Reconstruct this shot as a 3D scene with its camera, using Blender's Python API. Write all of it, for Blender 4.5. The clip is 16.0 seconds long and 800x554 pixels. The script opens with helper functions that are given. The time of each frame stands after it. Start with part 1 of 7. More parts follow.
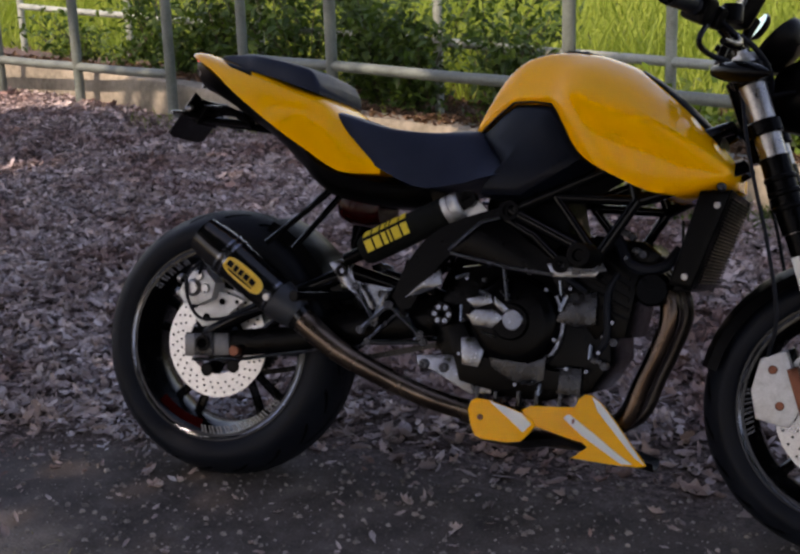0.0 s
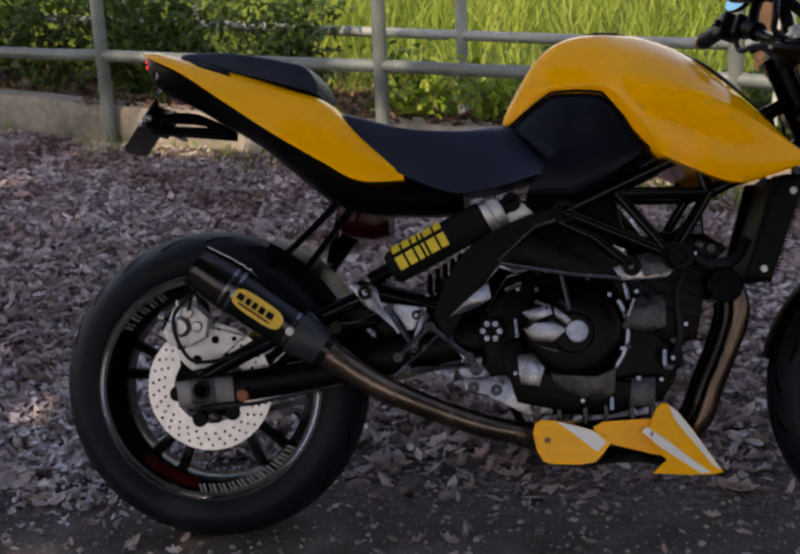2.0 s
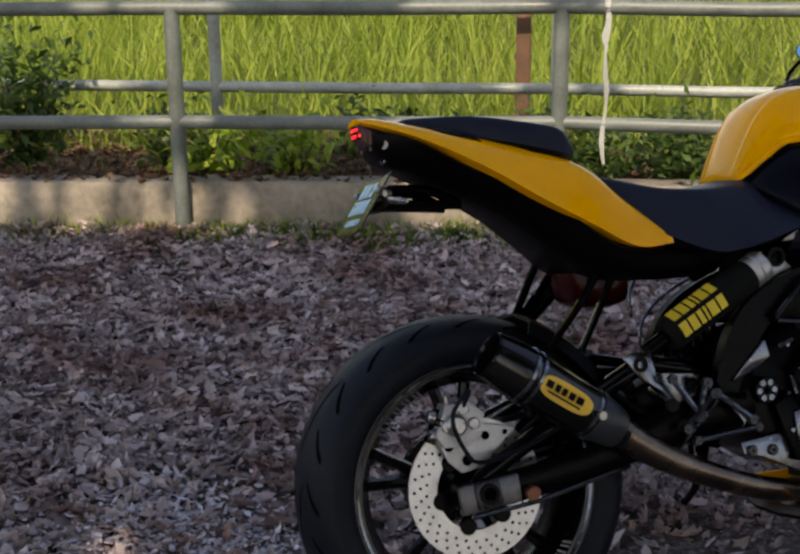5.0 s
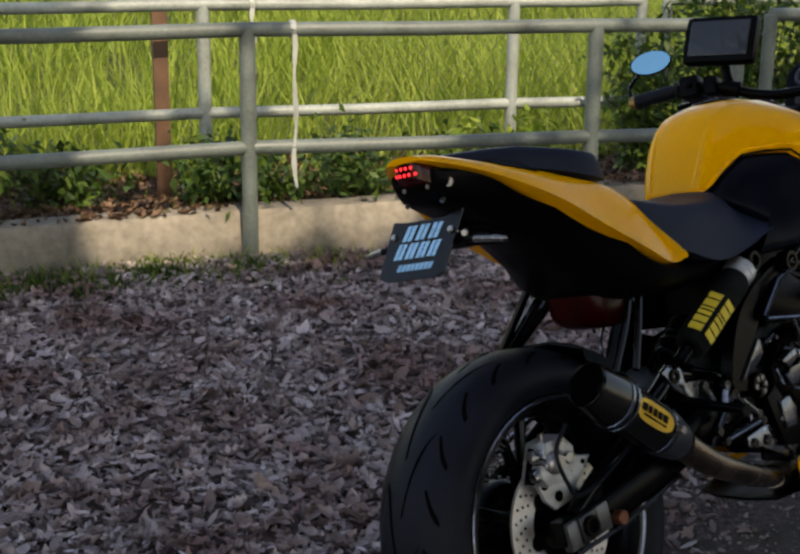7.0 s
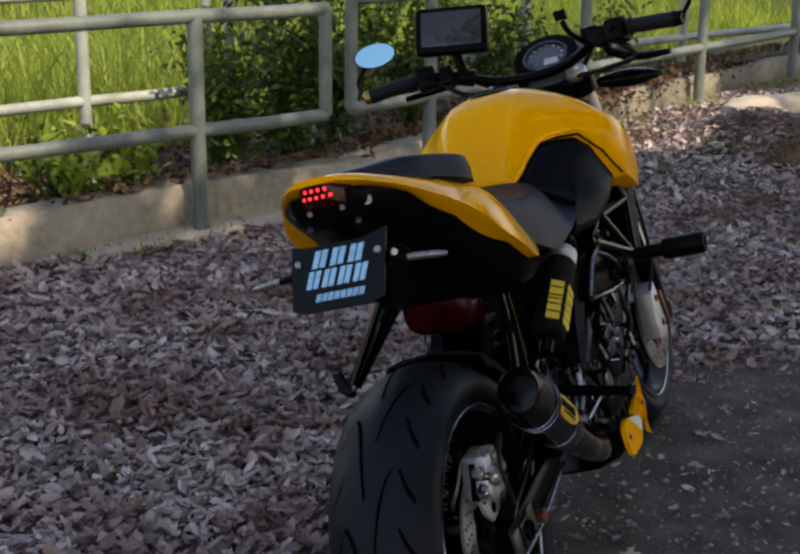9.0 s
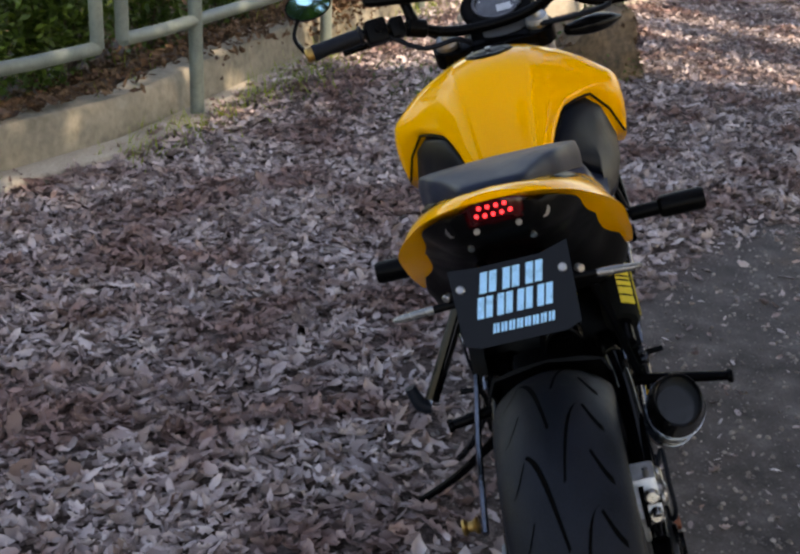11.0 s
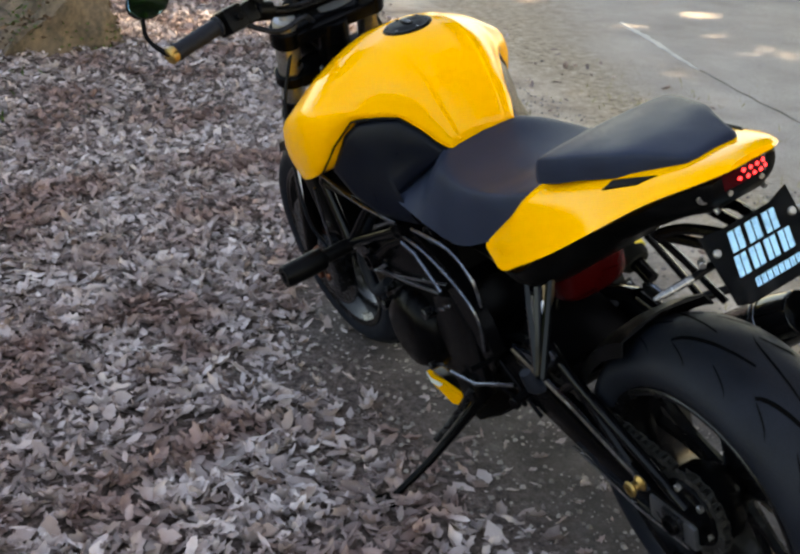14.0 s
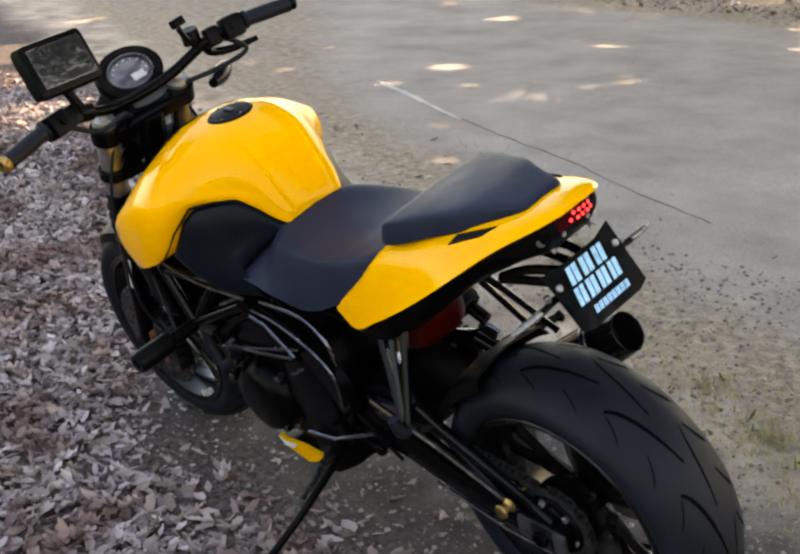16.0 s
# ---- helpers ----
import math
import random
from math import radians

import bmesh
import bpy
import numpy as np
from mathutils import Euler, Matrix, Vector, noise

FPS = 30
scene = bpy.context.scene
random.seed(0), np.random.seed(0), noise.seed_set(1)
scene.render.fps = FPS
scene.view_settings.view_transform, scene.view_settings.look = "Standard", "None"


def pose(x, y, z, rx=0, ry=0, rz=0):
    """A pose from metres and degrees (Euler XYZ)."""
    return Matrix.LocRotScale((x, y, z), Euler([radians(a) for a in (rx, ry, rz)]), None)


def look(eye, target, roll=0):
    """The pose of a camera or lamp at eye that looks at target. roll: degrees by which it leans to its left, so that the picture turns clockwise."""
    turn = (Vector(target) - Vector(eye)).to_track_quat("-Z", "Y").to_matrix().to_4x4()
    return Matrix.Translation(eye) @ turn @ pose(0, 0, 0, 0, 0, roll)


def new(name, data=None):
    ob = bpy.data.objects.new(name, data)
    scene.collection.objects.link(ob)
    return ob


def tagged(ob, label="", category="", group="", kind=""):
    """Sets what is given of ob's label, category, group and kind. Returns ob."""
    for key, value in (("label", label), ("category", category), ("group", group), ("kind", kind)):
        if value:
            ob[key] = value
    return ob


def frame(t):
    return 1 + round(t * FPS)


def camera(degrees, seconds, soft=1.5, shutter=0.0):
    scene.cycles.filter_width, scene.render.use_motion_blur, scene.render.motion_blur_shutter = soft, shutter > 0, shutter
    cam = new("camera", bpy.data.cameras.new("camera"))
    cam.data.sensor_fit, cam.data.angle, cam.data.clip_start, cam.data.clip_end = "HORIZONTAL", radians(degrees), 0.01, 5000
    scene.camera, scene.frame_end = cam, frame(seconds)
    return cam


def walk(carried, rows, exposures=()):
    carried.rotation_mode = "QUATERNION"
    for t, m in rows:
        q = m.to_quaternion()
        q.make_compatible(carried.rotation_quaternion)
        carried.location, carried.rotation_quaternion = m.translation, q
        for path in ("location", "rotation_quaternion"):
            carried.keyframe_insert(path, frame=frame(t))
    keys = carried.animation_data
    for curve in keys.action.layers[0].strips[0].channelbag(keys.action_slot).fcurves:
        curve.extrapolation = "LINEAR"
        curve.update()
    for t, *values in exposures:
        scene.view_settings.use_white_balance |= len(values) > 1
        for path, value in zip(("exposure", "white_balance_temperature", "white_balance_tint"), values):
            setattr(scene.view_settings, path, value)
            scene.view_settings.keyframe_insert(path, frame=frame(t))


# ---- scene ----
from mathutils.bvhtree import BVHTree

PATH = [
    (0, (1.49, -2.579, 1.332), (0.784, -0.792, 0.772), -1.9),
    (0.5, (1.294, -2.522, 1.327), (0.711, -0.697, 0.753), -1.7),
    (1, (1.085, -2.429, 1.334), (0.627, -0.579, 0.728), -1.8),
    (1.5, (0.863, -2.425, 1.333), (0.536, -0.549, 0.722), -2.3),
    (2, (0.653, -2.436, 1.35), (0.454, -0.543, 0.736), -2.4),
    (2.5, (0.479, -2.348, 1.341), (0.393, -0.445, 0.733), -3.0),
    (3, (0.276, -2.255, 1.339), (0.311, -0.354, 0.719), -2.5),
    (3.5, (-0.03, -2.277, 1.348), (0.153, -0.378, 0.747), -1.4),
    (6, (-1.269, -1.691, 1.39), (-0.32, -0.018, 0.843), -0.4),
    (6.5, (-1.522, -1.506, 1.379), (-0.354, 0.023, 0.833), 0.2),
    (7, (-1.698, -1.347, 1.389), (-0.373, 0.048, 0.842), 0.7),
    (7.5, (-1.749, -1.132, 1.383), (-0.283, 0.105, 0.816), 0.1),
    (8, (-1.832, -0.935, 1.395), (-0.239, 0.122, 0.811), 1.2),
    (8.5, (-1.987, -0.746, 1.405), (-0.277, 0.121, 0.834), 1.5),
    (9, (-2.024, -0.587, 1.409), (-0.234, 0.104, 0.844), 0.7),
    (9.5, (-1.966, -0.388, 1.413), (-0.137, 0.152, 0.813), -0.8),
    (10, (-1.922, -0.171, 1.434), (-0.07, 0.225, 0.79), 0.2),
    (12.5, (-1.761, 1.035, 1.532), (0.059, 0.67, 0.788), 0.5),
    (13, (-1.669, 1.233, 1.517), (0.109, 0.711, 0.764), -0.2),
    (13.5, (-1.522, 1.411, 1.52), (0.185, 0.732, 0.73), 0.2),
    (14, (-1.431, 1.619, 1.484), (0.166, 0.676, 0.735), 1.0),
    (14.5, (-1.414, 1.843, 1.505), (0.107, 0.746, 0.809), 0.1),
    (15, (-1.395, 1.898, 1.539), (0.081, 0.744, 0.84), -0.8),
    (15.5, (-1.419, 1.943, 1.559), (0.014, 0.726, 0.875), -1.0),
    (16, (-1.466, 1.847, 1.555), (-0.053, 0.599, 0.886), -2.6),
]
cam = camera(33.39, 16.0, soft=2.6, shutter=0.0)
walk(cam, [(t, look(eye, target, roll)) for t, eye, target, roll in PATH], exposures=[(0.0, 1.00, 8300, 27), (4.0, 0.95, 8300, 26), (6.0, 0.83, 8300, 16), (8.0, 0.90, 8300, 16), (10.0, 1.30, 8400, 18), (12.5, 2.10, 9500, 13), (14.0, 2.30, 9900, 11), (16.0, 2.30, 10300, 16)])

# ---- world and sun ----
SUN_ELEV, SUN_AZ = radians(48), radians(-115)   # the direction the light comes from, measured from +x
world = bpy.data.worlds.new("sky_world")
scene.world = world
world.use_nodes = True
wn = world.node_tree.nodes
sky = wn.new("ShaderNodeTexSky")
sky.sky_type = "NISHITA"
sky.sun_disc = False
sky.sun_elevation = SUN_ELEV
sky.sun_rotation = radians(90) - SUN_AZ
world.node_tree.links.new(sky.outputs[0], wn["Background"].inputs[0])
wn["Background"].inputs[1].default_value = 0.15
sun_data = bpy.data.lights.new("sun", "SUN")
sun_data.energy, sun_data.angle, sun_data.color = 2.6, radians(0.6), (1.0, 0.95, 0.86)
sun_dir = Vector((math.cos(SUN_ELEV) * math.cos(SUN_AZ), math.cos(SUN_ELEV) * math.sin(SUN_AZ), math.sin(SUN_ELEV)))
sun_ob = new("sun", sun_data)
sun_ob.matrix_world = look(sun_dir * 40, (0, 0, 0))

# ---- materials ----
def mat(name, color, rough=0.5, metal=0.0, var=0.12, scale=30.0, fine=260.0, bump=0.0, bump_scale=None, coat=0.0,
        rough_var=0.08, color2=None, island=0.0, trans=0.0, spec=0.5):
    """A surface with colour variation at two scales, uneven gloss and fine relief."""
    m = bpy.data.materials.new(name)
    m.use_nodes = True
    nt = m.node_tree
    n, l = nt.nodes, nt.links
    p = n["Principled BSDF"]
    p.inputs["Metallic"].default_value = metal
    p.inputs["Coat Weight"].default_value = coat
    p.inputs["Coat Roughness"].default_value = 0.04
    p.inputs["Transmission Weight"].default_value = trans
    p.inputs["Specular IOR Level"].default_value = spec
    co = n.new("ShaderNodeTexCoord")
    big, small = n.new("ShaderNodeTexNoise"), n.new("ShaderNodeTexNoise")
    big.inputs["Scale"].default_value, big.inputs["Detail"].default_value = scale, 5
    small.inputs["Scale"].default_value, small.inputs["Detail"].default_value = fine, 3
    for t in (big, small):
        l.new(co.outputs["Object"], t.inputs["Vector"])
    add = n.new("ShaderNodeMath")
    add.operation = "MULTIPLY_ADD"
    add.inputs[1].default_value = 0.65
    half = n.new("ShaderNodeMath")
    half.operation = "MULTIPLY"
    half.inputs[1].default_value = 0.35
    l.new(small.outputs["Fac"], half.inputs[0])
    l.new(big.outputs["Fac"], add.inputs[0])
    l.new(half.outputs[0], add.inputs[2])
    fac = add.outputs[0]
    if island:
        geo = n.new("ShaderNodeNewGeometry")
        mix = n.new("ShaderNodeMath")
        mix.operation = "MULTIPLY_ADD"
        mix.inputs[1].default_value = island
        sc = n.new("ShaderNodeMath")
        sc.operation = "MULTIPLY"
        sc.inputs[1].default_value = 1 - island
        l.new(fac, sc.inputs[0])
        l.new(geo.outputs["Random Per Island"], mix.inputs[0])
        l.new(sc.outputs[0], mix.inputs[2])
        fac = mix.outputs[0]
    ramp = n.new("ShaderNodeValToRGB")
    c = Vector(color)
    lo = Vector(color2) if color2 else c * (1 - var)
    hi = c * (1 + var)
    a, b = (0.28, 0.72) if not island else (0.05, 0.95)
    ramp.color_ramp.elements[0].position, ramp.color_ramp.elements[1].position = a, b
    ramp.color_ramp.elements[0].color = (*lo, 1)
    ramp.color_ramp.elements[1].color = (*[min(v, 1) for v in hi], 1)
    l.new(fac, ramp.inputs[0])
    l.new(ramp.outputs[0], p.inputs["Base Color"])
    rr = n.new("ShaderNodeMapRange")
    rr.inputs["From Min"].default_value, rr.inputs["From Max"].default_value = 0.3, 0.7
    rr.inputs["To Min"].default_value, rr.inputs["To Max"].default_value = max(rough - rough_var, 0.02), min(rough + rough_var, 1)
    l.new(big.outputs["Fac"], rr.inputs["Value"])
    l.new(rr.outputs[0], p.inputs["Roughness"])
    if bump:
        b = n.new("ShaderNodeBump")
        b.inputs["Strength"].default_value = bump
        b.inputs["Distance"].default_value = 0.01
        t = small
        if bump_scale:
            t = n.new("ShaderNodeTexNoise")
            t.inputs["Scale"].default_value, t.inputs["Detail"].default_value = bump_scale, 6
            l.new(co.outputs["Object"], t.inputs["Vector"])
        l.new(t.outputs["Fac"], b.inputs["Height"])
        l.new(b.outputs[0], p.inputs["Normal"])
    return m


def leafy(name, lo, mid, hi, rough=0.6, through_=0.35, patch=0.3, damp=None):
    """Leaves and blades: a colour for each island, some light passing through."""
    m = bpy.data.materials.new(name)
    m.use_nodes = True
    n, l = m.node_tree.nodes, m.node_tree.links
    p = n["Principled BSDF"]
    p.inputs["Roughness"].default_value = rough
    p.inputs["Specular IOR Level"].default_value = 0.3
    geo, ramp = n.new("ShaderNodeNewGeometry"), n.new("ShaderNodeValToRGB")
    e = ramp.color_ramp.elements
    e[0].color, e[1].color = (*lo, 1), (*hi, 1)
    e.new(0.5).color = (*mid, 1)
    co, no = n.new("ShaderNodeTexCoord"), n.new("ShaderNodeTexNoise")
    no.inputs["Scale"].default_value = 1.1
    l.new(co.outputs["Object"], no.inputs["Vector"])
    fine = n.new("ShaderNodeTexNoise")
    fine.inputs["Scale"].default_value = 60
    l.new(co.outputs["Object"], fine.inputs["Vector"])
    a = n.new("ShaderNodeMath")
    a.operation = "MULTIPLY_ADD"
    a.inputs[1].default_value = 0.9 - patch
    l.new(geo.outputs["Random Per Island"], a.inputs[0])
    b = n.new("ShaderNodeMath")
    b.operation = "MULTIPLY_ADD"
    b.inputs[1].default_value = patch
    l.new(no.outputs["Fac"], b.inputs[0])
    b2 = n.new("ShaderNodeMath")
    b2.operation = "MULTIPLY"
    b2.inputs[1].default_value = 0.2
    l.new(fine.outputs["Fac"], b2.inputs[0])
    l.new(b2.outputs[0], b.inputs[2])
    l.new(b.outputs[0], a.inputs[2])
    l.new(a.outputs[0], ramp.inputs[0])
    if damp:
        wet, wr, mul = n.new("ShaderNodeTexNoise"), n.new("ShaderNodeValToRGB"), n.new("ShaderNodeMix")
        wet.inputs["Scale"].default_value, wet.inputs["Detail"].default_value = 2.6, 5
        l.new(co.outputs["Object"], wet.inputs["Vector"])
        wr.color_ramp.elements[0].position, wr.color_ramp.elements[0].color = 0.38, (*damp, 1)
        wr.color_ramp.elements[1].position, wr.color_ramp.elements[1].color = 0.54, (1.06, 1.06, 1.06, 1)
        l.new(wet.outputs["Fac"], wr.inputs[0])
        mul.data_type, mul.blend_type = "RGBA", "MULTIPLY"
        mul.inputs[0].default_value = 1.0
        l.new(ramp.outputs[0], mul.inputs[6])
        l.new(wr.outputs[0], mul.inputs[7])
        l.new(mul.outputs[2], p.inputs["Base Color"])
    else:
        l.new(ramp.outputs[0], p.inputs["Base Color"])
    if through_:
        tr, mx = n.new("ShaderNodeBsdfTranslucent"), n.new("ShaderNodeMixShader")
        l.new(ramp.outputs[0], tr.inputs["Color"])
        mx.inputs[0].default_value = through_
        l.new(p.outputs[0], mx.inputs[1])
        l.new(tr.outputs[0], mx.inputs[2])
        l.new(mx.outputs[0], n["Material Output"].inputs[0])
    return m


M_YELLOW = mat("yellow_paint", (0.96, 0.408, 0.0004), 0.14, 0.0, 0.05, 9, 300, coat=0.09, rough_var=0.04, spec=0.11)
M_WHITE = mat("white_stripe", (0.72, 0.72, 0.68), 0.35, var=0.06)
M_SEAT = mat("seat_vinyl", (0.0145, 0.0205, 0.0390), 0.42, var=0.25, scale=14, fine=500, bump=0.12, bump_scale=700, spec=0.09)
M_PAD = mat("black_pad", (0.0026, 0.0040, 0.0085), 0.34, var=0.2, scale=20, bump=0.1, bump_scale=900, spec=0.09)
M_PLASTIC = mat("black_plastic", (0.0018, 0.0018, 0.0021), 0.36, var=0.25, scale=25, bump=0.05, spec=0.06)
M_METAL = mat("black_metal", (0.0017, 0.0017, 0.0021), 0.15, 0.0, var=0.3, scale=35, bump=0.10, spec=0.055)
M_TUBE = mat("frame_tube_paint", (0.0018, 0.0020, 0.0026), 0.10, 0.0, var=0.3, scale=35, spec=0.16, rough_var=0.05)
M_RUBBER = mat("tyre_rubber", (0.0066, 0.0086, 0.0135), 0.50, var=0.35, scale=18, fine=220, bump=0.12, bump_scale=300, spec=0.13)
M_GROOVE = mat("tyre_groove", (0.0012, 0.0012, 0.0015), 0.95, spec=0.05)
M_RIM = mat("black_rim", (0.0022, 0.0022, 0.0028), 0.22, 0.0, var=0.25, spec=0.3)
M_STEEL = mat("brushed_steel", (0.40, 0.39, 0.38), 0.32, 0.92, var=0.3, scale=30, color2=(0.17, 0.165, 0.165))
M_DISC = mat("ground_disc_steel", (0.60, 0.59, 0.58), 0.36, 0.85, var=0.2, scale=40, color2=(0.40, 0.39, 0.385))
M_SMOKE = mat("smoked_indicator_lens", (0.20, 0.20, 0.20), 0.25, 0.7, var=0.3, scale=60)
M_SATIN = mat("satin_machined_alloy", (0.115, 0.118, 0.128), 0.33, 0.75, var=0.25, scale=30, color2=(0.050, 0.052, 0.058))
M_SHIELD = mat("grey_heat_shield", (0.022, 0.026, 0.034), 0.42, 0.2, var=0.2, scale=20)
# Header pipe metal darkened so that shade sits in its colour.
M_HEADER_SHADE = mat("shaded_header_pipe", (0.050, 0.040, 0.034), 0.34, 0.9, var=0.4, scale=12, color2=(0.018, 0.015, 0.014))
M_ALU = mat("cast_aluminium", (0.52, 0.53, 0.54), 0.45, 0.8, var=0.25, scale=45, bump=0.2)
M_GREY = mat("grey_engine_metal", (0.034, 0.037, 0.043), 0.26, 0.85, var=0.3, scale=60, color2=(0.012, 0.012, 0.014), bump=0.18, bump_scale=24)
# Bare metal parts, and the strips that stand in for highlights and reflections.
M_DULL = mat("bare_steel_and_highlights", (0.165, 0.181, 0.213), 0.20, 0.95, var=0.3, scale=60, color2=(0.066, 0.073, 0.087), bump=0.14, bump_scale=22)
M_CHAIN = mat("greased_chain_steel", (0.060, 0.058, 0.057), 0.36, 0.8, var=0.4, scale=60, bump=0.15)
M_CHROME = mat("polished_metal", (0.7, 0.7, 0.69), 0.15, 1.0, var=0.05)
M_TITAN = mat("heat_tinted_pipe", (0.17, 0.125, 0.095), 0.28, 0.95, var=0.4, scale=10, color2=(0.045, 0.034, 0.030))
M_HEADER = mat("smoked_header_pipe", (0.095, 0.066, 0.050), 0.26, 0.95, var=0.4, scale=10, color2=(0.022, 0.016, 0.014))
M_CARBON = mat("dark_muffler_sleeve", (0.003, 0.003, 0.0035), 0.16, 0.0, var=0.3, scale=90, spec=0.4)
M_RED = mat("red_lens", (0.040, 0.001, 0.002), 0.12, var=0.25, coat=0.1, spec=0.2)
M_DARKRED = mat("dark_red_plastic", (0.022, 0.0007, 0.0009), 0.16, var=0.5, scale=18, spec=0.12, bump=0.3, bump_scale=22)
M_STICKER = mat("yellow_sticker", (0.75, 0.45, 0.03), 0.4, var=0.1)
M_SOCKYEL = mat("yellow_print", (0.70, 0.52, 0.03), 0.6, var=0.15)
M_SOCK = mat("black_fabric", (0.004, 0.0045, 0.004), 0.85, bump=0.3, bump_scale=500, spec=0.15)
M_COWL = mat("grey_blue_plastic", (0.030, 0.034, 0.044), 0.45, var=0.2, scale=25, spec=0.3)
M_PLATE = mat("plate_face", (0.0025, 0.003, 0.004), 0.14, var=0.15, spec=0.20)
M_PLATEINK = mat("plate_print", (0.30, 0.62, 0.88), 0.3, 0.1, var=0.12, scale=60)
M_GOLD = mat("gold_anodised", (0.34, 0.21, 0.07), 0.35, 0.9, var=0.12)
M_BRONZE = mat("bronze_anodised", (0.17, 0.06, 0.035), 0.4, 0.7, var=0.25)
M_GLASS = mat("dark_screen", (0.012, 0.014, 0.016), 0.04, var=0.1, coat=0.3, rough_var=0.02, bump=0.9, bump_scale=32)
M_MIRROR = mat("mirror_glass", (0.30, 0.66, 0.78), 0.03, 1.0, var=0.02, rough_var=0.01)
M_DIAL = mat("instrument_face", (0.060, 0.066, 0.085), 0.12, 0.0, var=0.5, scale=30, coat=0.6, rough_var=0.03)
# Front railing paint, darkened in colour for the shade it stands in.
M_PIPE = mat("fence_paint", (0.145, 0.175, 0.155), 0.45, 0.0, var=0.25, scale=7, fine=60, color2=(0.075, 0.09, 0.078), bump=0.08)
# Paler copy of the fence paint: sunlight on the rear railing as colour.
M_PIPE_SUNLIT = mat("sunlit_fence_paint", (0.34, 0.38, 0.345), 0.45, 0.0, var=0.2, scale=6, fine=60, color2=(0.17, 0.195, 0.165), bump=0.08)
M_RUST = mat("rusty_post", (0.14, 0.075, 0.04), 0.8, 0.0, var=0.4, scale=12, bump=0.4)
M_CONCRETE = mat("weathered_concrete", (0.335, 0.300, 0.240), 0.92, var=0.2, scale=2.2, fine=26, color2=(0.085, 0.078, 0.054), bump=0.7, bump_scale=24)
M_KERB = mat("pale_concrete", (0.42, 0.38, 0.31), 0.9, var=0.15, scale=4, fine=80, color2=(0.20, 0.175, 0.14), bump=0.4, bump_scale=60)
M_ROCK = mat("boulder_stone", (0.165, 0.112, 0.070), 0.95, var=0.6, scale=8, fine=42, color2=(0.014, 0.014, 0.009), bump=1.0, bump_scale=18)
M_SOIL = mat("dark_soil", (0.062, 0.043, 0.032), 0.95, var=0.35, scale=5, fine=90, color2=(0.022, 0.016, 0.012), bump=0.6, bump_scale=60)
M_STONE = mat("small_stone", (0.27, 0.235, 0.215), 0.9, var=0.4, scale=20, island=0.7, color2=(0.08, 0.066, 0.06), bump=0.3)
M_WIRE = mat("galvanised_wire", (0.12, 0.115, 0.08), 0.55, 0.4, var=0.3)
M_CRACK = mat("dirt_filled_crack", (0.26, 0.225, 0.19), 0.95, var=0.5, scale=5, color2=(0.13, 0.11, 0.09), bump=0.4)
M_LIP = mat("worn_pale_road_edge", (0.54, 0.50, 0.45), 0.9, var=0.3, scale=5, fine=90, color2=(0.36, 0.32, 0.28), bump=0.3)
M_STRING = mat("white_plastic_ribbon", (0.38, 0.41, 0.37), 0.5, var=0.15)
M_LITTER = leafy("dry_leaves", (0.038, 0.024, 0.026), (0.352, 0.286, 0.276), (0.72, 0.630, 0.615), 0.5, 0.10, damp=(0.60, 0.45, 0.41))
M_PALELEAF = leafy("pale_grey_leaves", (0.20, 0.18, 0.19), (0.48, 0.45, 0.47), (0.80, 0.77, 0.80), 0.55, 0.10)
M_BROWN = leafy("brown_bank_leaves", (0.030, 0.016, 0.009), (0.105, 0.058, 0.032), (0.27, 0.17, 0.10), 0.6, 0.10)
M_BIGLEAF = leafy("large_brown_leaves", (0.085, 0.045, 0.036), (0.235, 0.155, 0.128), (0.42, 0.31, 0.265), 0.5, 0.10)
M_GRASS = leafy("tall_grass", (0.060, 0.110, 0.013), (0.225, 0.320, 0.038), (0.56, 0.61, 0.12), 0.55, 0.45, 0.60)
M_WEED = leafy("bright_weed_leaves", (0.08, 0.15, 0.012), (0.20, 0.31, 0.03), (0.42, 0.48, 0.08), 0.5, 0.4)
M_DRYGRASS = leafy("dry_grass", (0.14, 0.11, 0.05), (0.32, 0.27, 0.13), (0.55, 0.47, 0.27), 0.7, 0.2)
M_LEAF = leafy("shrub_leaves", (0.02, 0.045, 0.010), (0.05, 0.10, 0.018), (0.13, 0.21, 0.03), 0.45, 0.35)
M_CANOPY = leafy("canopy_leaves", (0.03, 0.06, 0.012), (0.05, 0.09, 0.02), (0.09, 0.13, 0.03), 0.5, 0.2)
M_BARK = mat("bark", (0.09, 0.07, 0.05), 0.9, var=0.4, scale=9, bump=0.8, bump_scale=30)


def led(name, color, strength):
    m = bpy.data.materials.new(name)
    m.use_nodes = True
    p = m.node_tree.nodes["Principled BSDF"]
    p.inputs["Base Color"].default_value = (*color, 1)
    p.inputs["Emission Color"].default_value = (*color, 1)
    p.inputs["Emission Strength"].default_value = strength
    return m


M_LED = led("lit_red_led", (1.0, 0.03, 0.04), 1.1)


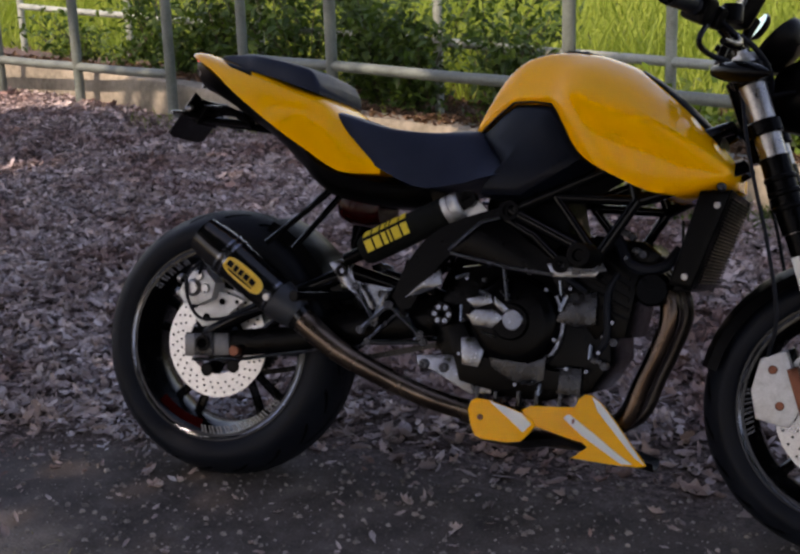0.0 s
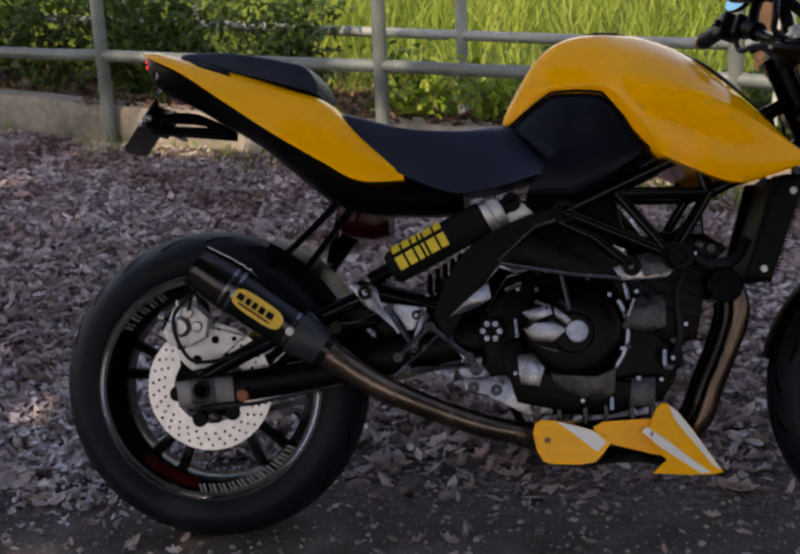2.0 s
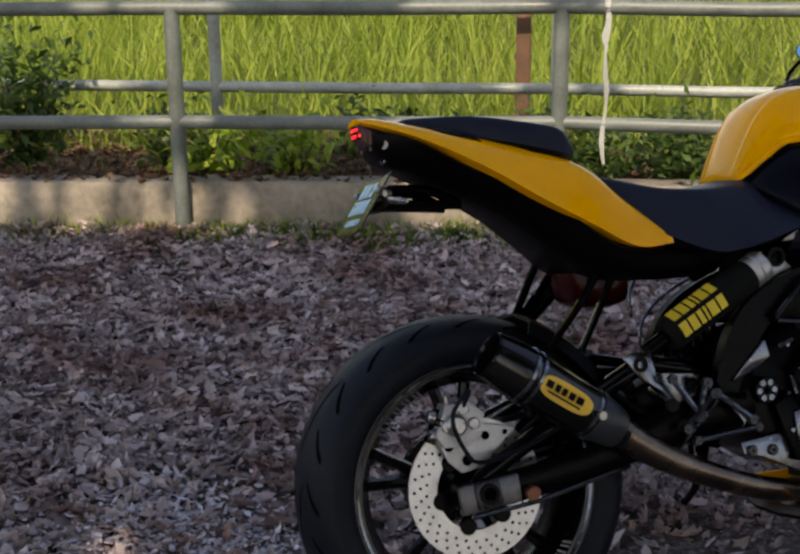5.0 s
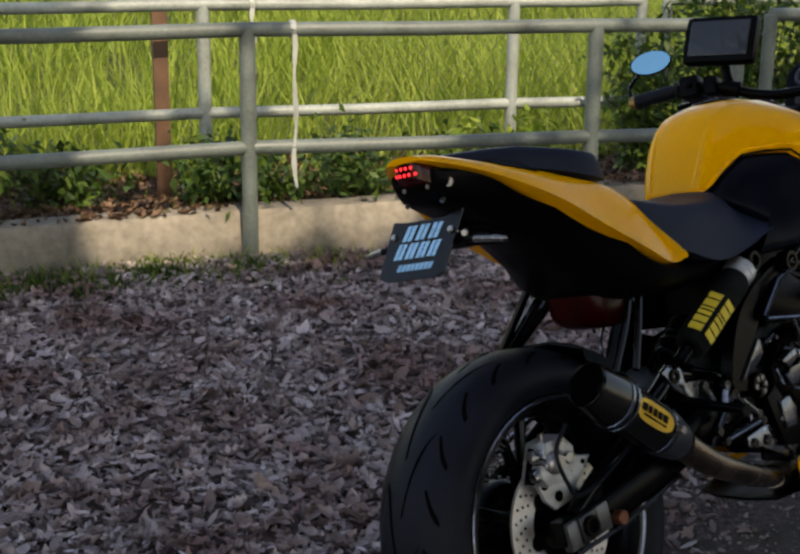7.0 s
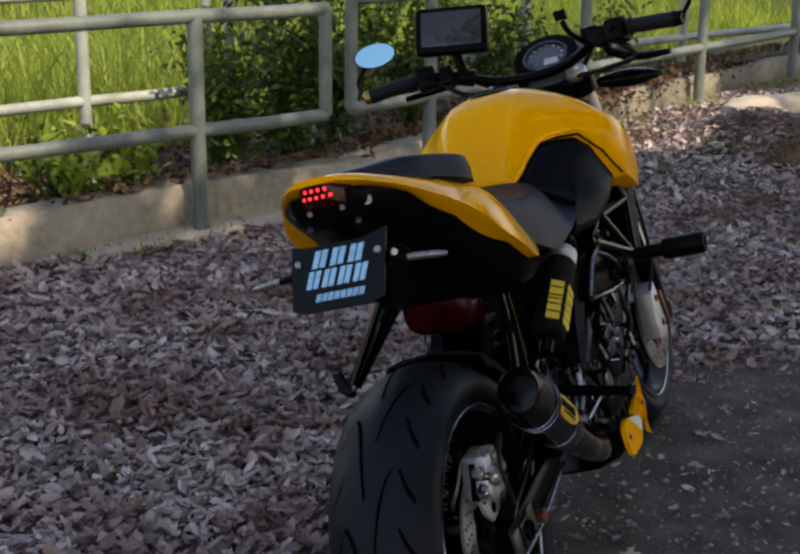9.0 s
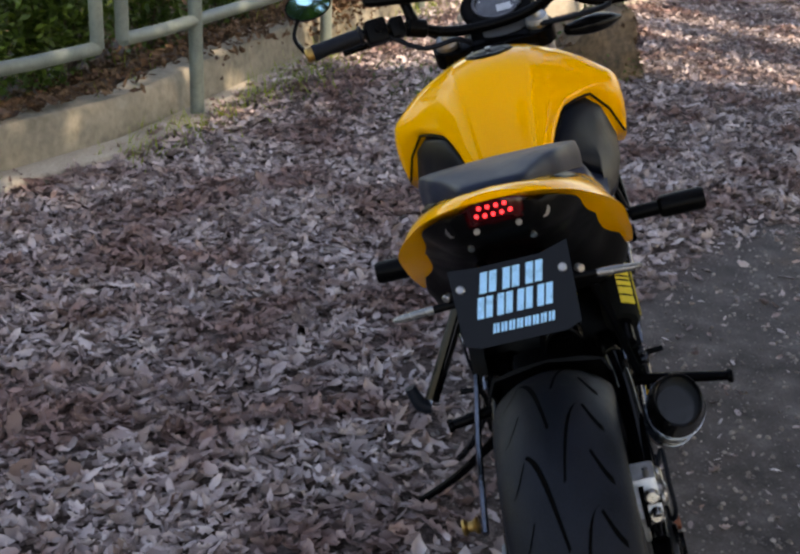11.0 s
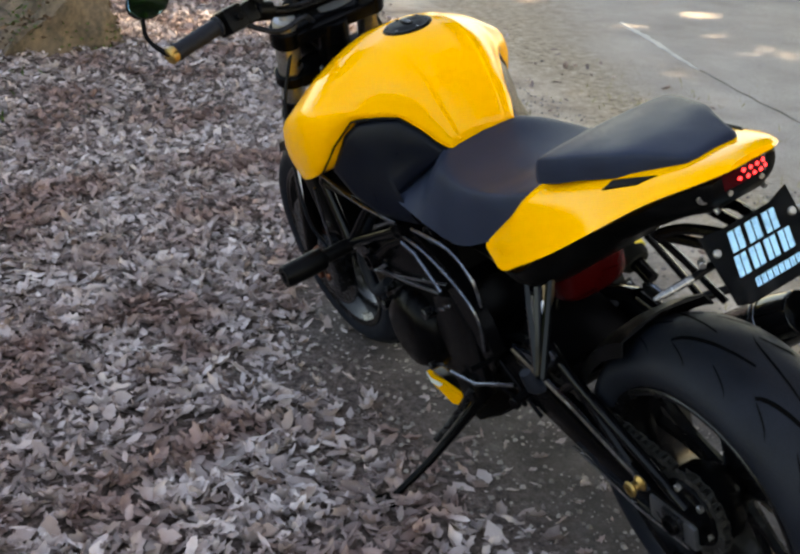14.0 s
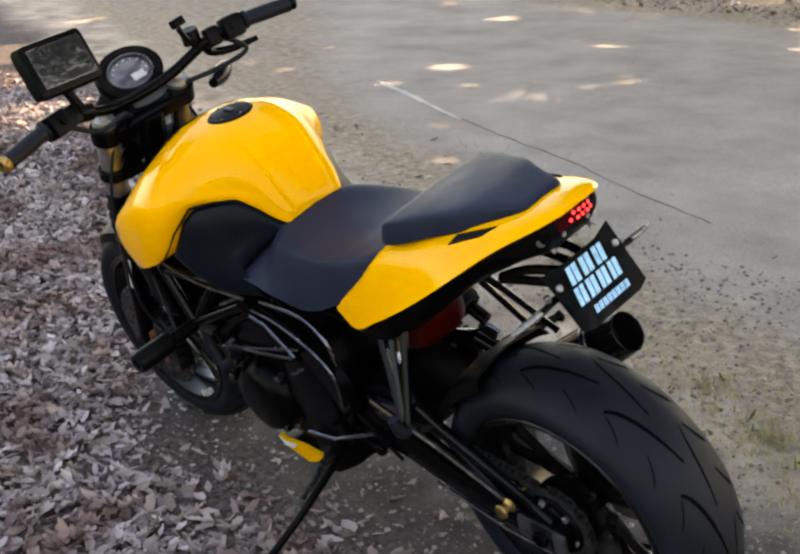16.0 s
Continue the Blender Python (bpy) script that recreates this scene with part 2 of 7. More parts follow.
def ground_material():
    """Bare dark earth and grit by the machine, pale dry sand towards the road, grey worn road beyond."""
    m = bpy.data.materials.new("ground_earth_and_road")
    m.use_nodes = True
    n, l = m.node_tree.nodes, m.node_tree.links
    p = n["Principled BSDF"]
    p.inputs["Roughness"].default_value = 0.92
    p.inputs["Specular IOR Level"].default_value = 0.25
    co = n.new("ShaderNodeTexCoord")

    def tex(scale, detail=6, rough=0.6):
        t = n.new("ShaderNodeTexNoise")
        t.inputs["Scale"].default_value, t.inputs["Detail"].default_value = scale, detail
        t.inputs["Roughness"].default_value = rough
        l.new(co.outputs["Object"], t.inputs["Vector"])
        return t.outputs["Fac"]

    def ramp(fac, stops):
        r = n.new("ShaderNodeValToRGB")
        e = r.color_ramp.elements
        e[0].position, e[0].color = stops[0][0], (*stops[0][1], 1)
        e[1].position, e[1].color = stops[-1][0], (*stops[-1][1], 1)
        for pos, c in stops[1:-1]:
            e.new(pos).color = (*c, 1)
        l.new(fac, r.inputs[0])
        return r.outputs[0]

    def blend(fac, a, b):
        x = n.new("ShaderNodeMix")
        x.data_type = "RGBA"
        l.new(fac, x.inputs[0])
        l.new(a, x.inputs[6])
        l.new(b, x.inputs[7])
        return x.outputs[2]

    def along(nx, ny, off, width, wobble):
        """0 to 1 across a wavering line on the ground."""
        d = n.new("ShaderNodeVectorMath")
        d.operation = "DOT_PRODUCT"
        d.inputs[1].default_value = (nx, ny, 0)
        l.new(co.outputs["Object"], d.inputs[0])
        w = n.new("ShaderNodeMath")
        w.operation = "MULTIPLY_ADD"
        w.inputs[1].default_value = wobble
        l.new(tex(1.3, 5), w.inputs[0])
        l.new(d.outputs["Value"], w.inputs[2])
        r = n.new("ShaderNodeMapRange")
        r.interpolation_type = "SMOOTHSTEP"
        r.inputs["From Min"].default_value = off + wobble / 2 - width / 2
        r.inputs["From Max"].default_value = off + wobble / 2 + width / 2
        l.new(w.outputs[0], r.inputs["Value"])
        return r.outputs[0]

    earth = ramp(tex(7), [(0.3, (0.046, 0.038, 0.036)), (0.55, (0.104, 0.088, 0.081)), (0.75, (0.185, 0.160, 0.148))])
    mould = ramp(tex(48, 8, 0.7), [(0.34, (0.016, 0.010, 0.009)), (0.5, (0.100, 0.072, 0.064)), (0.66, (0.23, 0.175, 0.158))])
    grit = ramp(tex(75, 3, 0.5), [(0.62, (0, 0, 0)), (0.72, (1, 1, 1))])
    pale = ramp(tex(40), [(0.3, (0.13, 0.115, 0.10)), (0.7, (0.26, 0.235, 0.21))])
    earth = blend(grit, earth, pale)
    sand = ramp(tex(3.5), [(0.32, (0.26, 0.195, 0.145)), (0.5, (0.50, 0.395, 0.305)), (0.7, (0.66, 0.545, 0.435))])
    road = ramp(tex(2.2, 8), [(0.3, (0.318, 0.268, 0.234)), (0.5, (0.408, 0.352, 0.310)), (0.7, (0.478, 0.420, 0.372))])
    speck = ramp(tex(160, 2), [(0.35, (0.75, 0.75, 0.75)), (0.65, (1.1, 1.1, 1.1))])
    mul = n.new("ShaderNodeMix")
    mul.data_type, mul.blend_type = "RGBA", "MULTIPLY"
    mul.inputs[0].default_value = 1.0
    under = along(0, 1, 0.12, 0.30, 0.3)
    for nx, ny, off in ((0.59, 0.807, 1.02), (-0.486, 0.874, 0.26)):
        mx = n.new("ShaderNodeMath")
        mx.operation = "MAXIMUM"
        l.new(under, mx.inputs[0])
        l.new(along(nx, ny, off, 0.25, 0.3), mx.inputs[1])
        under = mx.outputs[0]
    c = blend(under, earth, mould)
    c = blend(along(-0.3, -1, 0.58, 0.45, 0.6), c, sand)
    verge = ramp(tex(22, 8, 0.7), [(0.34, (0.17, 0.125, 0.085)), (0.5, (0.37, 0.285, 0.205)), (0.66, (0.54, 0.435, 0.33))])
    c = blend(along(-0.32, -0.947, 0.80, 0.35, 0.5), c, verge)
    dirt = ramp(tex(14, 8, 0.7), [(0.34, (0.22, 0.165, 0.125)), (0.5, (0.35, 0.275, 0.212)), (0.66, (0.47, 0.385, 0.305))])
    road = blend(along(0.6, 0.8, 0.30, 0.7, 0.5), road, dirt)
    c = blend(along(-0.32, -0.947, 1.22, 0.50, 0.55), c, road)
    c = blend(along(0.02, -1, 6.30, 0.30, 0.4), c, verge)
    meadow = ramp(tex(9, 6), [(0.3, (0.030, 0.042, 0.010)), (0.7, (0.085, 0.105, 0.022))])
    c = blend(along(0.40, 0.916, 4.55, 0.5, 0.3), c, meadow)
    l.new(c, mul.inputs[6])
    l.new(speck, mul.inputs[7])
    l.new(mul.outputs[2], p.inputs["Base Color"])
    bmp = n.new("ShaderNodeBump")
    bmp.inputs["Strength"].default_value, bmp.inputs["Distance"].default_value = 0.5, 0.012
    l.new(tex(38, 8, 0.7), bmp.inputs["Height"])
    l.new(bmp.outputs[0], p.inputs["Normal"])
    return m


M_GROUND = ground_material()


# ---- building tools ----
def finish(name, bm, material, angle=38):
    bmesh.ops.remove_doubles(bm, verts=bm.verts, dist=1e-6)
    bmesh.ops.recalc_face_normals(bm, faces=bm.faces)
    me = bpy.data.meshes.new(name)
    bm.to_mesh(me)
    bm.free()
    me.materials.append(material)
    me.shade_smooth()
    me.set_sharp_from_angle(angle=radians(angle))
    return me


def part(name, bm, material, parent, label="", angle=38):
    ob = new(name, finish(name, bm, material, angle))
    ob.parent = parent
    return tagged(ob, label)


def thing(name, bm, material, label, category, group="", kind="", angle=38):
    return tagged(new(name, finish(name, bm, material, angle)), label, category, group, kind)


def smooth(pts, n):
    """Catmull-Rom through the points, n steps a span."""
    p = np.array(pts, float)
    q = np.vstack([2 * p[0] - p[1], p, 2 * p[-1] - p[-2]])
    out = []
    for i in range(len(p) - 1):
        a, b, c, d = q[i:i + 4]
        for k in range(n):
            t = k / n
            out.append(0.5 * (2 * b + (c - a) * t + (2 * a - 5 * b + 4 * c - d) * t * t + (3 * b - a - 3 * c + d) * t ** 3))
    out.append(p[-1])
    return np.array(out)


def loft(bm, rings, close=True, cap=True):
    vs = [[bm.verts.new(tuple(p)) for p in r] for r in rings]
    m = len(vs[0])
    for a, b in zip(vs, vs[1:]):
        for i in range(m if close else m - 1):
            j = (i + 1) % m
            bm.faces.new((a[i], a[j], b[j], b[i]))
    if cap and close:
        bm.faces.new(vs[0])
        bm.faces.new(vs[-1][::-1])
    return bm


def tube(bm, pts, r, seg=10, n=0):
    """A round bar along the points; r may vary from point to point."""
    p = np.array(pts, float)
    rr = np.broadcast_to(np.array(r, float), (len(p),)).copy()
    if n:
        both = smooth(np.column_stack([p, rr]), n)
        p, rr = both[:, :3], both[:, 3]
    tang = np.gradient(p, axis=0)
    tang /= np.linalg.norm(tang, axis=1)[:, None]
    up = Vector((0, 0, 1)) if abs(tang[0][2]) < 0.9 else Vector((1, 0, 0))
    side = Vector(tang[0]).cross(up).normalized()
    rings = []
    for k in range(len(p)):
        t = Vector(tang[k])
        side = (side - t * side.dot(t)).normalized()
        other = t.cross(side)
        rings.append([Vector(p[k]) + float(rr[k]) * (math.cos(a) * side + math.sin(a) * other) for a in np.linspace(0, 2 * math.pi, seg, endpoint=False)])
    return loft(bm, rings)


def lathe(bm, profile, origin, axis=(0, 1, 0), seg=48, a0=0.0, a1=360.0, squash=1.0):
    """Turns (radius, height) pairs about an axis. A closed profile makes a ring."""
    ax = Vector(axis).normalized()
    u = ax.cross(Vector((0, 0, 1)) if abs(ax.z) < 0.9 else Vector((1, 0, 0))).normalized()
    v = ax.cross(u)
    o = Vector(origin)
    full = abs(a1 - a0) >= 359.9
    angs = np.radians(np.linspace(a0, a1, seg + (0 if full else 1), endpoint=not full))
    profile = [(float(r), float(h)) for r, h in profile]
    rings = [[o + ax * h + r * (math.cos(a) * u + squash * math.sin(a) * v) for r, h in profile] for a in angs]
    if full:
        rings.append(rings[0])
    vs = [[bm.verts.new(tuple(p)) for p in r] for r in rings[:-1 if full else None]]
    if full:
        vs.append(vs[0])
    for a, b in zip(vs, vs[1:]):
        for i in range(len(profile) - 1):
            bm.faces.new((a[i], a[i + 1], b[i + 1], b[i]))
    if not full:
        for r in (vs[0], vs[-1]):
            if len(r) > 2:
                bm.faces.new(r)
    return bm


def cyl(bm, a, b, r, r2=None, seg=20, bevel=0.0):
    a, b = Vector(a), Vector(b)
    r2 = r if r2 is None else r2
    h = (b - a).length
    c = min(bevel, h / 3, r / 3, r2 / 3)
    prof = [(1e-4, 0), (r - c, 0), (r, c), (r2, h - c), (r2 - c, h), (1e-4, h)] if c else [(1e-4, 0), (r, 0), (r2, h), (1e-4, h)]
    return lathe(bm, prof, a, b - a, seg)


def box(bm, c, size, rot=(0, 0, 0), bevel=0.004):
    m = pose(*c, *rot) @ Matrix.Diagonal((*size, 1))
    made = bmesh.ops.create_cube(bm, size=1, matrix=m)["verts"]
    if bevel:
        edges = {e for v in made for e in v.link_edges}
        bmesh.ops.bevel(bm, geom=list(edges), offset=bevel, segments=2, affect="EDGES", profile=0.6)
    return bm


def slab(bm, outline, y0, y1, bevel=0.003):
    """A plate: an outline in x and z, from y0 to y1."""
    a = [bm.verts.new((x, y0, z)) for x, z in outline]
    b = [bm.verts.new((x, y1, z)) for x, z in outline]
    fs = [bm.faces.new(a), bm.faces.new(b[::-1])]
    for i in range(len(a)):
        j = (i + 1) % len(a)
        fs.append(bm.faces.new((a[i], b[i], b[j], a[j])))
    if bevel:
        edges = {e for f in fs[:2] for e in f.edges}
        bmesh.ops.bevel(bm, geom=list(edges), offset=bevel, segments=2, affect="EDGES", profile=0.6)
    return bm


def panel(bm, pts, thick, bulge=0.006, edge=0.9, side=None):
    """A cushioned plate over an outline in space, thick behind its face; side: the way its face looks."""
    p = np.array(pts, float)
    c = p.mean(0)
    nrm = np.zeros(3)
    for i in range(len(p)):
        nrm += np.cross(p[i] - c, p[(i + 1) % len(p)] - c)
    nrm /= np.linalg.norm(nrm)
    if side is not None and nrm @ np.array(side, float) < 0:
        nrm, p = -nrm, p[::-1]
    rings = [p * 0.97 + c * 0.03 - nrm * thick, p - nrm * thick * 0.8, p - nrm * 0.3 * bulge, c + (p - c) * (0.5 + edge / 2) + nrm * bulge * 0.4, c + (p - c) * edge + nrm * bulge * 0.75, c + (p - c) * 0.5 + nrm * bulge]
    vs = [[bm.verts.new(tuple(v)) for v in r] for r in rings]
    for a, b in zip(vs, vs[1:]):
        for i in range(len(p)):
            j = (i + 1) % len(p)
            bm.faces.new((a[i], a[j], b[j], b[i]))
    bm.faces.new(vs[0][::-1])
    mid = bm.verts.new(tuple(c + nrm * bulge))
    for i in range(len(p)):
        bm.faces.new((vs[-1][i], vs[-1][(i + 1) % len(p)], mid))
    return bm


def shell(bm, sections, nx=4, ny=3):
    """A body with two equal halves. Sections: x and the half outline (y, z) from the top middle to the lower edge."""
    halves = np.array([[(x, y, z) for y, z in half] for x, half in sections], float)
    k = halves.shape[1]
    cols = np.stack([smooth(halves[:, i], nx) for i in range(k)], 1)
    rings = []
    for row in cols:
        half = smooth(np.array(row), ny)
        low = half[-1]
        mid = np.array([low[0], 0, low[2]])
        right = half[::-1]
        left = half[1:] * (1, -1, 1)
        rings.append(np.vstack([[mid], right, left]))
    return loft(bm, rings)


def both(fn):
    """Calls fn for the side signs: -1 is the right-hand side, +1 the left."""
    for s in (-1, 1):
        fn(s)


def bars(bm, origin, along, up, normal, widths, height, gap, lift, thick=0.0008, lean=0.0):
    """A row of plain upright bars in place of letters."""
    o, a, u, n = (Vector(v) for v in (origin, along, up, normal))
    a.normalize(), u.normalize(), n.normalize()
    x = 0.0
    for w in widths:
        q = [o + a * (x + dx + lean * dy) + u * dy for dx, dy in ((0, 0), (w, 0), (w, height), (0, height))]
        lo = [bm.verts.new(tuple(v + n * lift)) for v in q]
        hi = [bm.verts.new(tuple(v + n * (lift + thick))) for v in q]
        bm.faces.new(lo[::-1]), bm.faces.new(hi)
        for i in range(4):
            bm.faces.new((lo[i], lo[(i + 1) % 4], hi[(i + 1) % 4], hi[i]))
        x += w + gap
    return bm


# ---- ground ----
FENCE = ((Vector((1.442, 2.831)), Vector((0.933, -0.360))), (Vector((1.442, 2.831)), Vector((0.879, -0.477))), (Vector((3.41, 1.763)), Vector((0.948, -0.318))))


def fence_side(x, y):
    """How far a spot lies behind the front fence, which bends twice."""
    left, mid, right = ((x - o.x) * -t.y + (y - o.y) * t.x for o, t in FENCE)
    return max(left, min(mid, right))


def ground_height(x, y):
    rough = 0.010 * noise.noise((x * 1.7, y * 1.7, 0.3)) + 0.004 * noise.noise((x * 7, y * 7, 2.1))
    rise = 0.10 * min(max((x - 3.2) / 3.0, 0), 1) * min(max((y + 1.6) / 1.6, 0), 1)
    rise += 0.08 * min(max((-1.6 - x) / 1.8, 0), 1) * min(max((y - 2.0) / 2.0, 0), 1)
    rise += 0.13 * math.exp(-((x - 5.55) / 0.42) ** 2 - ((y - 0.20) / 0.30) ** 2)
    d = fence_side(x, y)
    return rough * min(1, abs(y) * 0.6 + 0.25) - 0.02 * min(max((y - 0.6) / 1.8, 0), 1) + rise + 0.03 * max(d - 6, 0)


def bank_height(x, y):
    """The soil held behind the wall, falling towards the rear railing."""
    d = fence_side(x, y)
    low = ground_height(x, y)
    if d < 0.1:
        return low
    f = min(max((d - 0.25) / 0.75, 0), 1)
    return max(low, low + 0.165 - 0.15 * f * f * (3 - 2 * f) + 0.02 * noise.noise((x * 3, y * 3, 6.0)))


def axis_steps(inner, outer, step):
    fine = np.arange(inner[0], inner[1] + 1e-6, step)
    low = inner[0] - np.geomspace(0.3, inner[0] - outer[0], 22)[::-1]
    high = inner[1] + np.geomspace(0.3, outer[1] - inner[1], 22)
    return np.concatenate([low, fine, high])


def build_ground():
    xs, ys = axis_steps((-4, 9), (-900, 900), 0.1), axis_steps((-5, 8), (-900, 900), 0.1)
    verts = [(float(x), float(y), ground_height(x, y) if -9 < x < 14 and -8 < y < 30 else (0.0 if fence_side(x, y) < 0.2 else 0.9)) for y in ys for x in xs]
    w = len(xs)
    faces = [(j * w + i, j * w + i + 1, (j + 1) * w + i + 1, (j + 1) * w + i) for j in range(len(ys) - 1) for i in range(w - 1)]
    me = bpy.data.meshes.new("ground")
    me.from_pydata(verts, [], faces)
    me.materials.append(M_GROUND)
    me.shade_smooth()
    tagged(new("ground", me), "dark bare earth with grit, turning to a pale worn road", "ground", kind="structure")


build_ground()


def along_fence(s, d=0.0):
    """A place s metres along the fence line, counted from the post at its first bend, d metres behind it."""
    length = (FENCE[2][0] - FENCE[1][0]).length
    f = min(max(s / 1.6 + 0.5, 0), 1)
    t = FENCE[0][1].lerp(FENCE[1][1], f)
    if s < 0:
        p = FENCE[0][0] + FENCE[0][1] * s
    elif s < length:
        p = FENCE[1][0] + FENCE[1][1] * s
        t = t.lerp(FENCE[2][1], min(max((s - length) / 1.6 + 0.5, 0), 1))
    else:
        p = FENCE[2][0] + FENCE[2][1] * (s - length)
        t = FENCE[1][1].lerp(FENCE[2][1], min((s - length) / 1.6 + 0.5, 1))
    t = t.normalized()
    return p.x - t.y * d, p.y + t.x * d


def wall_lift(k):
    """How far the wall stands above its lowest stretch."""
    return 0.080 * min(max((-3.2 - k) / 1.8, 0), 1) + 0.028 * min(max((k - 0.2) / 1.2, 0), 1) + 0.050 * min(max((k - 2.4) / 1.6, 0), 1)


def build_wall():
    bm = bmesh.new()
    s = np.arange(-9.5, 9.0, 0.12)
    rings = []
    for k in s:
        lift = wall_lift(k)
        e = 0.008 * noise.noise((k * 2.2, 0.5, 0)), 0.010 * noise.noise((k * 1.6, 9.5, 0))
        ring = []
        for d, z in ((0.042 + e[0], -0.20), (0.048 + e[0], 0.05), (0.056 + e[0], 0.150 + e[1]), (0.070 + e[0], 0.168 + e[1]), (0.19, 0.172 + e[1]), (0.205, 0.155), (0.21, -0.20)):
            x, y = along_fence(k, d)
            ring.append((x, y, z + lift))
        rings.append(ring)
    loft(bm, rings)
    thing("low_concrete_wall", bm, M_CONCRETE, "low weathered concrete retaining wall behind the railing", "wall", kind="structure", angle=50)
    bm = bmesh.new()
    rings = []
    for k in np.arange(0.9, 9.0, 0.15):
        lift = wall_lift(k) - 0.03
        e = 0.012 * noise.noise((k * 2.6, 4.5, 0))
        rings.append([(*along_fence(k, d), z + lift) for d, z in ((-0.10 + e, -0.10), (-0.095 + e, 0.012), (-0.08 + e, 0.026), (0.045, 0.030), (0.05, -0.10))])
    loft(bm, rings)
    thing("concrete_footing", bm, M_KERB, "pale narrow concrete footing strip along the wall", "kerb", kind="structure", angle=50)


build_wall()


def build_kerb():
    """A pale rounded concrete kerb that runs on behind the boulder."""
    bm = bmesh.new()
    rings = []
    for f in np.linspace(0, 1, 40):
        p = Vector((5.72, 0.40)).lerp(Vector((9.2, -1.80)), f)
        e = 0.012 * noise.noise((f * 9, 3.0, 0))
        base = ground_height(p.x, p.y) - 0.03
        high = 0.62 + 0.38 * min(f / 0.25, 1)
        wide = 0.75 + 0.25 * min(f / 0.03, 1)
        rings.append([(p.x + 0.533 * d * wide, p.y + 0.846 * d * wide, base + z * high * wide + e) for d, z in ((-0.10, 0.0), (-0.098, 0.13), (-0.075, 0.18), (-0.03, 0.20), (0.03, 0.20), (0.075, 0.18), (0.098, 0.13), (0.10, 0.0))])
    loft(bm, rings)
    thing("kerb", bm, M_KERB, "pale rounded concrete kerb behind the boulder", "kerb", kind="structure", angle=60)


build_kerb()


def build_bank():
    bm = bmesh.new()
    rows = []
    for k in np.arange(-9.5, 9.0, 0.1):
        row = []
        for d in np.linspace(0.14, 1.25, 12):
            x, y = along_fence(k, d)
            row.append(bm.verts.new((x, y, bank_height(x, y) - (0.05 if d > 1.2 else 0.0))))
        rows.append(row)
    for p, q in zip(rows, rows[1:]):
        for i in range(11):
            bm.faces.new((p[i], p[i + 1], q[i + 1], q[i]))
    thing("soil_bank", bm, M_SOIL, "dark soil bank held up behind the concrete wall", "soil", kind="structure", angle=80)


build_bank()


def pipe_rail(panel_ob, name, pts, r, paint):
    part(name, tube(bmesh.new(), pts, r, 12), paint, panel_ob)


def fence_panel(posts, z_low, z_top, label, ends=(False, False), low_base=-0.1, r=0.0285, paint=None):
    """A railing of pipe: two rails between its posts; ends: whether it closes with an upright that hangs between the rails."""
    e = new("railing", None)
    e.location = (*posts[0], low_base)
    bpy.context.view_layer.update()
    tagged(e, label, "railing", "pipe railings along the wall")
    o = Vector(e.location)
    loc = lambda x, y, z: Vector((x, y, z)) - o  # noqa: E731
    n = len(posts)
    for i, (x, y) in enumerate(posts):
        hung = (i == 0 and ends[0]) or (i == n - 1 and ends[1])
        bm = bmesh.new()
        tube(bm, [loc(x, y, z_low if hung else low_base), loc(x, y, z_top)], r * (1 if hung else 1.12), 12)
        part("post" if not hung else "end_upright", bm, paint or M_PIPE, e)
    for z, nm in ((z_low, "lower_rail"), (z_top, "top_rail")):
        for (xa, ya), (xb, yb) in zip(posts, posts[1:]):
            pipe_rail(e, nm, [loc(xa, ya, z), loc((xa + xb) / 2, (ya + yb) / 2, z - 0.004), loc(xb, yb, z)], r, paint or M_PIPE)
    return e


FRONT = "grey-green painted steel pipe railing with chipped paint"
fence_panel([(-2.10, 4.20), (-1.44, 3.95), (-0.007, 3.392), (1.442, 2.831), (2.70, 2.128), (3.28, 1.819)], 0.435, 0.895, FRONT, (True, True))
fence_panel([(-5.6, 5.35), (-4.36, 4.95), (-3.55, 4.68), (-2.72, 4.43)], 0.30, 0.84, FRONT, (False, False))
fence_panel([(3.40, 1.75), (3.90, 1.56), (5.22, 1.14), (6.5, 0.70), (7.8, 0.26), (9.1, -0.18)], 0.45, 0.93, FRONT, (True, False), low_base=-0.02)
BACK = "steel pipe railing in front of tall grass, coloured pale for sunlight"
fence_panel([(-5.9, 7.3), (-4.3, 6.5), (-2.78, 5.76), (-1.21, 5.00), (0.31, 4.235), (1.779, 3.60), (3.085, 2.93), (3.68, 2.63)], 0.445, 0.925, BACK, (False, True), low_base=0.0, r=0.026, paint=M_PIPE_SUNLIT)
fence_panel([(3.80, 2.57), (4.3, 2.33), (5.7, 1.62), (7.1, 0.92), (8.5, 0.2)], 0.445, 0.925, BACK, (True, False), low_base=0.0, r=0.026, paint=M_PIPE_SUNLIT)


def build_mesh_fence():
    bm = bmesh.new()
    a, b = Vector((2.2, 4.0)), Vector((9.0, 0.55))
    ln = (b - a).length
    t = (b - a) / ln
    pitch, top = 0.062, 1.25
    for k in range(int((ln + top) / pitch)):
        for sgn in (1, -1):
            s0 = k * pitch - (top if sgn > 0 else 0)
            pts = []
            for z in (0.05, top):
                s = s0 + (z if sgn > 0 else top - z) * 1.0
                pts.append((s, z))
            (s1, z1), (s2, z2) = pts
            if min(s1, s2) < 0 or max(s1, s2) > ln:
                continue
            tube(bm, [(*(a + t * s1), z1), (*(a + t * s2), z2)], 0.0011, 3)
    thing("chain_link_fence", bm, M_WIRE, "thin rusty chain-link wire mesh in front of grass", "wire fence", kind="stuff")


build_mesh_fence()


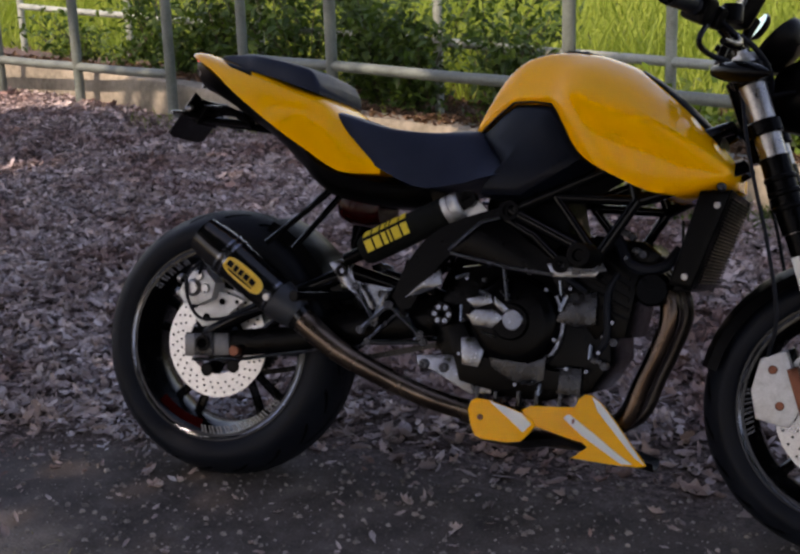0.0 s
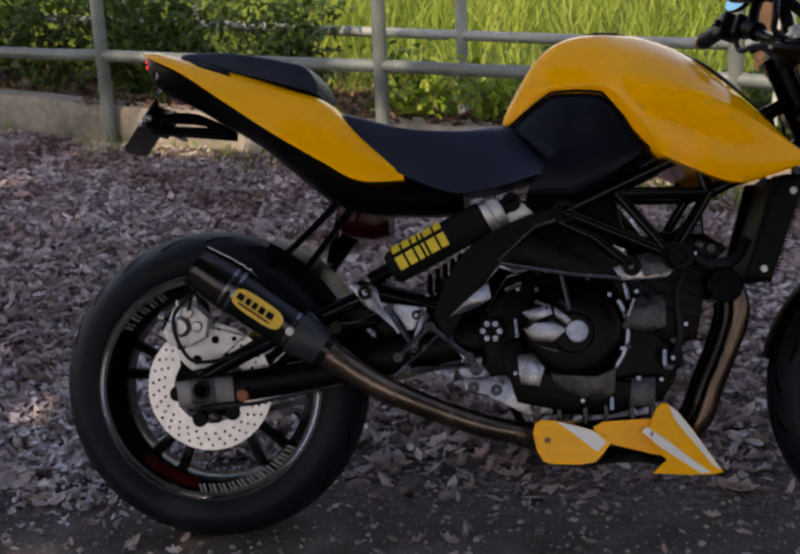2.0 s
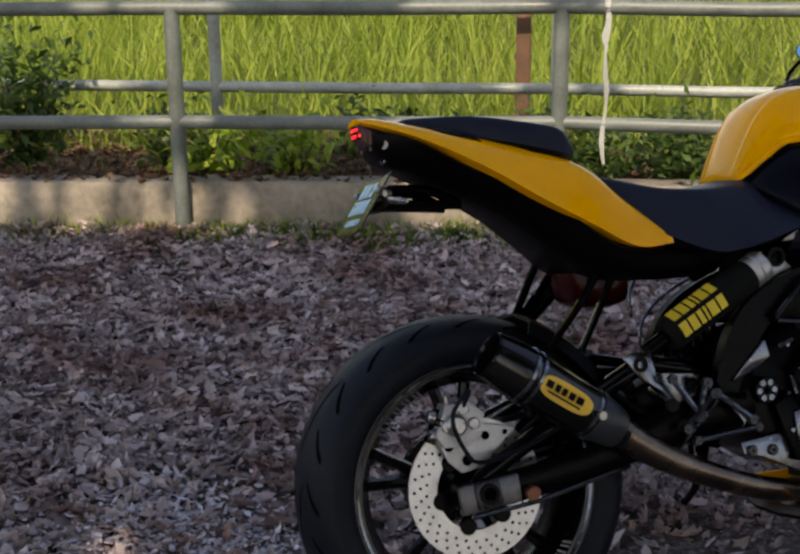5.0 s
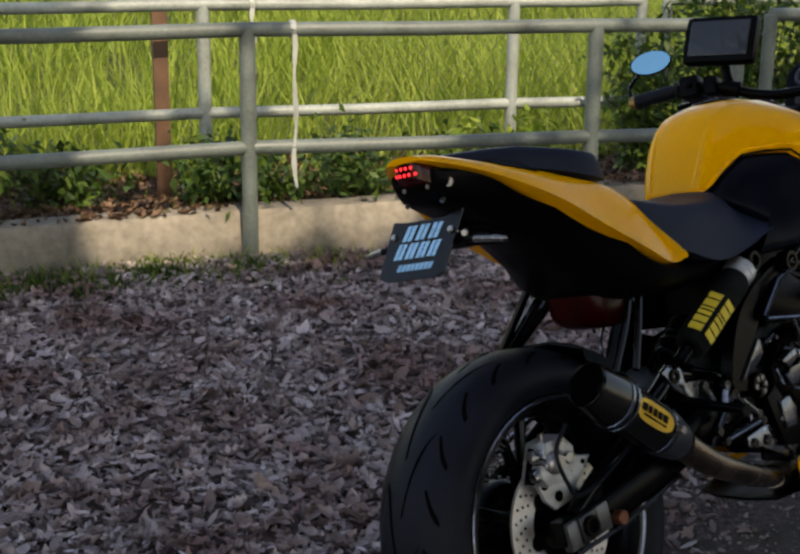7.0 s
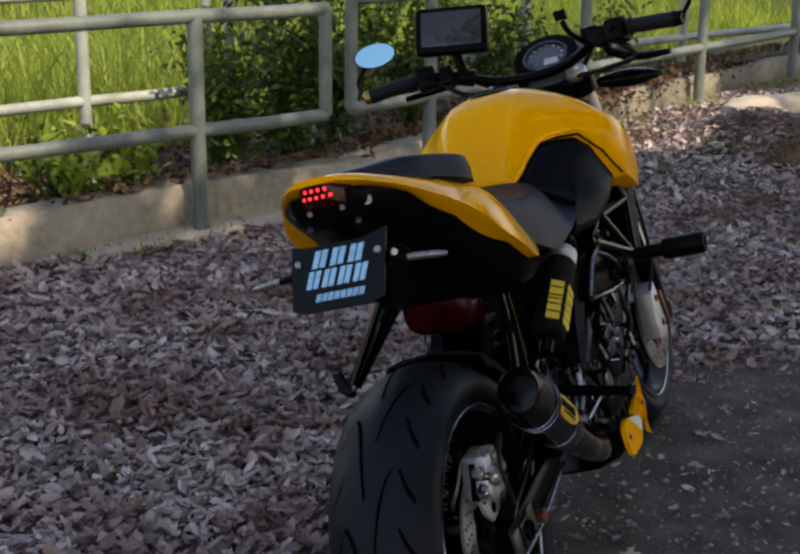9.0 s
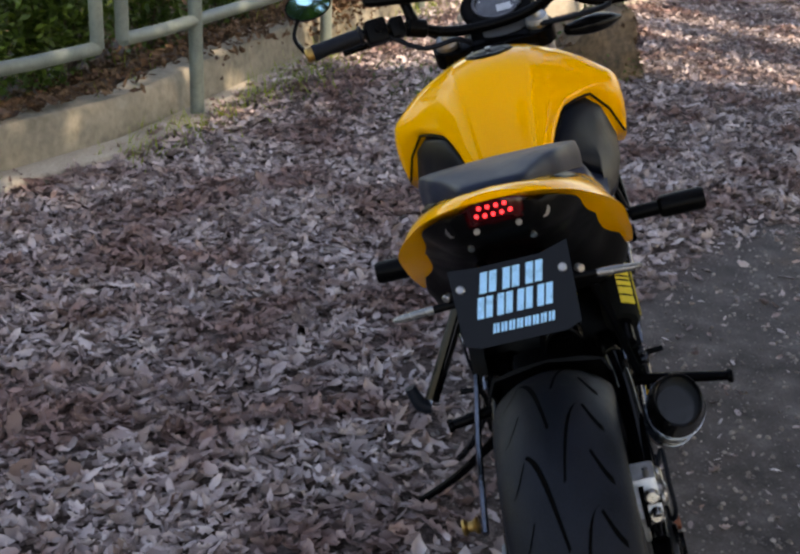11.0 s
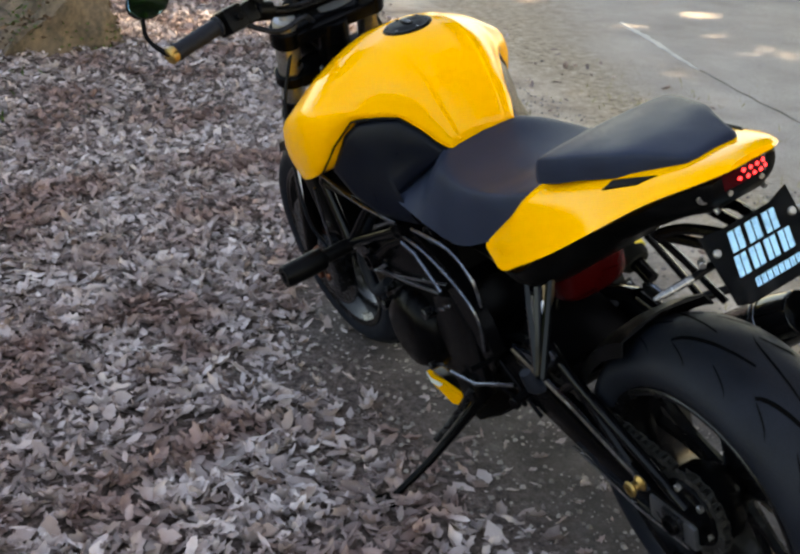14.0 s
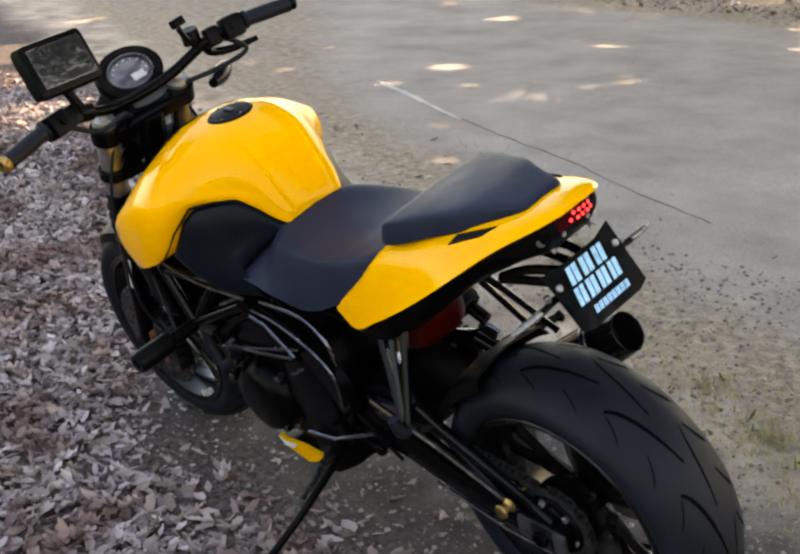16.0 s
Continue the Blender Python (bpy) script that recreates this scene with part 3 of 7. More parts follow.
def ribbon(x, y, z, length, seed, label):
    rng = np.random.default_rng(seed)
    bm = bmesh.new()
    lathe(bm, [(0.030, -0.012), (0.034, -0.010), (0.035, 0.010), (0.030, 0.012), (0.0295, 0.0), (0.030, -0.012)], (x, y, z), (0.879, -0.477, 0), 18)
    rows = []
    for k in range(14):
        t = k / 13
        w = 0.0075 + 0.003 * math.sin(k * 1.3)
        cx, cy = x - 0.016 + 0.008 * math.sin(k * 0.9 + seed), y - 0.034 + 0.006 * math.cos(k * 0.7)
        for dy in (0.0, 0.0015):
            rows.append([bm.verts.new((cx - w * 0.88, cy + w * 0.47 + dy, z - length * t)), bm.verts.new((cx + w * 0.88, cy - w * 0.47 + dy, z - length * t))])
    for k in range(13):
        for o in (0, 1):
            p, q = rows[2 * k + o], rows[2 * k + 2 + o]
            bm.faces.new((p[0], p[1], q[1], q[0]))
    thing("plastic_ribbon", bm, M_STRING, label, "ribbon", "ribbons tied to the railing")


ribbon(1.60, 2.75, 0.895, 0.62, 1, "white plastic ribbon tied to the top rail, hanging down")
ribbon(1.97, 3.50, 0.925, 0.30, 2, "short white plastic ribbon tied to the rear rail")
bm = bmesh.new()
box(bm, (1.72, 3.86, 0.50), (0.07, 0.05, 1.04), (0, 0, -27), 0.006)
thing("rusty_post", bm, M_RUST, "square rusty brown post beside the rear railing", "post")


def build_joint():
    """The edge of the road slab: a pale worn lip that thins out, and a faint hairline gap further along."""
    for path, wide, mat_, z0, label in (
            ([(4.50, -3.318), (4.18, -3.205), (3.78, -3.050), (3.38, -2.905)], 0.024, M_LIP, 0.006, "pale worn lip along the edge of the road slab"),
            ([(3.60, -2.985), (3.38, -2.915), (2.86, -2.75), (2.40, -2.60), (1.85, -2.40), (1.35, -2.22)], 0.005, M_CRACK, 0.005, "thin dirty gap along the edge of the road slab")):
        bm = bmesh.new()
        prev = None
        pts = smooth([(x, y, 0) for x, y in path], 16)
        for k, (x, y, _) in enumerate(pts):
            w = wide * (0.75 + 0.5 * noise.noise((k * 0.30, 2.0 + wide * 90, 0))) * min(1, 0.15 + (len(pts) - 1 - k) / 14)
            y += 0.006 * noise.noise((k * 0.3, 7.0, 0))
            z = ground_height(x, y) + z0
            row = [bm.verts.new((x, y - w, z - 0.005)), bm.verts.new((x, y - w * 0.7, z)), bm.verts.new((x, y + w * 0.7, z)), bm.verts.new((x, y + w, z - 0.005))]
            if prev:
                for i in range(3):
                    bm.faces.new((prev[i], prev[i + 1], row[i + 1], row[i]))
            prev = row
        thing("road_joint", bm, mat_, label, "road", kind="structure")


build_joint()


# ---- leaves, grass, stones: many small islands at once ----
def scatter_mesh(name, material, pos, yaw, tilt, roll, size, shape, label, category, flat=False):
    """One mesh of many copies of a small sheet. shape: its points (x along, y across, z) and faces."""
    pts, faces = shape
    pts = np.array(pts, float)
    n, k = len(pos), len(pts)
    cy, sy, ct, st, cr, sr = np.cos(yaw), np.sin(yaw), np.cos(tilt), np.sin(tilt), np.cos(roll), np.sin(roll)
    x = pts[None, :, 0] * size[:, :1]
    y = pts[None, :, 1] * size[:, 1:2]
    z = pts[None, :, 2] * size[:, 2:3]
    y, z = y * cr[:, None] - z * sr[:, None], y * sr[:, None] + z * cr[:, None]
    x, z = x * ct[:, None] - z * st[:, None], x * st[:, None] + z * ct[:, None]
    x, y = x * cy[:, None] - y * sy[:, None], x * sy[:, None] + y * cy[:, None]
    v = np.stack([x, y, z], -1) + pos[:, None, :]
    f = [tuple(int(i * k + j) for j in q) for i in range(n) for q in faces]
    me = bpy.data.meshes.new(name)
    me.from_pydata(v.reshape(-1, 3).tolist(), [], f)
    me.materials.append(material)
    if not flat:
        me.shade_smooth()
    return tagged(new(name, me), label, category, kind="stuff")


DRY_LEAF = ([(-0.54, 0, 0.12), (-0.30, 0.18, 0.08), (-0.04, 0.33, 0.14), (0.22, 0.25, 0.05), (0.40, 0.10, 0.12), (0.56, -0.03, 0.19), (0.36, -0.15, 0.09), (0.14, -0.31, 0.15), (-0.14, -0.27, 0.07), (-0.36, -0.13, 0.12), (-0.2, 0.01, -0.05), (0.16, -0.01, -0.03)],
            [(0, 1, 10), (1, 2, 10), (2, 3, 11, 10), (3, 4, 11), (4, 5, 11), (5, 6, 11), (6, 7, 11), (7, 8, 10, 11), (8, 9, 10), (9, 0, 10)])
RAGGED_LEAF = ([(-0.62, 0.03, 0.14), (-0.42, 0.17, 0.06), (-0.26, 0.26, 0.17), (-0.05, 0.25, 0.06), (0.10, 0.32, 0.15), (0.26, 0.22, 0.05), (0.42, 0.20, 0.13), (0.50, 0.04, 0.04), (0.55, -0.10, 0.12), (0.30, -0.20, 0.06), (0.12, -0.31, 0.17), (-0.08, -0.24, 0.05), (-0.30, -0.26, 0.14), (-0.44, -0.12, 0.06), (-0.15, 0.0, -0.06), (0.15, 0.0, -0.05)],
               [(0, 1, 14, 13), (1, 2, 3, 14), (3, 15, 14), (3, 4, 5, 15), (5, 6, 7, 15), (7, 8, 9, 15), (9, 10, 11, 15), (11, 14, 15), (11, 12, 13, 14)])
GREEN_LEAF = ([(-0.5, 0, 0), (-0.1, 0.28, 0.06), (0.5, 0, -0.10), (-0.1, -0.28, 0.06), (0.0, 0, 0.0)], [(0, 1, 4), (1, 2, 4), (2, 3, 4), (3, 0, 4)])
BLADE = ([(0, 0.5, 0), (0, -0.5, 0), (0.18, 0.42, 0.5), (0.18, -0.42, 0.5), (0.62, 0, 1.0)], [(0, 1, 3, 2), (2, 3, 4)])


def litter_density(x, y):
    """Where dry leaves have gathered: thick towards the wall, thin on the worn strip beside the machine."""
    wob = 0.22 * noise.noise((x * 0.9, y * 0.9, 5.0)) + 0.10 * noise.noise((x * 3, y * 3, 1.0))
    edge = 0.15 if x < 1.4 else 0.15 - 0.96 * min((x - 1.4) / 1.3, 2.4)
    if x < -0.1:
        edge = 0.09 - 0.42 * min((-0.1 - x) / 0.9, 1.2)
    d = y - edge + wob
    return min(max(0.03 + d / 0.42, 0.012 if y < -0.45 else 0.04), 1.0)


def build_litter():
    rng = np.random.default_rng(4)
    pts = []
    while len(pts) < 150000:
        x, y = rng.uniform(-5.4, 9.0), rng.uniform(-2.6, 6.4)
        d = fence_side(x, y)
        if 0.0 < d < 0.07 or d > 2.3:
            continue
        keep = litter_density(x, y) if d < 0.06 else (0.60 if d > 0.21 else 0.8 * max(noise.noise((x * 1.7, y * 1.7, 2.0)) + 0.25, 0))
        if y < (-1.2 if x < 3.4 else -2.6):
            keep = min(keep, 0.004)
        if -1.25 < y < -0.55:
            keep = max(keep, (0.45 if x < 0.5 else 0.22) * max(noise.noise((x * 1.4, y * 1.8, 4.0)) + 0.12, 0))
        near = 1.0 if -2.2 < x < 3.6 else 0.5
        if rng.random() < keep * near:
            pts.append((x, y, (bank_height(x, y) if d > 0.21 else 0.172 + 0.078 * min(max((x - 1.5) / 3.0, 0), 1) if d > 0.06 else ground_height(x, y)) + rng.uniform(0.0, 0.030 if keep > 0.5 else 0.006)))
    for _ in range(2600):
        x, y = rng.uniform(-1.0, 10.0), -6.45 - abs(rng.normal(0, 0.8))
        pts.append((x, y, ground_height(x, y) + rng.uniform(0, 0.01)))
    pos = np.array(pts)
    n = len(pos)
    s = rng.uniform(0.015, 0.060, n) * (1 + 0.35 * (rng.random(n) > 0.94)) * np.where((pos[:, 1] < 0.1) & (pos[:, 0] < 1.9), 0.62, 1.0)
    size = np.stack([s, s * rng.uniform(0.35, 1.0, n), s * rng.uniform(-1.2, 2.6, n)], 1)
    yaw, tilt, roll = rng.uniform(0, 6.28, n), rng.normal(0, 0.36, n), rng.normal(0, 0.45, n)
    back = np.array([fence_side(x, y) > 0.06 for x, y in pos[:, :2]])
    for name, mat_, sel, label in (("leaf_litter", M_LITTER, ~back, "thick carpet of dry curled brown and grey fallen leaves"), ("bank_litter", M_BROWN, back, "dark brown rotting leaves on the soil bank behind the wall")):
        for shape, pick in ((DRY_LEAF, np.arange(n) % 2 == 0), (RAGGED_LEAF, np.arange(n) % 2 == 1)):
            q = sel & pick
            scatter_mesh(name, mat_, pos[q], yaw[q], tilt[q], roll[q], size[q], shape, label, "fallen leaves")

    n = 520
    big = np.column_stack([rng.uniform(-1.6, 3.0, n), rng.uniform(0.45, 2.2, n), np.zeros(n)])
    big[:, 2] = [ground_height(x, y) + rng.uniform(0.012, 0.030) for x, y in big[:, :2]]
    s = rng.uniform(0.040, 0.066, n)
    scatter_mesh("large_leaves", M_BIGLEAF, big, rng.uniform(0, 6.28, n), rng.normal(0, 0.30, n), rng.normal(0, 0.35, n), np.stack([s, s * rng.uniform(0.6, 1.2, n), s * rng.uniform(0.2, 1.6, n)], 1), RAGGED_LEAF,
                 "large curled brown leaves lying over the litter", "fallen leaves")


build_litter()


def build_pale_patch():
    """A strip of pale, finely broken leaves on the ground beside the rear wheel."""
    rng = np.random.default_rng(5)
    n = 2600
    f = rng.random(n)
    x, y = -0.26 - 0.28 * f + rng.normal(0, 0.11, n), 0.24 + 0.52 * f + rng.normal(0, 0.12, n)
    pos = np.column_stack([x, y, [ground_height(a, b) + rng.uniform(0.010, 0.032) for a, b in zip(x, y)]])
    s = rng.uniform(0.010, 0.030, n)
    scatter_mesh("pale_litter", M_PALELEAF, pos, rng.uniform(0, 6.28, n), rng.normal(0, 0.3, n), rng.normal(0, 0.35, n), np.stack([s, s * rng.uniform(0.4, 1.0, n), s * rng.uniform(-0.6, 1.6, n)], 1), DRY_LEAF,
                 "pale grey broken leaves on the litter", "fallen leaves")


build_pale_patch()


def build_spill():
    """Brown leaves that hang over the top of the wall from the bank behind it."""
    rng = np.random.default_rng(8)
    pos = []
    while len(pos) < 1500:
        k = rng.normal(4.55, 0.42) if rng.random() < 0.7 else rng.uniform(2.2, 6.5)
        d = rng.uniform(0.0, 0.30)
        down = 0.0 if d > 0.05 else abs(rng.normal(0, 0.05)) * (1.6 if abs(k - 4.5) < 0.5 else 0.8)
        pos.append((*along_fence(k, max(d, 0.030)), 0.180 + wall_lift(k) - down + rng.uniform(0, 0.03)))
    n = len(pos)
    s = rng.uniform(0.02, 0.060, n)
    scatter_mesh("spilling_leaves", M_BROWN, np.array(pos), rng.uniform(0, 6.28, n), rng.normal(0.3, 0.6, n), rng.normal(0, 0.6, n), np.stack([s, s * rng.uniform(0.4, 0.9, n), s * rng.uniform(0.5, 2.0, n)], 1), DRY_LEAF,
                 "brown dry leaves spilling over the wall from the bank", "fallen leaves")


build_spill()


def build_single_leaves():
    """Dry leaves that lie by themselves on the bare ground."""
    rng = np.random.default_rng(29)
    shapes = []
    for k in range(6):
        pts, faces = DRY_LEAF
        bend = rng.uniform(0.4, 1.6)
        me = bpy.data.meshes.new("fallen_leaf")
        me.from_pydata([(x * (1 + 0.15 * rng.normal()), y * (0.9 + 0.15 * rng.normal()), 0.02 + (z + 0.05) * bend) for x, y, z in pts], [], faces)
        me.materials.append(M_LITTER)
        me.shade_smooth()
        shapes.append(me)
    spots = [(0.635, 0.142), (0.42, 0.29), (0.62, 0.06), (0.25, 0.12), (0.95, 0.02), (0.70, -0.32), (0.48, -0.45), (0.98, -0.38), (0.30, -0.60), (1.15, -0.18), (0.86, -0.62), (0.10, -0.52), (0.77, -1.08), (0.70, -1.02)]
    spots += [(rng.uniform(-0.5, 2.4), rng.uniform(-0.95, 0.15)) for _ in range(30)]
    for k, (x, y) in enumerate(spots):
        ob = new("fallen_leaf", shapes[k % 6])
        s = rng.uniform(0.016, 0.036) if k > 1 else 0.046
        ob.matrix_world = pose(x, y, ground_height(x, y) + 0.001, rng.normal(0, 8), rng.normal(0, 8), rng.uniform(0, 360)) @ Matrix.Diagonal((s, s * rng.uniform(0.55, 0.95), s * 0.8, 1))
        tagged(ob, "single dry curled leaf on bare earth", "leaf", "leaves on the bare ground")


build_single_leaves()


def build_grit():
    rng = np.random.default_rng(7)
    pos = np.column_stack([rng.uniform(-1.2, 4.0, 15000), rng.uniform(-1.9, 0.6, 15000), np.zeros(15000)])
    pos[:, 2] = [ground_height(x, y) + 0.001 for x, y in pos[:, :2]]
    n = len(pos)
    s = 0.004 + 0.013 * rng.random(n) ** 3
    stone = ([(-0.5, -0.3, 0), (0.4, -0.45, 0), (0.5, 0.3, 0), (-0.3, 0.45, 0), (-0.25, -0.15, 0.5), (0.25, -0.2, 0.55), (0.2, 0.2, 0.45), (-0.15, 0.2, 0.5)],
             [(4, 5, 6, 7), (0, 1, 5, 4), (1, 2, 6, 5), (2, 3, 7, 6), (3, 0, 4, 7)])
    scatter_mesh("grit", M_STONE, pos, rng.uniform(0, 6.28, n), rng.normal(0, 0.15, n), rng.normal(0, 0.15, n), np.stack([s, s, s * 0.8], 1), stone,
                 "loose pale grit and small stones on dark earth", "gravel", flat=True)


build_grit()


def build_grass():
    rng = np.random.default_rng(11)
    pts, sizes = [], []
    while len(pts) < 80000:
        s, d = rng.uniform(-17, 11), 1.55 + 17 * rng.random() ** 1.7
        x, y = along_fence(s, d)
        thin = noise.noise((x * 0.6, y * 0.6, 3.3))
        if rng.random() > 0.75 + 0.5 * thin:
            continue
        h = rng.uniform(0.22, 0.55) * (1 + 0.5 * thin) * min(1, 0.30 + (d - 1.5) * 0.8)
        pts.append((x, y, ground_height(x, y) - 0.02))
        sizes.append((h * rng.uniform(0.5, 1.4), rng.uniform(0.006, 0.013) * (1 + d * 0.09), h))
    n = len(pts)
    scatter_mesh("tall_grass", M_GRASS, np.array(pts), rng.uniform(0, 6.28, n), rng.normal(0, 0.12, n), rng.normal(0, 0.2, n), np.array(sizes), BLADE,
                 "tall bright yellow-green grass in full sun", "grass")
    pts, sizes = [], []
    while len(pts) < 2600:
        s = rng.uniform(-4.5, 8.0)
        x, y = along_fence(s, rng.normal(-0.10, 0.12) if rng.random() < 0.75 else rng.uniform(0.2, 1.1))
        if noise.noise((x * 1.3, y * 1.3, 8.0)) < -0.05:
            continue
        h = rng.uniform(0.03, 0.11)
        pts.append((x, y, bank_height(x, y)))
        sizes.append((h, rng.uniform(0.003, 0.007), h))
    n = len(pts)
    scatter_mesh("short_grass", M_GRASS, np.array(pts), rng.uniform(0, 6.28, n), rng.normal(0, 0.3, n), rng.normal(0, 0.3, n), np.array(sizes), BLADE,
                 "sparse short grass tufts at the foot of the wall", "grass")


build_grass()


def shrub(spot, height, spread, count, leaf, seed, label, green=None):
    """A shrub: thin woody stems from the ground and a loose crown of separate leaves."""
    rng = np.random.default_rng(seed)
    e = new("shrub", None)
    x0, y0 = spot
    e.location = (x0, y0, bank_height(x0, y0) - 0.02)
    tagged(e, label, "shrub", "shrubs behind the railing")
    bm = bmesh.new()
    tips = []
    for _ in range(7):
        a, r = rng.uniform(0, 6.28), rng.uniform(0.25, 1.0) * spread
        h = height * rng.uniform(0.55, 1.0)
        pts = [(0, 0, 0), (0.35 * r * math.cos(a), 0.35 * r * math.sin(a), h * 0.5), (r * math.cos(a), r * math.sin(a), h)]
        tube(bm, pts, [0.006, 0.004, 0.002], 5, 3)
        for f in np.linspace(0.25, 1, 8):
            low, high = (pts[0], pts[1]) if f < 0.5 else (pts[1], pts[2])
            g = f * 2 if f < 0.5 else f * 2 - 1
            tips.append(np.array(low) * (1 - g) + np.array(high) * g)
    part("stem", bm, M_BARK, e)
    base = np.array(tips)[rng.integers(0, len(tips), count)]
    pos = base + rng.normal(0, spread * 0.22, (count, 3)) * (1, 1, 0.8)
    pos[:, 2] = np.maximum(pos[:, 2], 0.03)
    s = rng.uniform(0.6, 1.3, count) * leaf
    ob = scatter_mesh("foliage", green or M_LEAF, pos, rng.uniform(0, 6.28, count), rng.normal(-0.3, 0.5, count), rng.normal(0, 0.5, count), np.stack([s, s * 0.8, s], 1), GREEN_LEAF, "", "")
    for key in ("kind", "category", "label"):
        if key in ob:
            del ob[key]
    ob.parent = e
    return e


# along the fence, behind it, height, spread, leaves, leaf length
FAR_SHRUBS = (
    (-3, 0.6, 0.85, 0.36, 1300, 0.07),
    (-2.45, 0.7, 0.62, 0.34, 900, 0.07),
    (-3.45, 0.75, 1, 0.36, 1100, 0.075),
    (-3.9, 0.6, 0.95, 0.36, 600, 0.08),
    (-1.7, 0.45, 0.34, 0.26, 300, 0.06),
    (-5, 0.9, 1.15, 0.4, 700, 0.08),
    (-5.8, 0.9, 1.1, 0.4, 700, 0.08),
    (-4.6, 0.55, 0.28, 0.3, 260, 0.06),
    (-5.2, 0.6, 0.3, 0.32, 300, 0.06),
    (-5.8, 0.6, 0.32, 0.32, 300, 0.06),
    (-6.4, 0.7, 0.45, 0.4, 500, 0.07),
    (-5.4, 0.95, 0.55, 0.45, 1100, 0.08),
    (-4.5, 0.9, 1, 0.4, 900, 0.08),
    (-4.2, 1.5, 1.2, 0.45, 900, 0.08),
    (-3.3, 1.6, 0.9, 0.45, 600, 0.08),
)
NEAR_SHRUBS = (
    (-0.7, 0.5, 0.32, 0.28, 700, 0.065),
    (0.55, 0.36, 0.26, 0.3, 800, 0.06),
    (-0.1, 0.34, 0.28, 0.28, 700, 0.06),
    (0.2, 0.45, 0.22, 0.28, 600, 0.06),
    (2.05, 0.62, 0.75, 0.3, 1500, 0.06),
    (2.45, 0.66, 0.95, 0.34, 2000, 0.06),
    (2.85, 0.7, 1.1, 0.36, 2000, 0.06),
    (3.4, 0.62, 0.85, 0.34, 1800, 0.06),
    (4.1, 0.6, 0.75, 0.34, 1500, 0.055),
    (5.4, 0.6, 0.55, 0.3, 500, 0.055),
    (1, 0.42, 0.3, 0.24, 350, 0.05),
)
for k, (s, d, h, sp, cnt, lf) in enumerate(FAR_SHRUBS + NEAR_SHRUBS):
    shrub(along_fence(s, d), h, sp, cnt, lf, 20 + k, "leafy green shrub growing through the pipe railing" if h > 0.5 else "low leafy green weed on the litter behind the wall")

for k, (s, d, h, sp, cnt, lf) in enumerate(((1.05, 0.30, 0.34, 0.24, 260, 0.085), (1.30, 0.34, 0.34, 0.22, 260, 0.08), (-1.1, 0.30, 0.30, 0.26, 320, 0.075), (-1.5, 0.36, 0.34, 0.26, 320, 0.08), (4.6, 0.42, 0.34, 0.3, 380, 0.06))):
    shrub(along_fence(s, d), h, sp, cnt, lf, 60 + k, "bright yellow-green weed in a patch of sun", M_WEED)


def build_tufts():
    """Dry and green tufts on the bare verge, and the green mat along the foot of the wall."""
    rng = np.random.default_rng(17)
    for name, mat_, label, spots in (
            ("dry_grass_tufts", M_DRYGRASS, "dry straw-coloured grass and stalks on the sandy verge", [(0.20, -0.85, 0.20, 760), (0.50, -1.00, 0.22, 520), (-0.06, -0.66, 0.18, 380), (0.10, -1.15, 0.30, 420), (0.85, -1.15, 0.30, 300), (0.78, -1.10, 0.10, 90), (1.6, -1.75, 0.4, 260), (3.0, -2.2, 0.5, 260)]),
            ("verge_weeds", M_LEAF, "small green weeds on the verge and by the wall", [(0.16, -0.80, 0.18, 14), (0.38, -0.92, 0.16, 10), (1.0, 2.86, 0.20, 1900), (1.35, 2.70, 0.16, 900), (0.6, 3.02, 0.20, 1700), (0.15, 3.20, 0.22, 1200), (-0.5, 3.46, 0.25, 500), (0.35, 3.14, 0.12, 500), (2.2, 2.36, 0.3, 200), (4.45, 0.55, 0.35, 500), (5.1, 0.35, 0.3, 300)])):
        pts, sizes = [], []
        for x, y, r, cnt in spots:
            for _ in range(cnt):
                a, q = rng.uniform(0, 6.28), abs(rng.normal(0, r))
                px, py = x + q * math.cos(a), y + 0.7 * q * math.sin(a)
                h = rng.uniform(0.008, 0.030) if py < 0 else rng.uniform(0.012, 0.055)
                pts.append((px, py, ground_height(px, py)))
                sizes.append((h * 1.6, rng.uniform(0.002, 0.005) if mat_ is M_DRYGRASS else rng.uniform(0.006, 0.014), h))
        n = len(pts)
        scatter_mesh(name, mat_, np.array(pts), rng.uniform(0, 6.28, n), rng.normal(-0.3, 0.5, n), rng.normal(0, 0.4, n), np.array(sizes), BLADE, label, "weeds")


build_tufts()


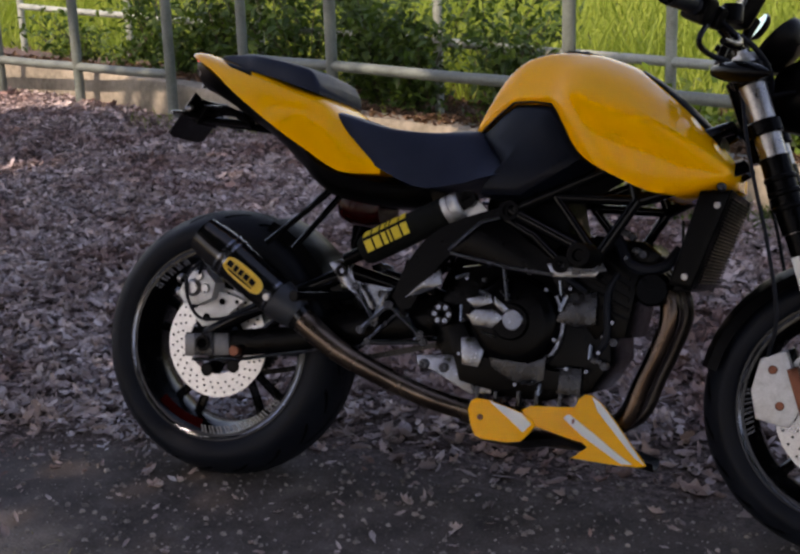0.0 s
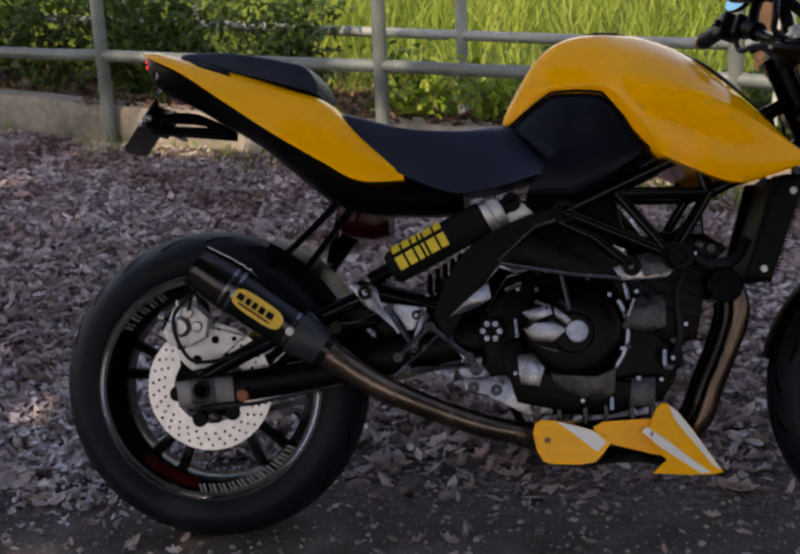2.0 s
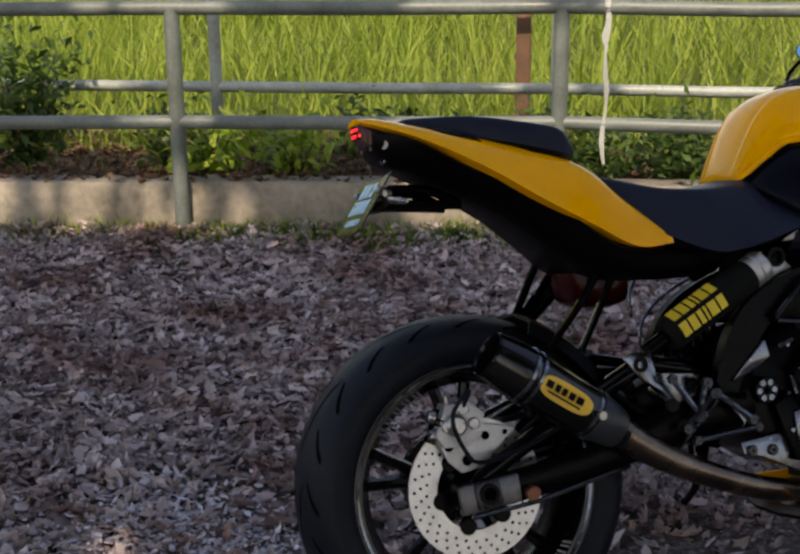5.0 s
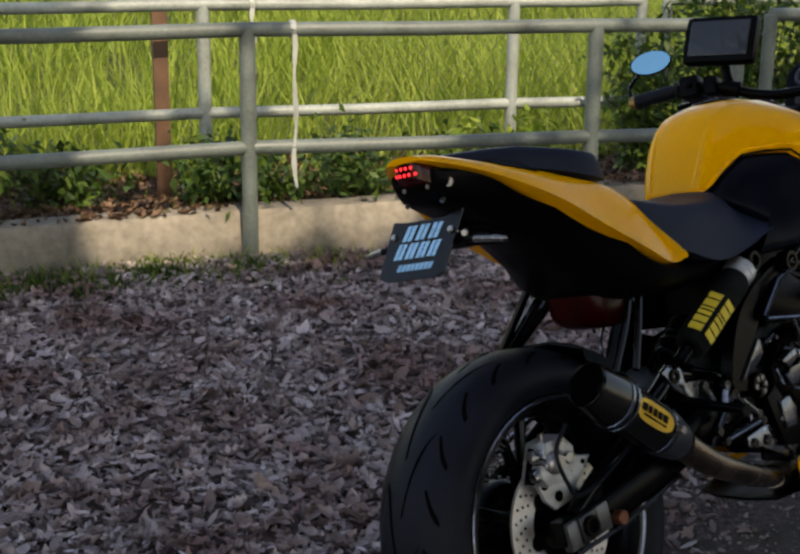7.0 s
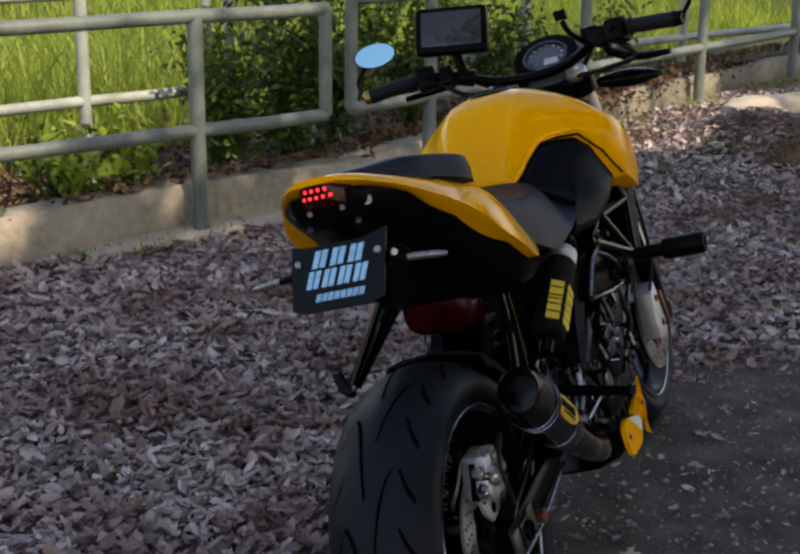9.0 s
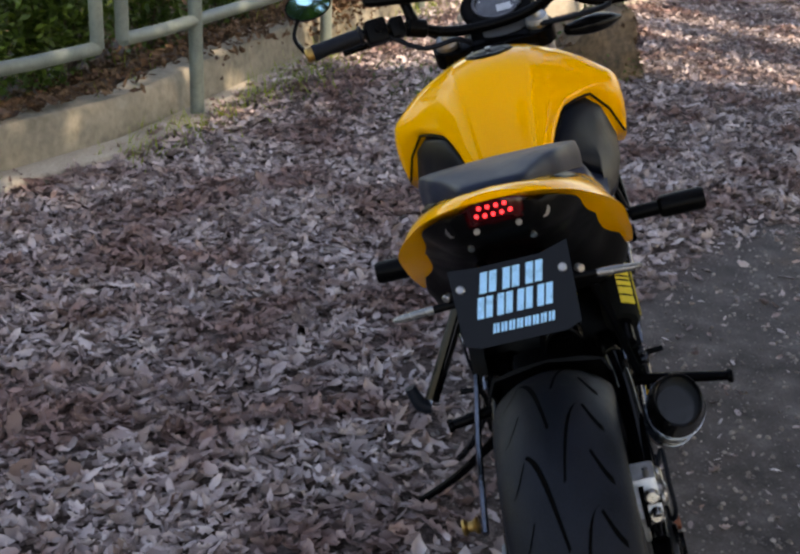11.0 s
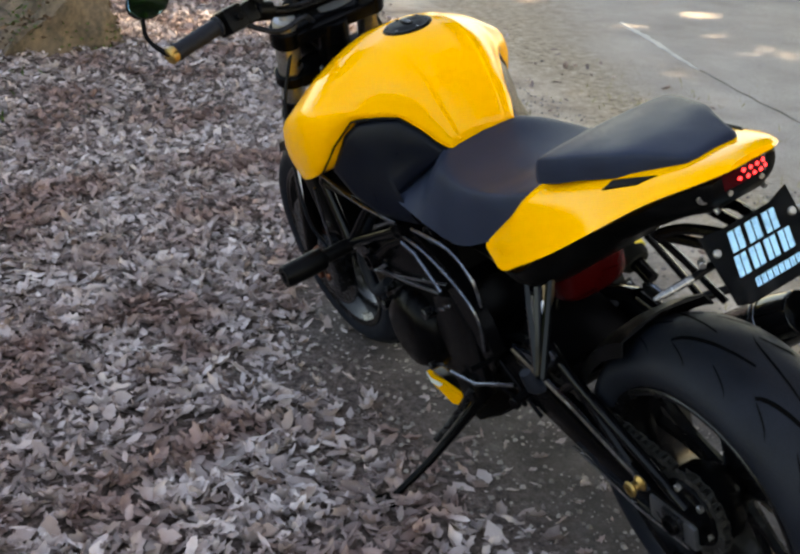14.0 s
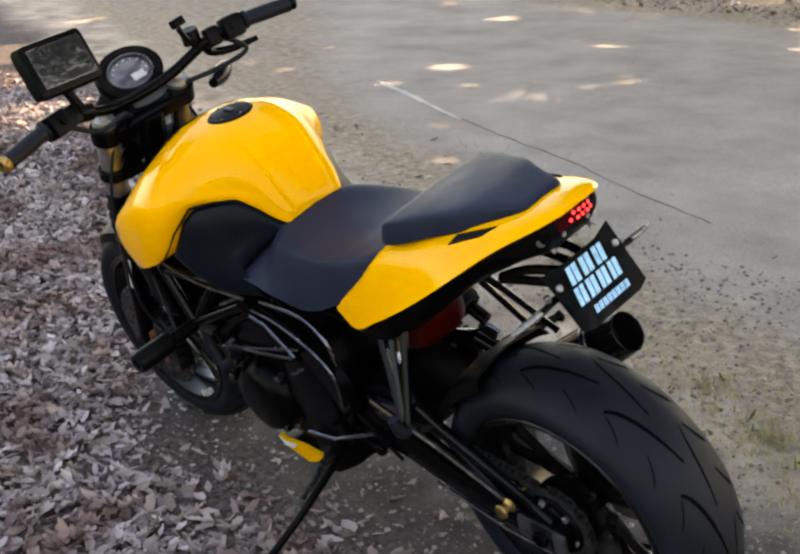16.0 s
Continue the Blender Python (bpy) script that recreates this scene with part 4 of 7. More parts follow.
def build_boulder():
    bm = bmesh.new()
    bmesh.ops.create_icosphere(bm, subdivisions=5, radius=1.0)
    for v in bm.verts:
        d = v.co.normalized()
        r = 1 + 0.22 * noise.noise(d * 1.4 + Vector((3.1, 0, 0))) + 0.08 * noise.noise(d * 4.2) + 0.03 * noise.noise(d * 11)
        p = Vector((d.x * 0.36, d.y * 0.62, d.z * 0.62)) * r
        face = -0.42 + 0.36 * max(p.z, 0) + 0.03 * noise.noise(d * 3.0)
        p.y = max(p.y, face)
        p.z = min(p.z, 0.47 - 0.62 * (p.y + 0.20) + 0.05 * noise.noise(d * 5.0))
        p.x = max(p.x, -0.30 + 0.03 * noise.noise(d * 4.0))
        v.co = p + d * (0.045 * noise.noise(p * 6) + 0.030 * noise.noise(p * 15) + 0.012 * noise.noise(p * 38))
    skin = [(v.co.copy(), v.normal.copy()) for v in bm.verts if v.co.z > 0.03 and v.co.x < 0.2]
    ob = thing("boulder", bm, M_ROCK, "rough brown boulder with moss, half sunk in leaf litter", "boulder", angle=60)
    ob.matrix_world = pose(5.16, -0.14, -0.09, 0, 0, 8)
    rng = np.random.default_rng(3)
    for name, mat_, cnt, lo, hi, label, cat in (("boulder_moss", M_LEAF, 1700, 0.010, 0.034, "moss and small green weeds growing over the boulder", "moss"),
                                                ("boulder_leaves", M_BROWN, 420, 0.016, 0.045, "dry leaves caught on the rough boulder", "fallen leaves")):
        pos = []
        while len(pos) < cnt:
            p, nr = skin[rng.integers(0, len(skin))]
            patch = noise.noise(p * 4 + Vector((0, 0, 3.0 if cat == "moss" else 9.0)))
            if rng.random() < 0.30 + 1.3 * patch and p.y > -0.42 and (cat == "moss" or nr.z > 0.3):
                pos.append(tuple(ob.matrix_world @ (p + nr * 0.004)))
        s = rng.uniform(lo, hi, cnt)
        scatter_mesh(name, mat_, np.array(pos), rng.uniform(0, 6.28, cnt), rng.normal(0, 0.5, cnt), rng.normal(0, 0.5, cnt), np.stack([s, s * 0.8, s], 1), GREEN_LEAF if cat == "moss" else DRY_LEAF, label, cat)


build_boulder()


def build_canopy():
    """Unseen trees by the road that keep the machine in dappled shade: trunks out of view, crowns towards the sun."""
    for (tx, ty), (cx, cy, cz), rad, seed, thick in CANOPY:
        e = new("tree", None)
        e.location = (tx, ty, 0)
        tagged(e, "tall unseen broad-leaved roadside tree with an open crown, placed for shade", "tree", "roadside trees")
        bm = bmesh.new()
        c = Vector((cx - tx, cy - ty, cz))
        tube(bm, [(0, 0, -0.1), (0.1, 0.05, 2.0), (c.x * 0.4, c.y * 0.4, cz * 0.72), (c.x, c.y, cz + 0.8)], [0.22, 0.17, 0.12, 0.04], 10, 4)
        rng = np.random.default_rng(seed)
        ends = []
        for _ in range(9):
            d = Vector(rng.normal(0, 1, 3))
            d.z = abs(d.z) * 0.6
            d = d.normalized() * rad * rng.uniform(0.5, 0.95)
            b = Vector((c.x * 0.5, c.y * 0.5, cz * 0.78))
            tube(bm, [b, (b + c + d) / 2, c + d], [0.07, 0.045, 0.015], 7, 3)
            ends.append(c + d)
        part("trunk", bm, M_BARK, e)
        cnt = int(thick * rad)
        clump = rng.normal(0, 1, (70, 3))
        clump = clump / np.linalg.norm(clump, axis=1)[:, None] * rad * rng.random((70, 1)) ** 0.4 * (1, 1, 0.45)
        pos = np.array(c)[None] + clump[rng.integers(0, 70, cnt)] + rng.normal(0, rad * 0.10, (cnt, 3))
        s = rng.uniform(0.12, 0.26, cnt)
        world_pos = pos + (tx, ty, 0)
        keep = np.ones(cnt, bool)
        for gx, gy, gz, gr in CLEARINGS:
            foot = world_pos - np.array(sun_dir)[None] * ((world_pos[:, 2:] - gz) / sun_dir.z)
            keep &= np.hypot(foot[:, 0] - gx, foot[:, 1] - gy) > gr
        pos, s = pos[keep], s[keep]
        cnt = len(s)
        ob = scatter_mesh("crown", M_CANOPY, pos, rng.uniform(0, 6.28, cnt), rng.normal(0, 0.6, cnt), rng.normal(0, 0.6, cnt), np.stack([s, s, s], 1), GREEN_LEAF, "", "")
        for key in ("kind", "category", "label"):
            if key in ob:
                del ob[key]
        ob.parent = e


# gaps cut in the unseen crowns, by the spot on the ground that they let the sun reach
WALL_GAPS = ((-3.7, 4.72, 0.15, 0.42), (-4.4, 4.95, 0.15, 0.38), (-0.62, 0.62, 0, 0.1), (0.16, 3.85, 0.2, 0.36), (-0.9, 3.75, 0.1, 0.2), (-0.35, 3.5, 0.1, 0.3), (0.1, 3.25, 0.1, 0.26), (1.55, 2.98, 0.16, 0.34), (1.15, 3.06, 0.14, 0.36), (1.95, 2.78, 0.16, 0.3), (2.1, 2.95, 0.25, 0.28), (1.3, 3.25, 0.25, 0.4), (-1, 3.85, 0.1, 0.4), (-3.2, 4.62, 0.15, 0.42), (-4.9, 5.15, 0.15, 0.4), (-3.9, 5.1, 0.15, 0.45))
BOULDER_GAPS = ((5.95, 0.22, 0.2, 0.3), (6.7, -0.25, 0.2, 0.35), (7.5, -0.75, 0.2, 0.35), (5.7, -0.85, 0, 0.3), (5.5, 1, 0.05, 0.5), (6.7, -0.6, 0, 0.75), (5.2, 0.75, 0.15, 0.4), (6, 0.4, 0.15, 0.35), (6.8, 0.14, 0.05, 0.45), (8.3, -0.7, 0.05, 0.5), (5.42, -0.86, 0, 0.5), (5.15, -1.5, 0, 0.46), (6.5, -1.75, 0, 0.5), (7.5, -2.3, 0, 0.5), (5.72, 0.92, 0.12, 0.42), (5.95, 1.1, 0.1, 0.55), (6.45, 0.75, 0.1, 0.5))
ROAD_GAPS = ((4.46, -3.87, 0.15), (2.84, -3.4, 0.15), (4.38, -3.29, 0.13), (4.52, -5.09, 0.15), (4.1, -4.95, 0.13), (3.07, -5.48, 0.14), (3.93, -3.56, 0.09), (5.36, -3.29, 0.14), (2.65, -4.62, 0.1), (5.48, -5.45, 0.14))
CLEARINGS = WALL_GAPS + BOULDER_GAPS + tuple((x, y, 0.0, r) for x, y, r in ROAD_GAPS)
CANOPY = [((-7.5 + 2.6 * k, -8.6 - 0.3 * (k % 2)), (-5.6 + 2.6 * k, -4.2 - 0.1 * k, 6.0 + 0.2 * (k % 2)), 2.45, 31 + k, 2800) for k in range(5)]
CANOPY += [((-8.0 + 4.0 * k, -10.5 - 0.4 * (k % 2)), (-6.0 + 3.9 * k, -8.9, 6.6), 2.9, 41 + k, 4300) for k in range(5)]
# extra unseen crowns, added to keep sun off parts of the wall and ground
CANOPY += [((-9.5, -5.5), (-3.9, -1.2, 6.0), 1.55, 61, 2300), ((-6.4, -6.2), (-1.75, -1.25, 6.1), 1.35, 62, 2300), ((-10.5, -4.0), (-5.0, -0.4, 6.1), 1.35, 63, 2300), ((-1.2, -9.2), (-0.2, -4.15, 6.0), 1.0, 64, 2300), ((-1.0, -8.8), (-1.88, -2.64, 6.0), 0.85, 65, 2300)]
CANOPY += [((-6.0 + 5.0 * k, -14.5), (-4.5 + 4.8 * k, -13.4, 7.0), 3.2, 51 + k, 2150) for k in range(4)]
# one more unseen crown, added to shade a spot on the road
CANOPY += [((-1.9, -10.2), (-0.87, -7.5, 6.0), 0.75, 66, 2600)]
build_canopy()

# ---- the motorcycle: x forward, y to its left, z up, leaning on its side stand ----
bike = tagged(new("motorcycle", None), "yellow naked motorcycle leaning on its side stand, black seat and frame", "motorcycle")
bike.matrix_world = pose(0, 0, 0, -17, 0, 0)
RW, FW = Vector((0.0, 0.0, 0.315)), Vector((1.415, 0.0, 0.300))


def tyre_profile(r, half, bead):
    pts = smooth([(bead, half * 0.80), (bead + 0.012, half * 0.93), (bead + (r - bead) * 0.42, half), (r - 0.030, half * 0.86), (r - 0.010, half * 0.52), (r - 0.0015, half * 0.2), (r, 0)], 3)
    up = [tuple(p) for p in pts]
    return up + [(a, -h) for a, h in up[-2::-1]]


def build_wheel(name, centre, r, half, rim_r, spokes, disc_r, disc_side, label):
    w = new(name, None)
    w.parent = bike
    w.location = centre
    tagged(w, label)
    o = (0, 0, 0)
    part("tyre", lathe(bmesh.new(), tyre_profile(r, half, rim_r), o, seg=96), M_RUBBER, w, "worn black sport tyre", 60)
    bm = bmesh.new()
    h = half * 0.82
    lathe(bm, [(rim_r + 0.006, h), (rim_r + 0.004, h + 0.006), (rim_r - 0.012, h + 0.004), (rim_r - 0.018, h * 0.8), (rim_r - 0.036, h * 0.45), (rim_r - 0.036, -h * 0.45), (rim_r - 0.018, -h * 0.8),
               (rim_r - 0.012, -h - 0.004), (rim_r + 0.004, -h - 0.006), (rim_r + 0.006, -h), (rim_r - 0.004, -h * 0.7), (rim_r - 0.022, -h * 0.3), (rim_r - 0.022, h * 0.3), (rim_r - 0.004, h * 0.7), (rim_r + 0.006, h)], o, seg=72)
    part("rim", bm, M_RIM, w, "", 50)
    for sgn in (1, -1):
        part("rim_stripe", lathe(bmesh.new(), [(rim_r - 0.006, sgn * (h + 0.0055)), (rim_r - 0.001, sgn * (h + 0.0075)), (rim_r + 0.001, sgn * (h + 0.0055))], o, seg=72), M_DULL if sgn < 0 else M_RIM, w)
    part("hub", lathe(bmesh.new(), [(0.012, -0.07), (0.045, -0.07), (0.05, -0.05), (0.036, -0.02), (0.036, 0.02), (0.05, 0.05), (0.045, 0.07), (0.012, 0.07)], o, seg=32), M_METAL, w)
    for k in range(spokes):
        a = 2 * math.pi * k / spokes + 0.35
        bm = bmesh.new()
        for da in (-0.17, 0.17):
            p0 = Vector((math.cos(a) * 0.04, 0, math.sin(a) * 0.04))
            p1 = Vector((math.cos(a + da * 0.7) * 0.11, 0, math.sin(a + da * 0.7) * 0.11))
            p2 = Vector((math.cos(a + da) * (rim_r - 0.03), 0, math.sin(a + da) * (rim_r - 0.03)))
            tube(bm, [p0, p1, p2], [0.017, 0.011, 0.012], 8, 3)
        part("spoke", bm, M_RIM, w)
    for side in disc_side:
        y = side * 0.078
        # Left front disc: same steel, darkened in colour for its shaded side.
        d = part("brake_disc", lathe(bmesh.new(), [(disc_r * 0.58, y - 0.0025), (disc_r, y - 0.0025), (disc_r, y + 0.0025), (disc_r * 0.58, y + 0.0025), (disc_r * 0.58, y - 0.0025)], o, seg=72), M_DISC if name == "rear_wheel" else M_STEEL if side < 0 else M_GREY, w, "drilled steel brake disc")
        bm = bmesh.new()
        for k in range(30):
            for q, rr in enumerate((0.74, 0.83, 0.92)):
                a = 2 * math.pi * (k + q * 0.33) / 30
                c = Vector((math.cos(a) * disc_r * rr, y + side * 0.0026, math.sin(a) * disc_r * rr))
                cyl(bm, c, c + Vector((0, side * 0.0006, 0)), 0.0030, seg=8)
        tagged(part("drilled_holes", bm, M_GREY, d), "rows of dark drilled holes", kind="stuff")
        for k in range(6):
            bm = bmesh.new()
            a = 2 * math.pi * k / 6 + 0.2
            cyl(bm, (math.cos(a) * disc_r * 0.54, y - side * 0.01, math.sin(a) * disc_r * 0.54), (math.cos(a) * disc_r * 0.54, y + side * 0.006, math.sin(a) * disc_r * 0.54), 0.016, seg=14, bevel=0.002)
            tube(bm, [(math.cos(a) * 0.04, y - side * 0.02, math.sin(a) * 0.04), (math.cos(a) * disc_r * 0.54, y - side * 0.006, math.sin(a) * disc_r * 0.54)], 0.009, 6)
            part("disc_carrier", bm, M_BRONZE if name == "front_wheel" else M_METAL, d)
    return w


rear = build_wheel("rear_wheel", RW, 0.315, 0.098, 0.226, 5, 0.128, (-1,), "rear wheel with black cast rim")
front = build_wheel("front_wheel", FW, 0.300, 0.062, 0.224, 5, 0.150, (-1, 1), "front wheel with black cast rim")


def tread(wheel, r, half, count):
    prof = np.array(tyre_profile(r, half, 0.226))
    order = np.argsort(prof[:, 1])
    rad = lambda y: float(np.interp(y, prof[order, 1], prof[order, 0]))  # noqa: E731
    bm = bmesh.new()
    for k in range(count):
        for side in (1, -1):
            for shift, y0, y1, sweep, wid in ((0.0, 0.06, 0.46, 0.48, 0.0040), (0.25, 0.50, 0.90, -0.20, 0.0032), (0.75, 0.50, 0.90, -0.20, 0.0032)):
                a0 = 2 * math.pi * (k + shift + (0.5 if side < 0 else 0)) / count
                rows = []
                for t in np.linspace(0, 1, 8):
                    y = side * half * (y0 + (y1 - y0) * t)
                    a = a0 - sweep * (t + 0.25 * math.sin(t * 3.0))
                    wd = wid * (0.65 + 0.55 * math.sin(math.pi * min(max(t, 0.08), 0.92)))
                    for dy in (-wd, wd):
                        rr = rad(y + dy * 0.7) + 0.0008
                        aa = a + dy * 0.7 / rr
                        rows.append(bm.verts.new((math.cos(aa) * rr, y + dy * 0.7, math.sin(aa) * rr)))
                for i in range(7):
                    bm.faces.new((rows[2 * i], rows[2 * i + 1], rows[2 * i + 3], rows[2 * i + 2]))
    tagged(part("tread_pattern", bm, M_GROOVE, wheel), "curved grooves across the tread", kind="stuff")


tread(rear, 0.315, 0.098, 10)
tread(front, 0.300, 0.062, 11)


def rim_print(wheel, rim_r, a0, count, step, y, material, label):
    bm = bmesh.new()
    for k in range(count):
        a = a0 + k * step
        rr = rim_r - 0.030
        c = Vector((math.cos(a) * rr, y, math.sin(a) * rr))
        t = Vector((-math.sin(a), 0, math.cos(a)))
        u = Vector((math.cos(a), 0, math.sin(a)))
        bars(bm, c - t * 0.008, t, u, (0, math.copysign(1, y), 0), [0.0035, 0.0045], 0.017, 0.0045, 0.0, lean=0.35)
    tagged(part("rim_lettering", bm, material, wheel), label)


rim_print(rear, 0.226, -1.66, 11, 0.100, -0.083, M_SATIN, "grey print bars on the rim")
rim_print(rear, 0.226, 2.05, 5, 0.11, -0.083, M_GREY, "grey print bars on the rim")
rim_print(front, 0.224, 3.02, 5, 0.10, -0.055, M_GREY, "pale print bars on the rim")
rim_print(front, 0.224, 4.05, 4, 0.10, 0.055, M_WHITE, "pale print bars on the rim")
bm = bmesh.new()
ring = [(math.cos(a) * q, -0.074 if q < 0.2 else -0.079, math.sin(a) * q) for a in np.radians(np.linspace(226, 262, 9)) for q in (0.186, 0.206)]
vs = [bm.verts.new(p) for p in ring]
for k in range(8):
    bm.faces.new((vs[2 * k], vs[2 * k + 1], vs[2 * k + 3], vs[2 * k + 2]))
bmesh.ops.solidify(bm, geom=bm.faces[:], thickness=0.003)
part("rim_patch", bm, M_DARKRED, rear, "dark red patch on the rim")

# sprocket and chain
CH_Y, CH_R = 0.100, 0.080
bm = bmesh.new()
outline = []
for k in range(168):
    a = 2 * math.pi * k / 168
    r = CH_R + (-0.005, 0.001, 0.004, 0.001)[k % 4]
    outline.append((math.cos(a) * r, math.sin(a) * r))
slab(bm, outline, CH_Y - 0.003, CH_Y + 0.003, 0)
sprocket = part("sprocket", bm, M_CHAIN, rear, "dark toothed rear sprocket")
part("sprocket_carrier", lathe(bmesh.new(), [(0.020, 0.016), (0.050, 0.016), (0.056, 0.010), (0.062, 0.009), (0.066, 0.003), (0.066, -0.002)], (0, CH_Y, 0), (0, 1, 0), 40), M_METAL, sprocket)
for k in range(6):
    a = k * math.pi / 3 + 0.3
    c = Vector((math.cos(a) * 0.055, CH_Y + 0.008, math.sin(a) * 0.055))
    part("sprocket_nut", cyl(bmesh.new(), c, c + Vector((0, 0.009, 0)), 0.0070, seg=6, bevel=0.001), M_STEEL, sprocket, "bright steel nut")
part("cush_hub", lathe(bmesh.new(), [(0.074, CH_Y - 0.010), (0.076, CH_Y - 0.014), (0.074, 0.050), (0.062, 0.030), (0.045, 0.020)], (0, 0, 0), (0, 1, 0), 40), M_METAL, rear)
bm = bmesh.new()


def chain_run(path):
    """Roller chain: pairs of side plates, inner and outer by turns, with a roller between."""
    p = smooth(path, 12)
    seg = np.linalg.norm(np.diff(p, axis=0), axis=1)
    s = np.r_[0, np.cumsum(seg)]
    for k in range(int(s[-1] / 0.016)):
        q = [np.interp(k * 0.016, s, p[:, i]) for i in range(3)]
        r = [np.interp(k * 0.016 + 0.008, s, p[:, i]) for i in range(3)]
        ang = math.degrees(math.atan2(r[2] - q[2], r[0] - q[0]))
        for side in (1, -1):
            box(bm, (q[0], q[1] + side * (0.0085 if k % 2 else 0.0062), q[2]), (0.0175 if k % 2 else 0.0150, 0.0022, 0.0125), (0, -ang, 0), 0)
        box(bm, r, (0.0075, 0.0150, 0.0085), (0, -ang, 0), 0)


chain_run([(0.58, CH_Y, 0.455), (0.30, CH_Y, 0.428), (0.02, CH_Y, 0.315 + CH_R + 0.001)])
arc = [math.radians(90 + 22.5 * k) for k in range(9)]
chain_run([(math.cos(a) * (CH_R + 0.001), CH_Y, 0.315 + math.sin(a) * (CH_R + 0.001)) for a in arc])
chain_run([(0.02, CH_Y, 0.315 - CH_R), (0.30, CH_Y, 0.300), (0.58, CH_Y, 0.375)])
tagged(part("chain", bm, M_CHAIN, bike), "dark roller chain", kind="stuff")


# ---- swingarm ----
swing = part("swingarm", bmesh.new(), M_METAL, bike, "black trussed swingarm")


def arm(s):
    y = s * 0.118
    bm = bmesh.new()
    rings = []
    for x, z, hz, hy in ((-0.055, 0.313, 0.022, 0.016), (0.05, 0.318, 0.030, 0.018), (0.20, 0.340, 0.030, 0.020), (0.38, 0.385, 0.040, 0.024), (0.55, 0.425, 0.045, 0.03)):
        yy = y * (1.0 if x < 0.3 else 0.92)
        rings.append([(x, yy + a * hy, z + b * hz) for a, b in ((-1, -0.8), (-0.8, -1), (0.8, -1), (1, -0.8), (1, 0.8), (0.8, 1), (-0.8, 1), (-1, 0.8))])
    part("lower_beam", loft(bm, rings), M_METAL, swing)
    bm = bmesh.new()
    tube(bm, [(-0.01, y, 0.335), (0.10, y, 0.395), (0.26, y * 0.98, 0.470), (0.34, y * 0.9, 0.505)], [0.011, 0.011, 0.011, 0.012] if s > 0 else [0.014, 0.017, 0.018, 0.018], 10, 3)
    tube(bm, [(0.34, y * 0.9, 0.505), (0.46, y * 0.85, 0.475), (0.55, y * 0.85, 0.44)], [0.012, 0.011, 0.011] if s > 0 else [0.018, 0.016, 0.016], 10, 3)
    tube(bm, [(0.11, y, 0.33), (0.26, y * 0.98, 0.465)], 0.010, 8)
    tube(bm, [(0.27, y * 0.96, 0.465), (0.36, y * 0.95, 0.385)], 0.010, 8)
    part("upper_truss", bm, M_TUBE, swing)
    bm = bmesh.new()
    box(bm, (0.005, y + s * 0.014, 0.312), (0.115, 0.02, 0.052), (0, -6, 0), 0.005)
    part("axle_block", bm, M_SATIN, swing, "machined grey axle block")
    part("axle_plate", box(bmesh.new(), (0.0, y + s * 0.025, 0.314), (0.050, 0.008, 0.050), (0, -6, 0), 0.003), M_GREY, swing)
    bm = bmesh.new()
    lathe(bm, [(0.012, 0.0), (0.012, 0.010), (0.018, 0.010), (0.019, 0.0)], (0, y + s * 0.026, 0.315), (0, s, 0), 20)
    part("axle_nut", bm, M_METAL, swing)
    part("axle_hole", cyl(bmesh.new(), (0, y + s * 0.024, 0.315), (0, y + s * 0.031, 0.315), 0.0125, seg=18), M_GROOVE, swing)
    bm = bmesh.new()
    tube(bm, [(-0.03, y + s * 0.02, 0.275), (0.10, y + s * 0.022, 0.288), (0.28, y + s * 0.02, 0.325)], 0.0045, 6)
    part("edge_strip", bm, M_DULL, swing, "bare metal lower edge")


both(arm)
for x, z, w, q in ((0.30, 0.46, 0.11, 0.020), (0.56, 0.428, 0.13, 0.028)):
    part("cross_tube", cyl(bmesh.new(), (x, -w, z), (x, w, z), q, seg=16), M_METAL, swing)
part("linkage", box(bmesh.new(), (0.41, 0.0, 0.435), (0.15, 0.17, 0.10), (0, -18, 0), 0.02), M_PLASTIC, swing, "black suspension linkage")
bm = bmesh.new()
lathe(bm, [(0.006, 0), (0.013, 0), (0.015, 0.004), (0.009, 0.010), (0.009, 0.018), (0.015, 0.024), (0.013, 0.028), (0.006, 0.028)], (0.037, 0.165, 0.40), (0, 1, 0), 18)
part("stand_bobbin", bm, M_GOLD, swing, "gold anodised bobbin")
bm = bmesh.new()
tube(bm, [(0.40, 0.15, 0.50), (0.22, 0.155, 0.455), (0.03, 0.158, 0.385)], 0.006, 6)
part("edge_rod", bm, M_DULL, swing)
bm = bmesh.new()
cyl(bm, (0.082, -0.12, 0.305), (0.082, -0.155, 0.305), 0.013, seg=14, bevel=0.002)
part("bobbin_bolt", bm, M_BRONZE, swing)

# rear caliper with its bracket
cal = part("rear_caliper", slab(bmesh.new(), [(-0.085, 0.425), (-0.06, 0.478), (-0.015, 0.482), (0.012, 0.455), (0.004, 0.418), (-0.03, 0.400), (-0.068, 0.402)], -0.132, -0.085, 0.006), M_ALU, bike, "bare aluminium brake caliper")
part("piston_housing", lathe(bmesh.new(), [(0.001, 0.012), (0.014, 0.012), (0.019, 0.008), (0.021, 0.0), (0.021, -0.01)], (-0.045, -0.132, 0.440), (0, -1, 0), 20), M_STEEL, cal)
part("pad_gap", box(bmesh.new(), (-0.076, -0.106, 0.44), (0.020, 0.008, 0.062), (0, 24, 0), 0.001), M_GROOVE, cal)
